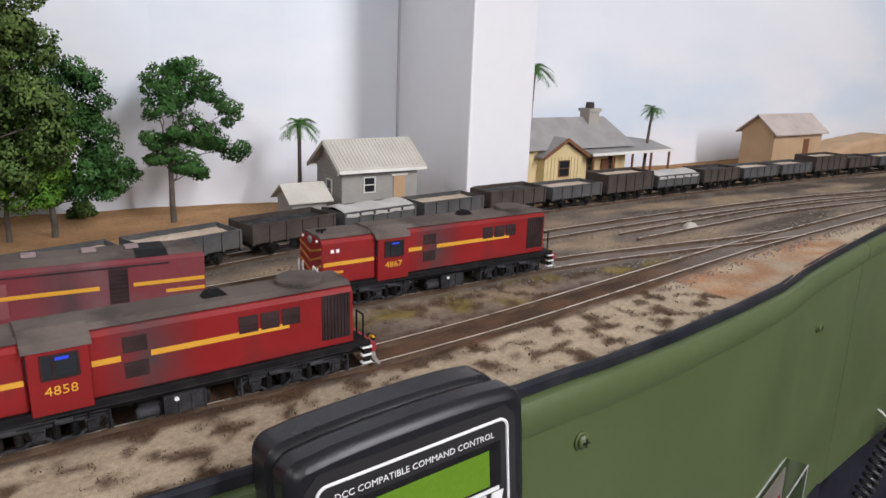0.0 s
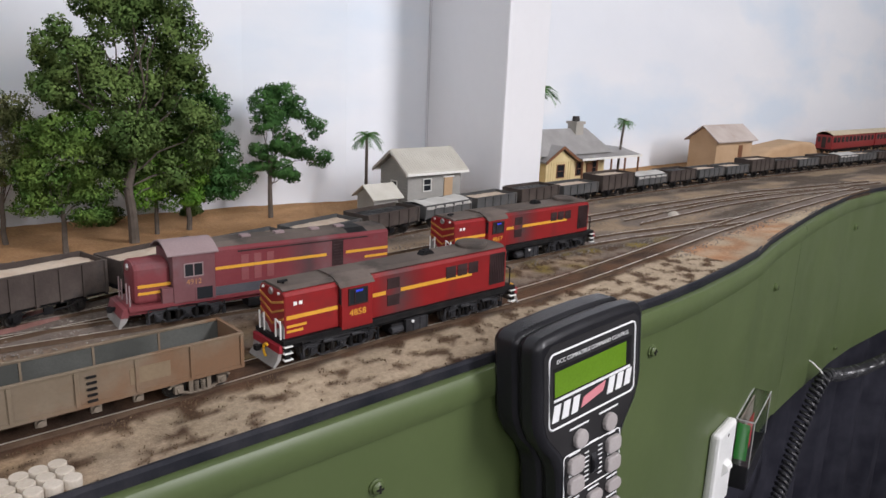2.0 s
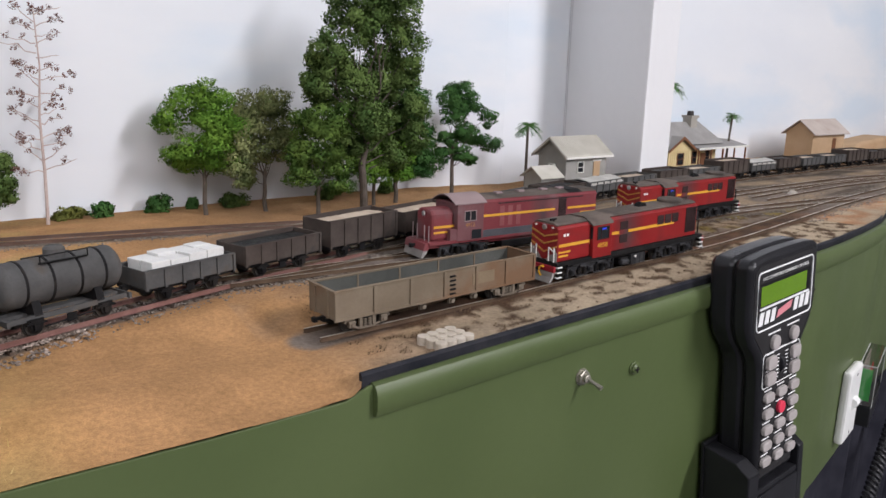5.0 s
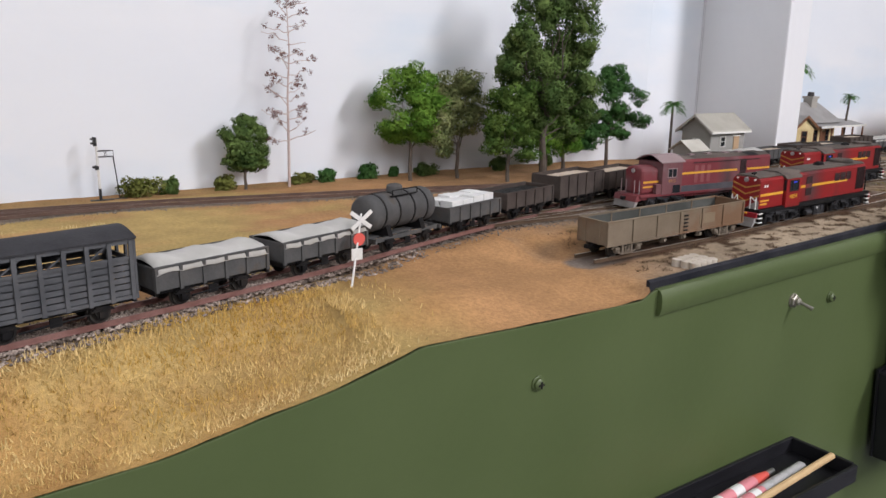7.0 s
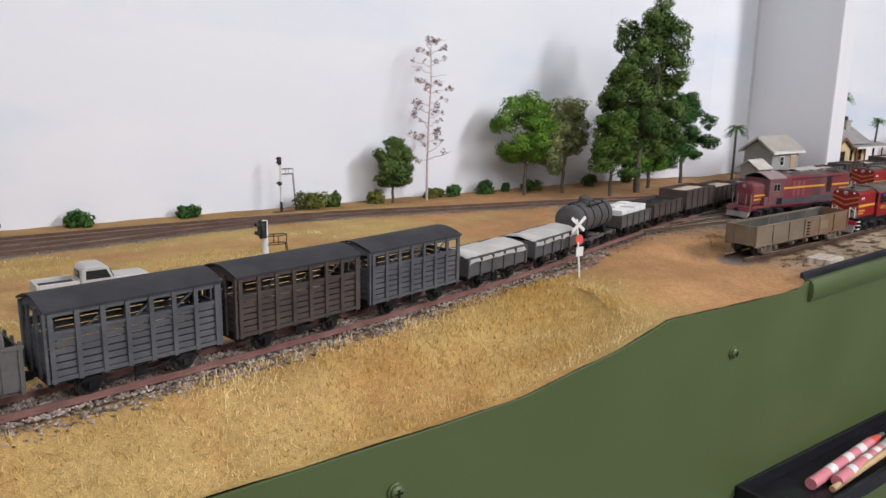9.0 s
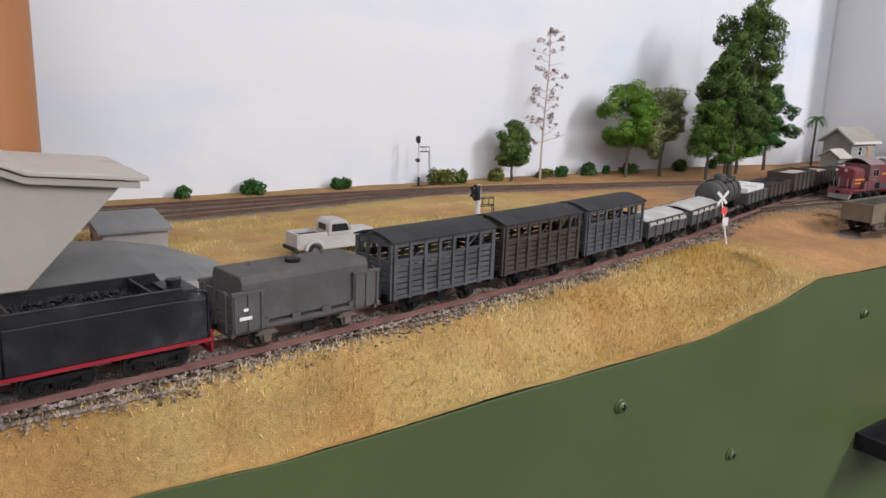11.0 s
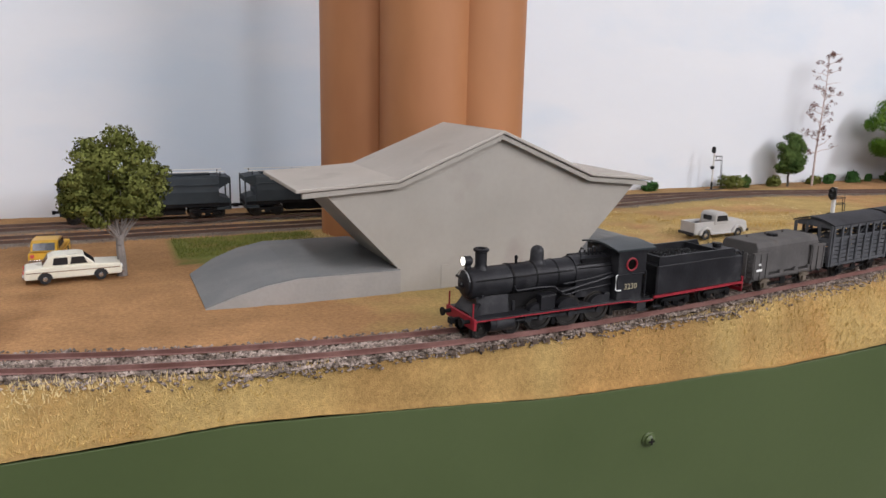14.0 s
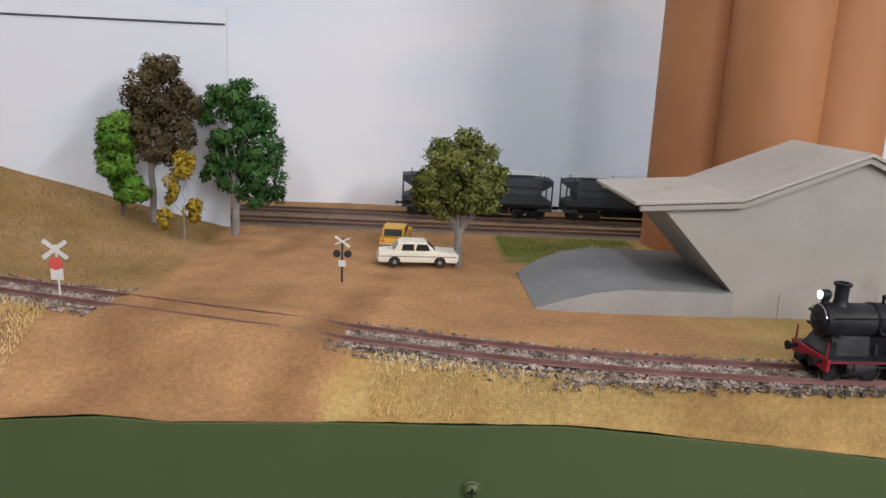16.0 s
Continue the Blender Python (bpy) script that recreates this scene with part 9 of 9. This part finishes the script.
def key_box():
    top = thing("indicator_box", "clear topped black box with red and green panels", "box", "", "", pose(0.416, face_y(416) * MM, -0.179, 0, 0, fascia_normal(416)))
    # clear cover as a thin-walled shell, open to the base
    for name, d in (("end_wall", (-41, -40, -16, 0, -10, 33)), ("end_wall", (40, 41, -16, 0, -10, 33)), ("front_wall", (-39.9, 39.9, -16, -15, -10, 33)), ("top_wall", (-39.9, 39.9, -14.9, 0, 32, 33))):
        mk(name, CLEAR, top, lambda bm, d=d: box(bm, *d))
    for d in ((-41.3, 41.3, -16.4, -15.6, 32.2, 33.4), (-41.3, 41.3, -1.0, 0.0, 32.2, 33.4), (-41.4, -40.6, -15.6, -1.0, 32.2, 33.4), (-41.4, -40.6, -16.4, -15.6, -10, 32.2), (40.6, 41.4, -16.4, -15.6, -10, 32.2)):
        mk("cover_edge", FROSTED, top, lambda bm, d=d: box(bm, *d), "pale moulded edge of the clear cover")
    mk("base", CASE_BLACK, top, lambda bm: box(bm, -41, 41, -16, 0, -33, -10.4), bevel=1.2)
    mk("green_panel", plain("green_card", (0.03, 0.50, 0.05), 0.5), top, lambda bm: box(bm, -38, -37, -12.5, -2, -6, 28), "bright green panel")
    mk("red_panel", plain("red_card", (0.62, 0.03, 0.05), 0.5), top, lambda bm: box(bm, -34, -2, -9.5, -8.5, -6, 26), "red panel")
    mk("pale_panel", plain("pale_pink_card", (0.42, 0.33, 0.31), 0.6), top, lambda bm: box(bm, -34, 36, -3.0, -1.6, -8, 28), "pale back plate")


def coiled_cable():
    top = thing("coiled_cable", "black coiled cable looping below the fascia", "cable")
    path = smooth_line([(400, -470), (490, -420), (580, -358), (655, -303), (692, -262), (716, -231), (733, -220), (780, -227), (850, -238), (960, -246), (1060, -244), (1180, -236)], 1.0)

    def coil(bm):
        pts, s = [], np.r_[0, np.cumsum(np.hypot(*np.diff(path, axis=0).T))]
        for u in np.arange(0, s[-1], 0.55):
            x, z = np.interp(u, s, path[:, 0]), np.interp(u, s, path[:, 1])
            x2, z2 = np.interp(u + 1, s, path[:, 0]), np.interp(u + 1, s, path[:, 1])
            d = np.array((x2 - x, z2 - z))
            d = d / (np.linalg.norm(d) + 1e-9)
            a = u * 2 * math.pi / 7.6
            n = np.array((-d[1], d[0]))
            base_y = min(-328, interp(EDGE_Y, x) - 14)
            pts.append((x + n[0] * 6.6 * math.cos(a), base_y + 6.6 * math.sin(a), z + n[1] * 6.6 * math.cos(a)))
        pipe(bm, pts, 2.3, 6)
    mk("coil", surf("black_cable_rubber", (0.03, 0.03, 0.033), (0.045, 0.045, 0.048), 80.0, 0.25), top, coil, smooth=True)
    mk("hook", SIGNAL_WHITE, top, lambda bm: pipe(bm, [(728, interp(EDGE_Y, 728) - 1, -200), (728, interp(EDGE_Y, 728) - 7, -202), (730, -324, -210), (732, -330, -219), (735, -335, -222)], 1.0, 6), "small pale wire hook")


wall_switch()
key_box()
coiled_cable()


def pen_tray():
    tray = thing("fascia_tray", "black tray shelf fixed to the fascia", "tray")
    mk("shelf", CASE_BLACK, tray, lambda bm: box(bm, -304, -66, -462, -414.6, -163, -160), bevel=0.8)
    mk("front_rim", CASE_BLACK, tray, lambda bm: box(bm, -304, -66, -465, -462.1, -163, -150), bevel=0.8)
    mk("back_rim", CASE_BLACK, tray, lambda bm: box(bm, -304, -66, -417.4, -414.7, -159.9, -149), bevel=0.6)
    for x in (-304, -69):
        mk("end_rim", CASE_BLACK, tray, lambda bm, x=x: box(bm, x, x + 3, -462, -417.5, -159.9, -149), bevel=0.6)
    for k, (a, b, r, body, text) in enumerate((((-246, -440, -155), (-114, -431, -155), 4.4, SIGN_RED, "red and white decorated felt pen"), ((-226, -449, -155), (-94, -440, -155), 4.6, CLEAR, "clear plastic tube with a pink paper band"))):
        pen = thing("marker_pen", text, "pen", "pens in the tray")
        a, b = np.array(a, float), np.array(b, float)
        if k == 0:
            mk("barrel", LABEL_PINK, pen, lambda bm: rod(bm, a, a + (b - a) * 0.80, r, 16), smooth=True)
            mk("cap", SIGN_RED, pen, lambda bm: rod(bm, a + (b - a) * 0.80, a + (b - a) * 0.93, r, 16, r * 0.55), smooth=True)
            mk("tip", STEEL, pen, lambda bm: rod(bm, a + (b - a) * 0.93, b, r * 0.45, 12, r * 0.4), smooth=True)
            for q in (0.2, 0.42, 0.6):
                mk("band", SWITCH_WHITE, pen, lambda bm, q=q: rod(bm, a + (b - a) * q, a + (b - a) * (q + 0.08), r * 1.02, 16), "white patterned band", smooth=True)
        else:
            mk("barrel", LABEL_PINK, pen, lambda bm: rod(bm, a, a + (b - a) * 0.62, r, 16), smooth=True)
            mk("cap", FROSTED, pen, lambda bm: rod(bm, a + (b - a) * 0.60, b, r * 1.05, 16, r * 0.98), "frosted clear cap", smooth=True)
            for q in (0.15, 0.36, 0.5):
                mk("band", SWITCH_WHITE, pen, lambda bm, q=q: rod(bm, a + (b - a) * q, a + (b - a) * (q + 0.06), r * 1.02, 16), "white patterned band", smooth=True)
    stick = thing("wooden_stick", "pale wooden stick lying in the tray", "stick")
    mk("shaft", WOOD, stick, lambda bm: rod(bm, (-236, -451, -157.2), (-72, -449, -148.2), 2.5, 10))


pen_tray()


def pot_block():
    x, y = -174, -395
    top = thing("pot_block", "dusty cream block of fused round pots lying on the dirt", "block", "", "", pose(x * MM, y * MM, (ground_z(x, y) + 0.2) * MM, 0, 0, 6))

    pot = surf("dusty_cream_plaster", (0.44, 0.385, 0.31), (0.53, 0.475, 0.40), 60.0, 0.9, 0.2)
    for i in range(4):
        for j in range(3):
            mk("pot", pot, top, lambda bm, i=i, j=j: lathe(bm, [(3.28, -2.0), (3.28, 3.2), (3.0, 3.6)], (-9.9 + i * 6.6, -6.6 + j * 6.6, 0), "z", 16))
    lx, ly = 470, -248
    mound = thing("ballast_pile", "small pale pile of ballast", "pile", "", "", pose(lx * MM, ly * MM, ground_z(lx, ly) * MM))
    mk("heap", surf("pale_ballast", (0.42, 0.38, 0.33), (0.52, 0.48, 0.42), 400.0, 0.95, 0.8, 0.0, 900.0, 0.4), mound, lambda bm: lathe(bm, [(6.5, -0.6), (5.4, 1.8), (3.4, 3.6), (1, 4.4)], (0, 0, 0), "z", 12), smooth=True)


pot_block()

# ---- loose cover: ballast, grass, scrub ----
STONE = surf("mixed_ballast_stone", (0.13, 0.10, 0.08), (0.42, 0.345, 0.295), 130.0, 0.9, 0.3, 0.0, 900.0, 0.3, per_island=0.5, spec=0.1)
GREY_STONE = surf("grey_ballast_stone", (0.15, 0.128, 0.108), (0.29, 0.255, 0.22), 130.0, 0.9, 0.3, 0.0, 900.0, 0.3, per_island=0.35)
STRAW = surf("dry_straw_grass", (0.52, 0.33, 0.085), (0.84, 0.69, 0.39), 13.0, 0.9, 0.0, 0.0, 500.0, 0.15, (0.44, 0.245, 0.05), 12.0, 0.54, per_island=0.16, spec=0.05, streak=(0.4, 1.7, 1.2))
SCRUB = surf("dark_brown_scrub", (0.10, 0.068, 0.042), (0.16, 0.11, 0.068), 40.0, 0.95, 0.0, 0.0, 500.0, 0.2, per_island=0.35, spec=0.05)
HILL_GRASS = surf("ochre_hill_grass", (0.22, 0.14, 0.045), (0.31, 0.21, 0.085), 16.0, 0.9, 0.0, 0.0, 500.0, 0.2, per_island=0.35, spec=0.15)


PALE_STONE = surf("dusty_grey_ballast_stone", (0.20, 0.175, 0.15), (0.30, 0.265, 0.235), 130.0, 0.9, 0.3, 0.0, 900.0, 0.3, per_island=0.3)


def scatter_stones(name, label, places, size, material, seed):
    rng = np.random.default_rng(seed)
    verts, faces = [], []
    unit = np.array(((1, 0, 0), (-1, 0, 0), (0, 1, 0), (0, -1, 0), (0, 0, 1), (0, 0, -1)), float)
    tri = ((0, 2, 4), (2, 1, 4), (1, 3, 4), (3, 0, 4), (2, 0, 5), (1, 2, 5), (3, 1, 5), (0, 3, 5))
    for x, y, z in places:
        r = size * rng.uniform(0.6, 1.3)
        a = rng.uniform(0, 6.28)
        rot = np.array(((math.cos(a), -math.sin(a), 0), (math.sin(a), math.cos(a), 0), (0, 0, 1)))
        p = (unit * rng.uniform(0.55, 1.1, (6, 1)) * (r, r * rng.uniform(0.6, 1), r * 0.65)) @ rot.T + (x, y, z)
        k = len(verts)
        verts += [tuple(v * MM) for v in p]
        faces += [tuple(k + i for i in f) for f in tri]
    me = bpy.data.meshes.new(name)
    me.from_pydata(verts, [], faces)
    me.materials.append(material)
    return tagged(new(name, me), label, "ballast", kind="stuff")


def bed_places(line, x0, x1, n, half, rng, keep_rails=True):
    out = []
    a, b = line.near_x(x0), line.near_x(x1)
    while len(out) < n:
        s, o = rng.uniform(a, b), rng.normal() * half * 0.55
        if abs(o) > half or (keep_rails and 7.4 < abs(o) < 10.2):
            continue
        x, y, ang = line.at(s)
        if -1338 < x < -1212 and line is main_line:
            continue
        px, py = x - math.sin(ang) * o, y + math.cos(ang) * o
        if py < interp(EDGE_Y, px) + 1.2:
            continue
        if abs(o) > 13 and ground_z(px, py) < -4:
            continue
        z = max(1.1 if abs(o) < 15 else 0.5, 0.0) + (ground_z(px, py) if abs(o) > 15 else 0.2)
        out.append((px, py, z))
    return out


rng6 = np.random.default_rng(66)
# stones spilling over the bank where the track runs close to the edge
shoulder = []
while len(shoulder) < 2600:
    sx = rng6.uniform(-1120, -800)
    sy = interp(EDGE_Y, sx) + rng6.uniform(-0.4, 5.0)
    sz = ground_z(sx, sy)
    if -5 * rng6.random() < sz:
        shoulder.append((sx, sy - 0.7, sz + 0.5))
scatter_stones("track_ballast", "mixed grey and white stone ballast along the main line", bed_places(main_line, -1750, -330, 36000, 23, rng6) + shoulder, 1.25, STONE, 1)
scatter_stones("track_ballast", "grey stone ballast in the station yard", bed_places(main_line, -330, 1000, 9000, 24, rng6) + bed_places(siding_c, -200, 900, 7000, 26, rng6) + bed_places(siding_b, -230, 520, 4500, 24, rng6) + bed_places(siding_d, 393, 880, 4000, 24, rng6) + bed_places(siding_a, 300, 880, 4500, 26, rng6), 0.9, GREY_STONE, 2)
scatter_stones("track_ballast", "grey stone ballast along the back tracks", bed_places(back_a, -1500, 60, 6500, 22, rng6) + bed_places(back_b, -1500, -430, 4000, 20, rng6), 1.0, PALE_STONE, 3)


def grass(name, label, places, height, material, seed, lean=0.5, width=0.28):
    rng = np.random.default_rng(seed)
    verts, faces = [], []
    for x, y in places:
        z = ground_z(x, y)
        h = height * rng.uniform(0.5, 1.3)
        a, t = rng.uniform(0, 6.28), rng.normal() * lean
        b = rng.uniform(0, 6.28)
        tip = np.array((x + h * math.sin(t) * math.cos(a), y + h * math.sin(t) * math.sin(a), z + h * math.cos(t)))
        w = np.array((math.cos(b), math.sin(b), 0)) * width
        k = len(verts)
        verts += [tuple(np.array((x, y, z - 0.4)) * MM - w * MM), tuple(np.array((x, y, z - 0.4)) * MM + w * MM), tuple(tip * MM)]
        faces.append((k, k + 1, k + 2))
    me = bpy.data.meshes.new(name)
    me.from_pydata(verts, [], faces)
    me.materials.append(material)
    return tagged(new(name, me), label, "grass", kind="stuff")


def patch(n, x0, x1, y0, y1, test, rng):
    out = []
    while len(out) < n:
        x, y = rng.uniform(x0, x1), rng.uniform(y0, y1)
        if test(x, y):
            out.append((x, y))
    return out


def verge(x, y):
    ym = float(np.interp(x, main_line.p[:, 0], main_line.p[:, 1]))
    thin = noise.noise(Vector((x * 0.012, y * 0.02, 5))) > -0.25 - (0.5 if y < ym - 24 else 0)
    return interp(EDGE_Y, x) + 0.6 < y < max(ym - 16.5, interp(EDGE_Y, x) + 4) and thin and not (-1365 < x < -1195 and y < ym) and not (x > -405 and rng6.random() < 0.93)


def meadow(x, y):
    ym = float(np.interp(x, main_line.p[:, 0], main_line.p[:, 1]))
    n = noise.noise(Vector((x * 0.013, y * 0.02, 7))) + 0.5 * noise.noise(Vector((x * 0.05, y * 0.06, 2)))
    return ym + 22 < y < -104 and n > -0.12 and not (-1110 < x < -780 and y < -150) and x > -1035 - 30 * n and abs((x + 1290) - (y + 330) * 0.28) > 100 and not (x > -470)


grass("verge_grass", "long dry straw-coloured grass along the edge", patch(66000, -1700, -375, -420, -250, verge, rng6), 3.3, STRAW, 11, 1.35, 0.36)
grass("meadow_grass", "short dry grass on the meadow", patch(22000, -1180, -470, -380, -104, meadow, rng6), 2.4, STRAW, 12, 1.2, 0.28)
grass("hill_grass", "short ochre grass on the hill", patch(9000, -1700, -1345, -330, -114, lambda x, y: y > float(np.interp(x, main_line.p[:, 0], main_line.p[:, 1])) + 24, rng6), 2.6, HILL_GRASS, 13, 1.2, 0.3)
GREEN_GRASS = surf("green_lawn_grass", (0.14, 0.16, 0.03), (0.22, 0.24, 0.06), 30.0, 0.9, 0.0, 0.0, 500.0, 0.2, per_island=0.35, spec=0.15)
grass("lawn_grass", "green lawn patch beside the silo", patch(7000, -1108, -998, -176, -108, lambda x, y: True, rng6), 2.0, GREEN_GRASS, 14, 1.1, 0.3)


def scrub_spot(x, y):
    """Where low scrub grows between the yard tracks."""
    da = y - float(np.interp(x, siding_a.p[:, 0], siding_a.p[:, 1]))
    return (interp(EDGE_Y, x) + 4 < y) and (da < -11 or 13 < da < 60) and spots(x, y) > 0.06


grass("low_scrub", "dark brown clumps of low scrub between the tracks", patch(12000, -215, 330, -430, -300, scrub_spot, rng6), 1.0, SCRUB, 15, 1.2, 0.5)
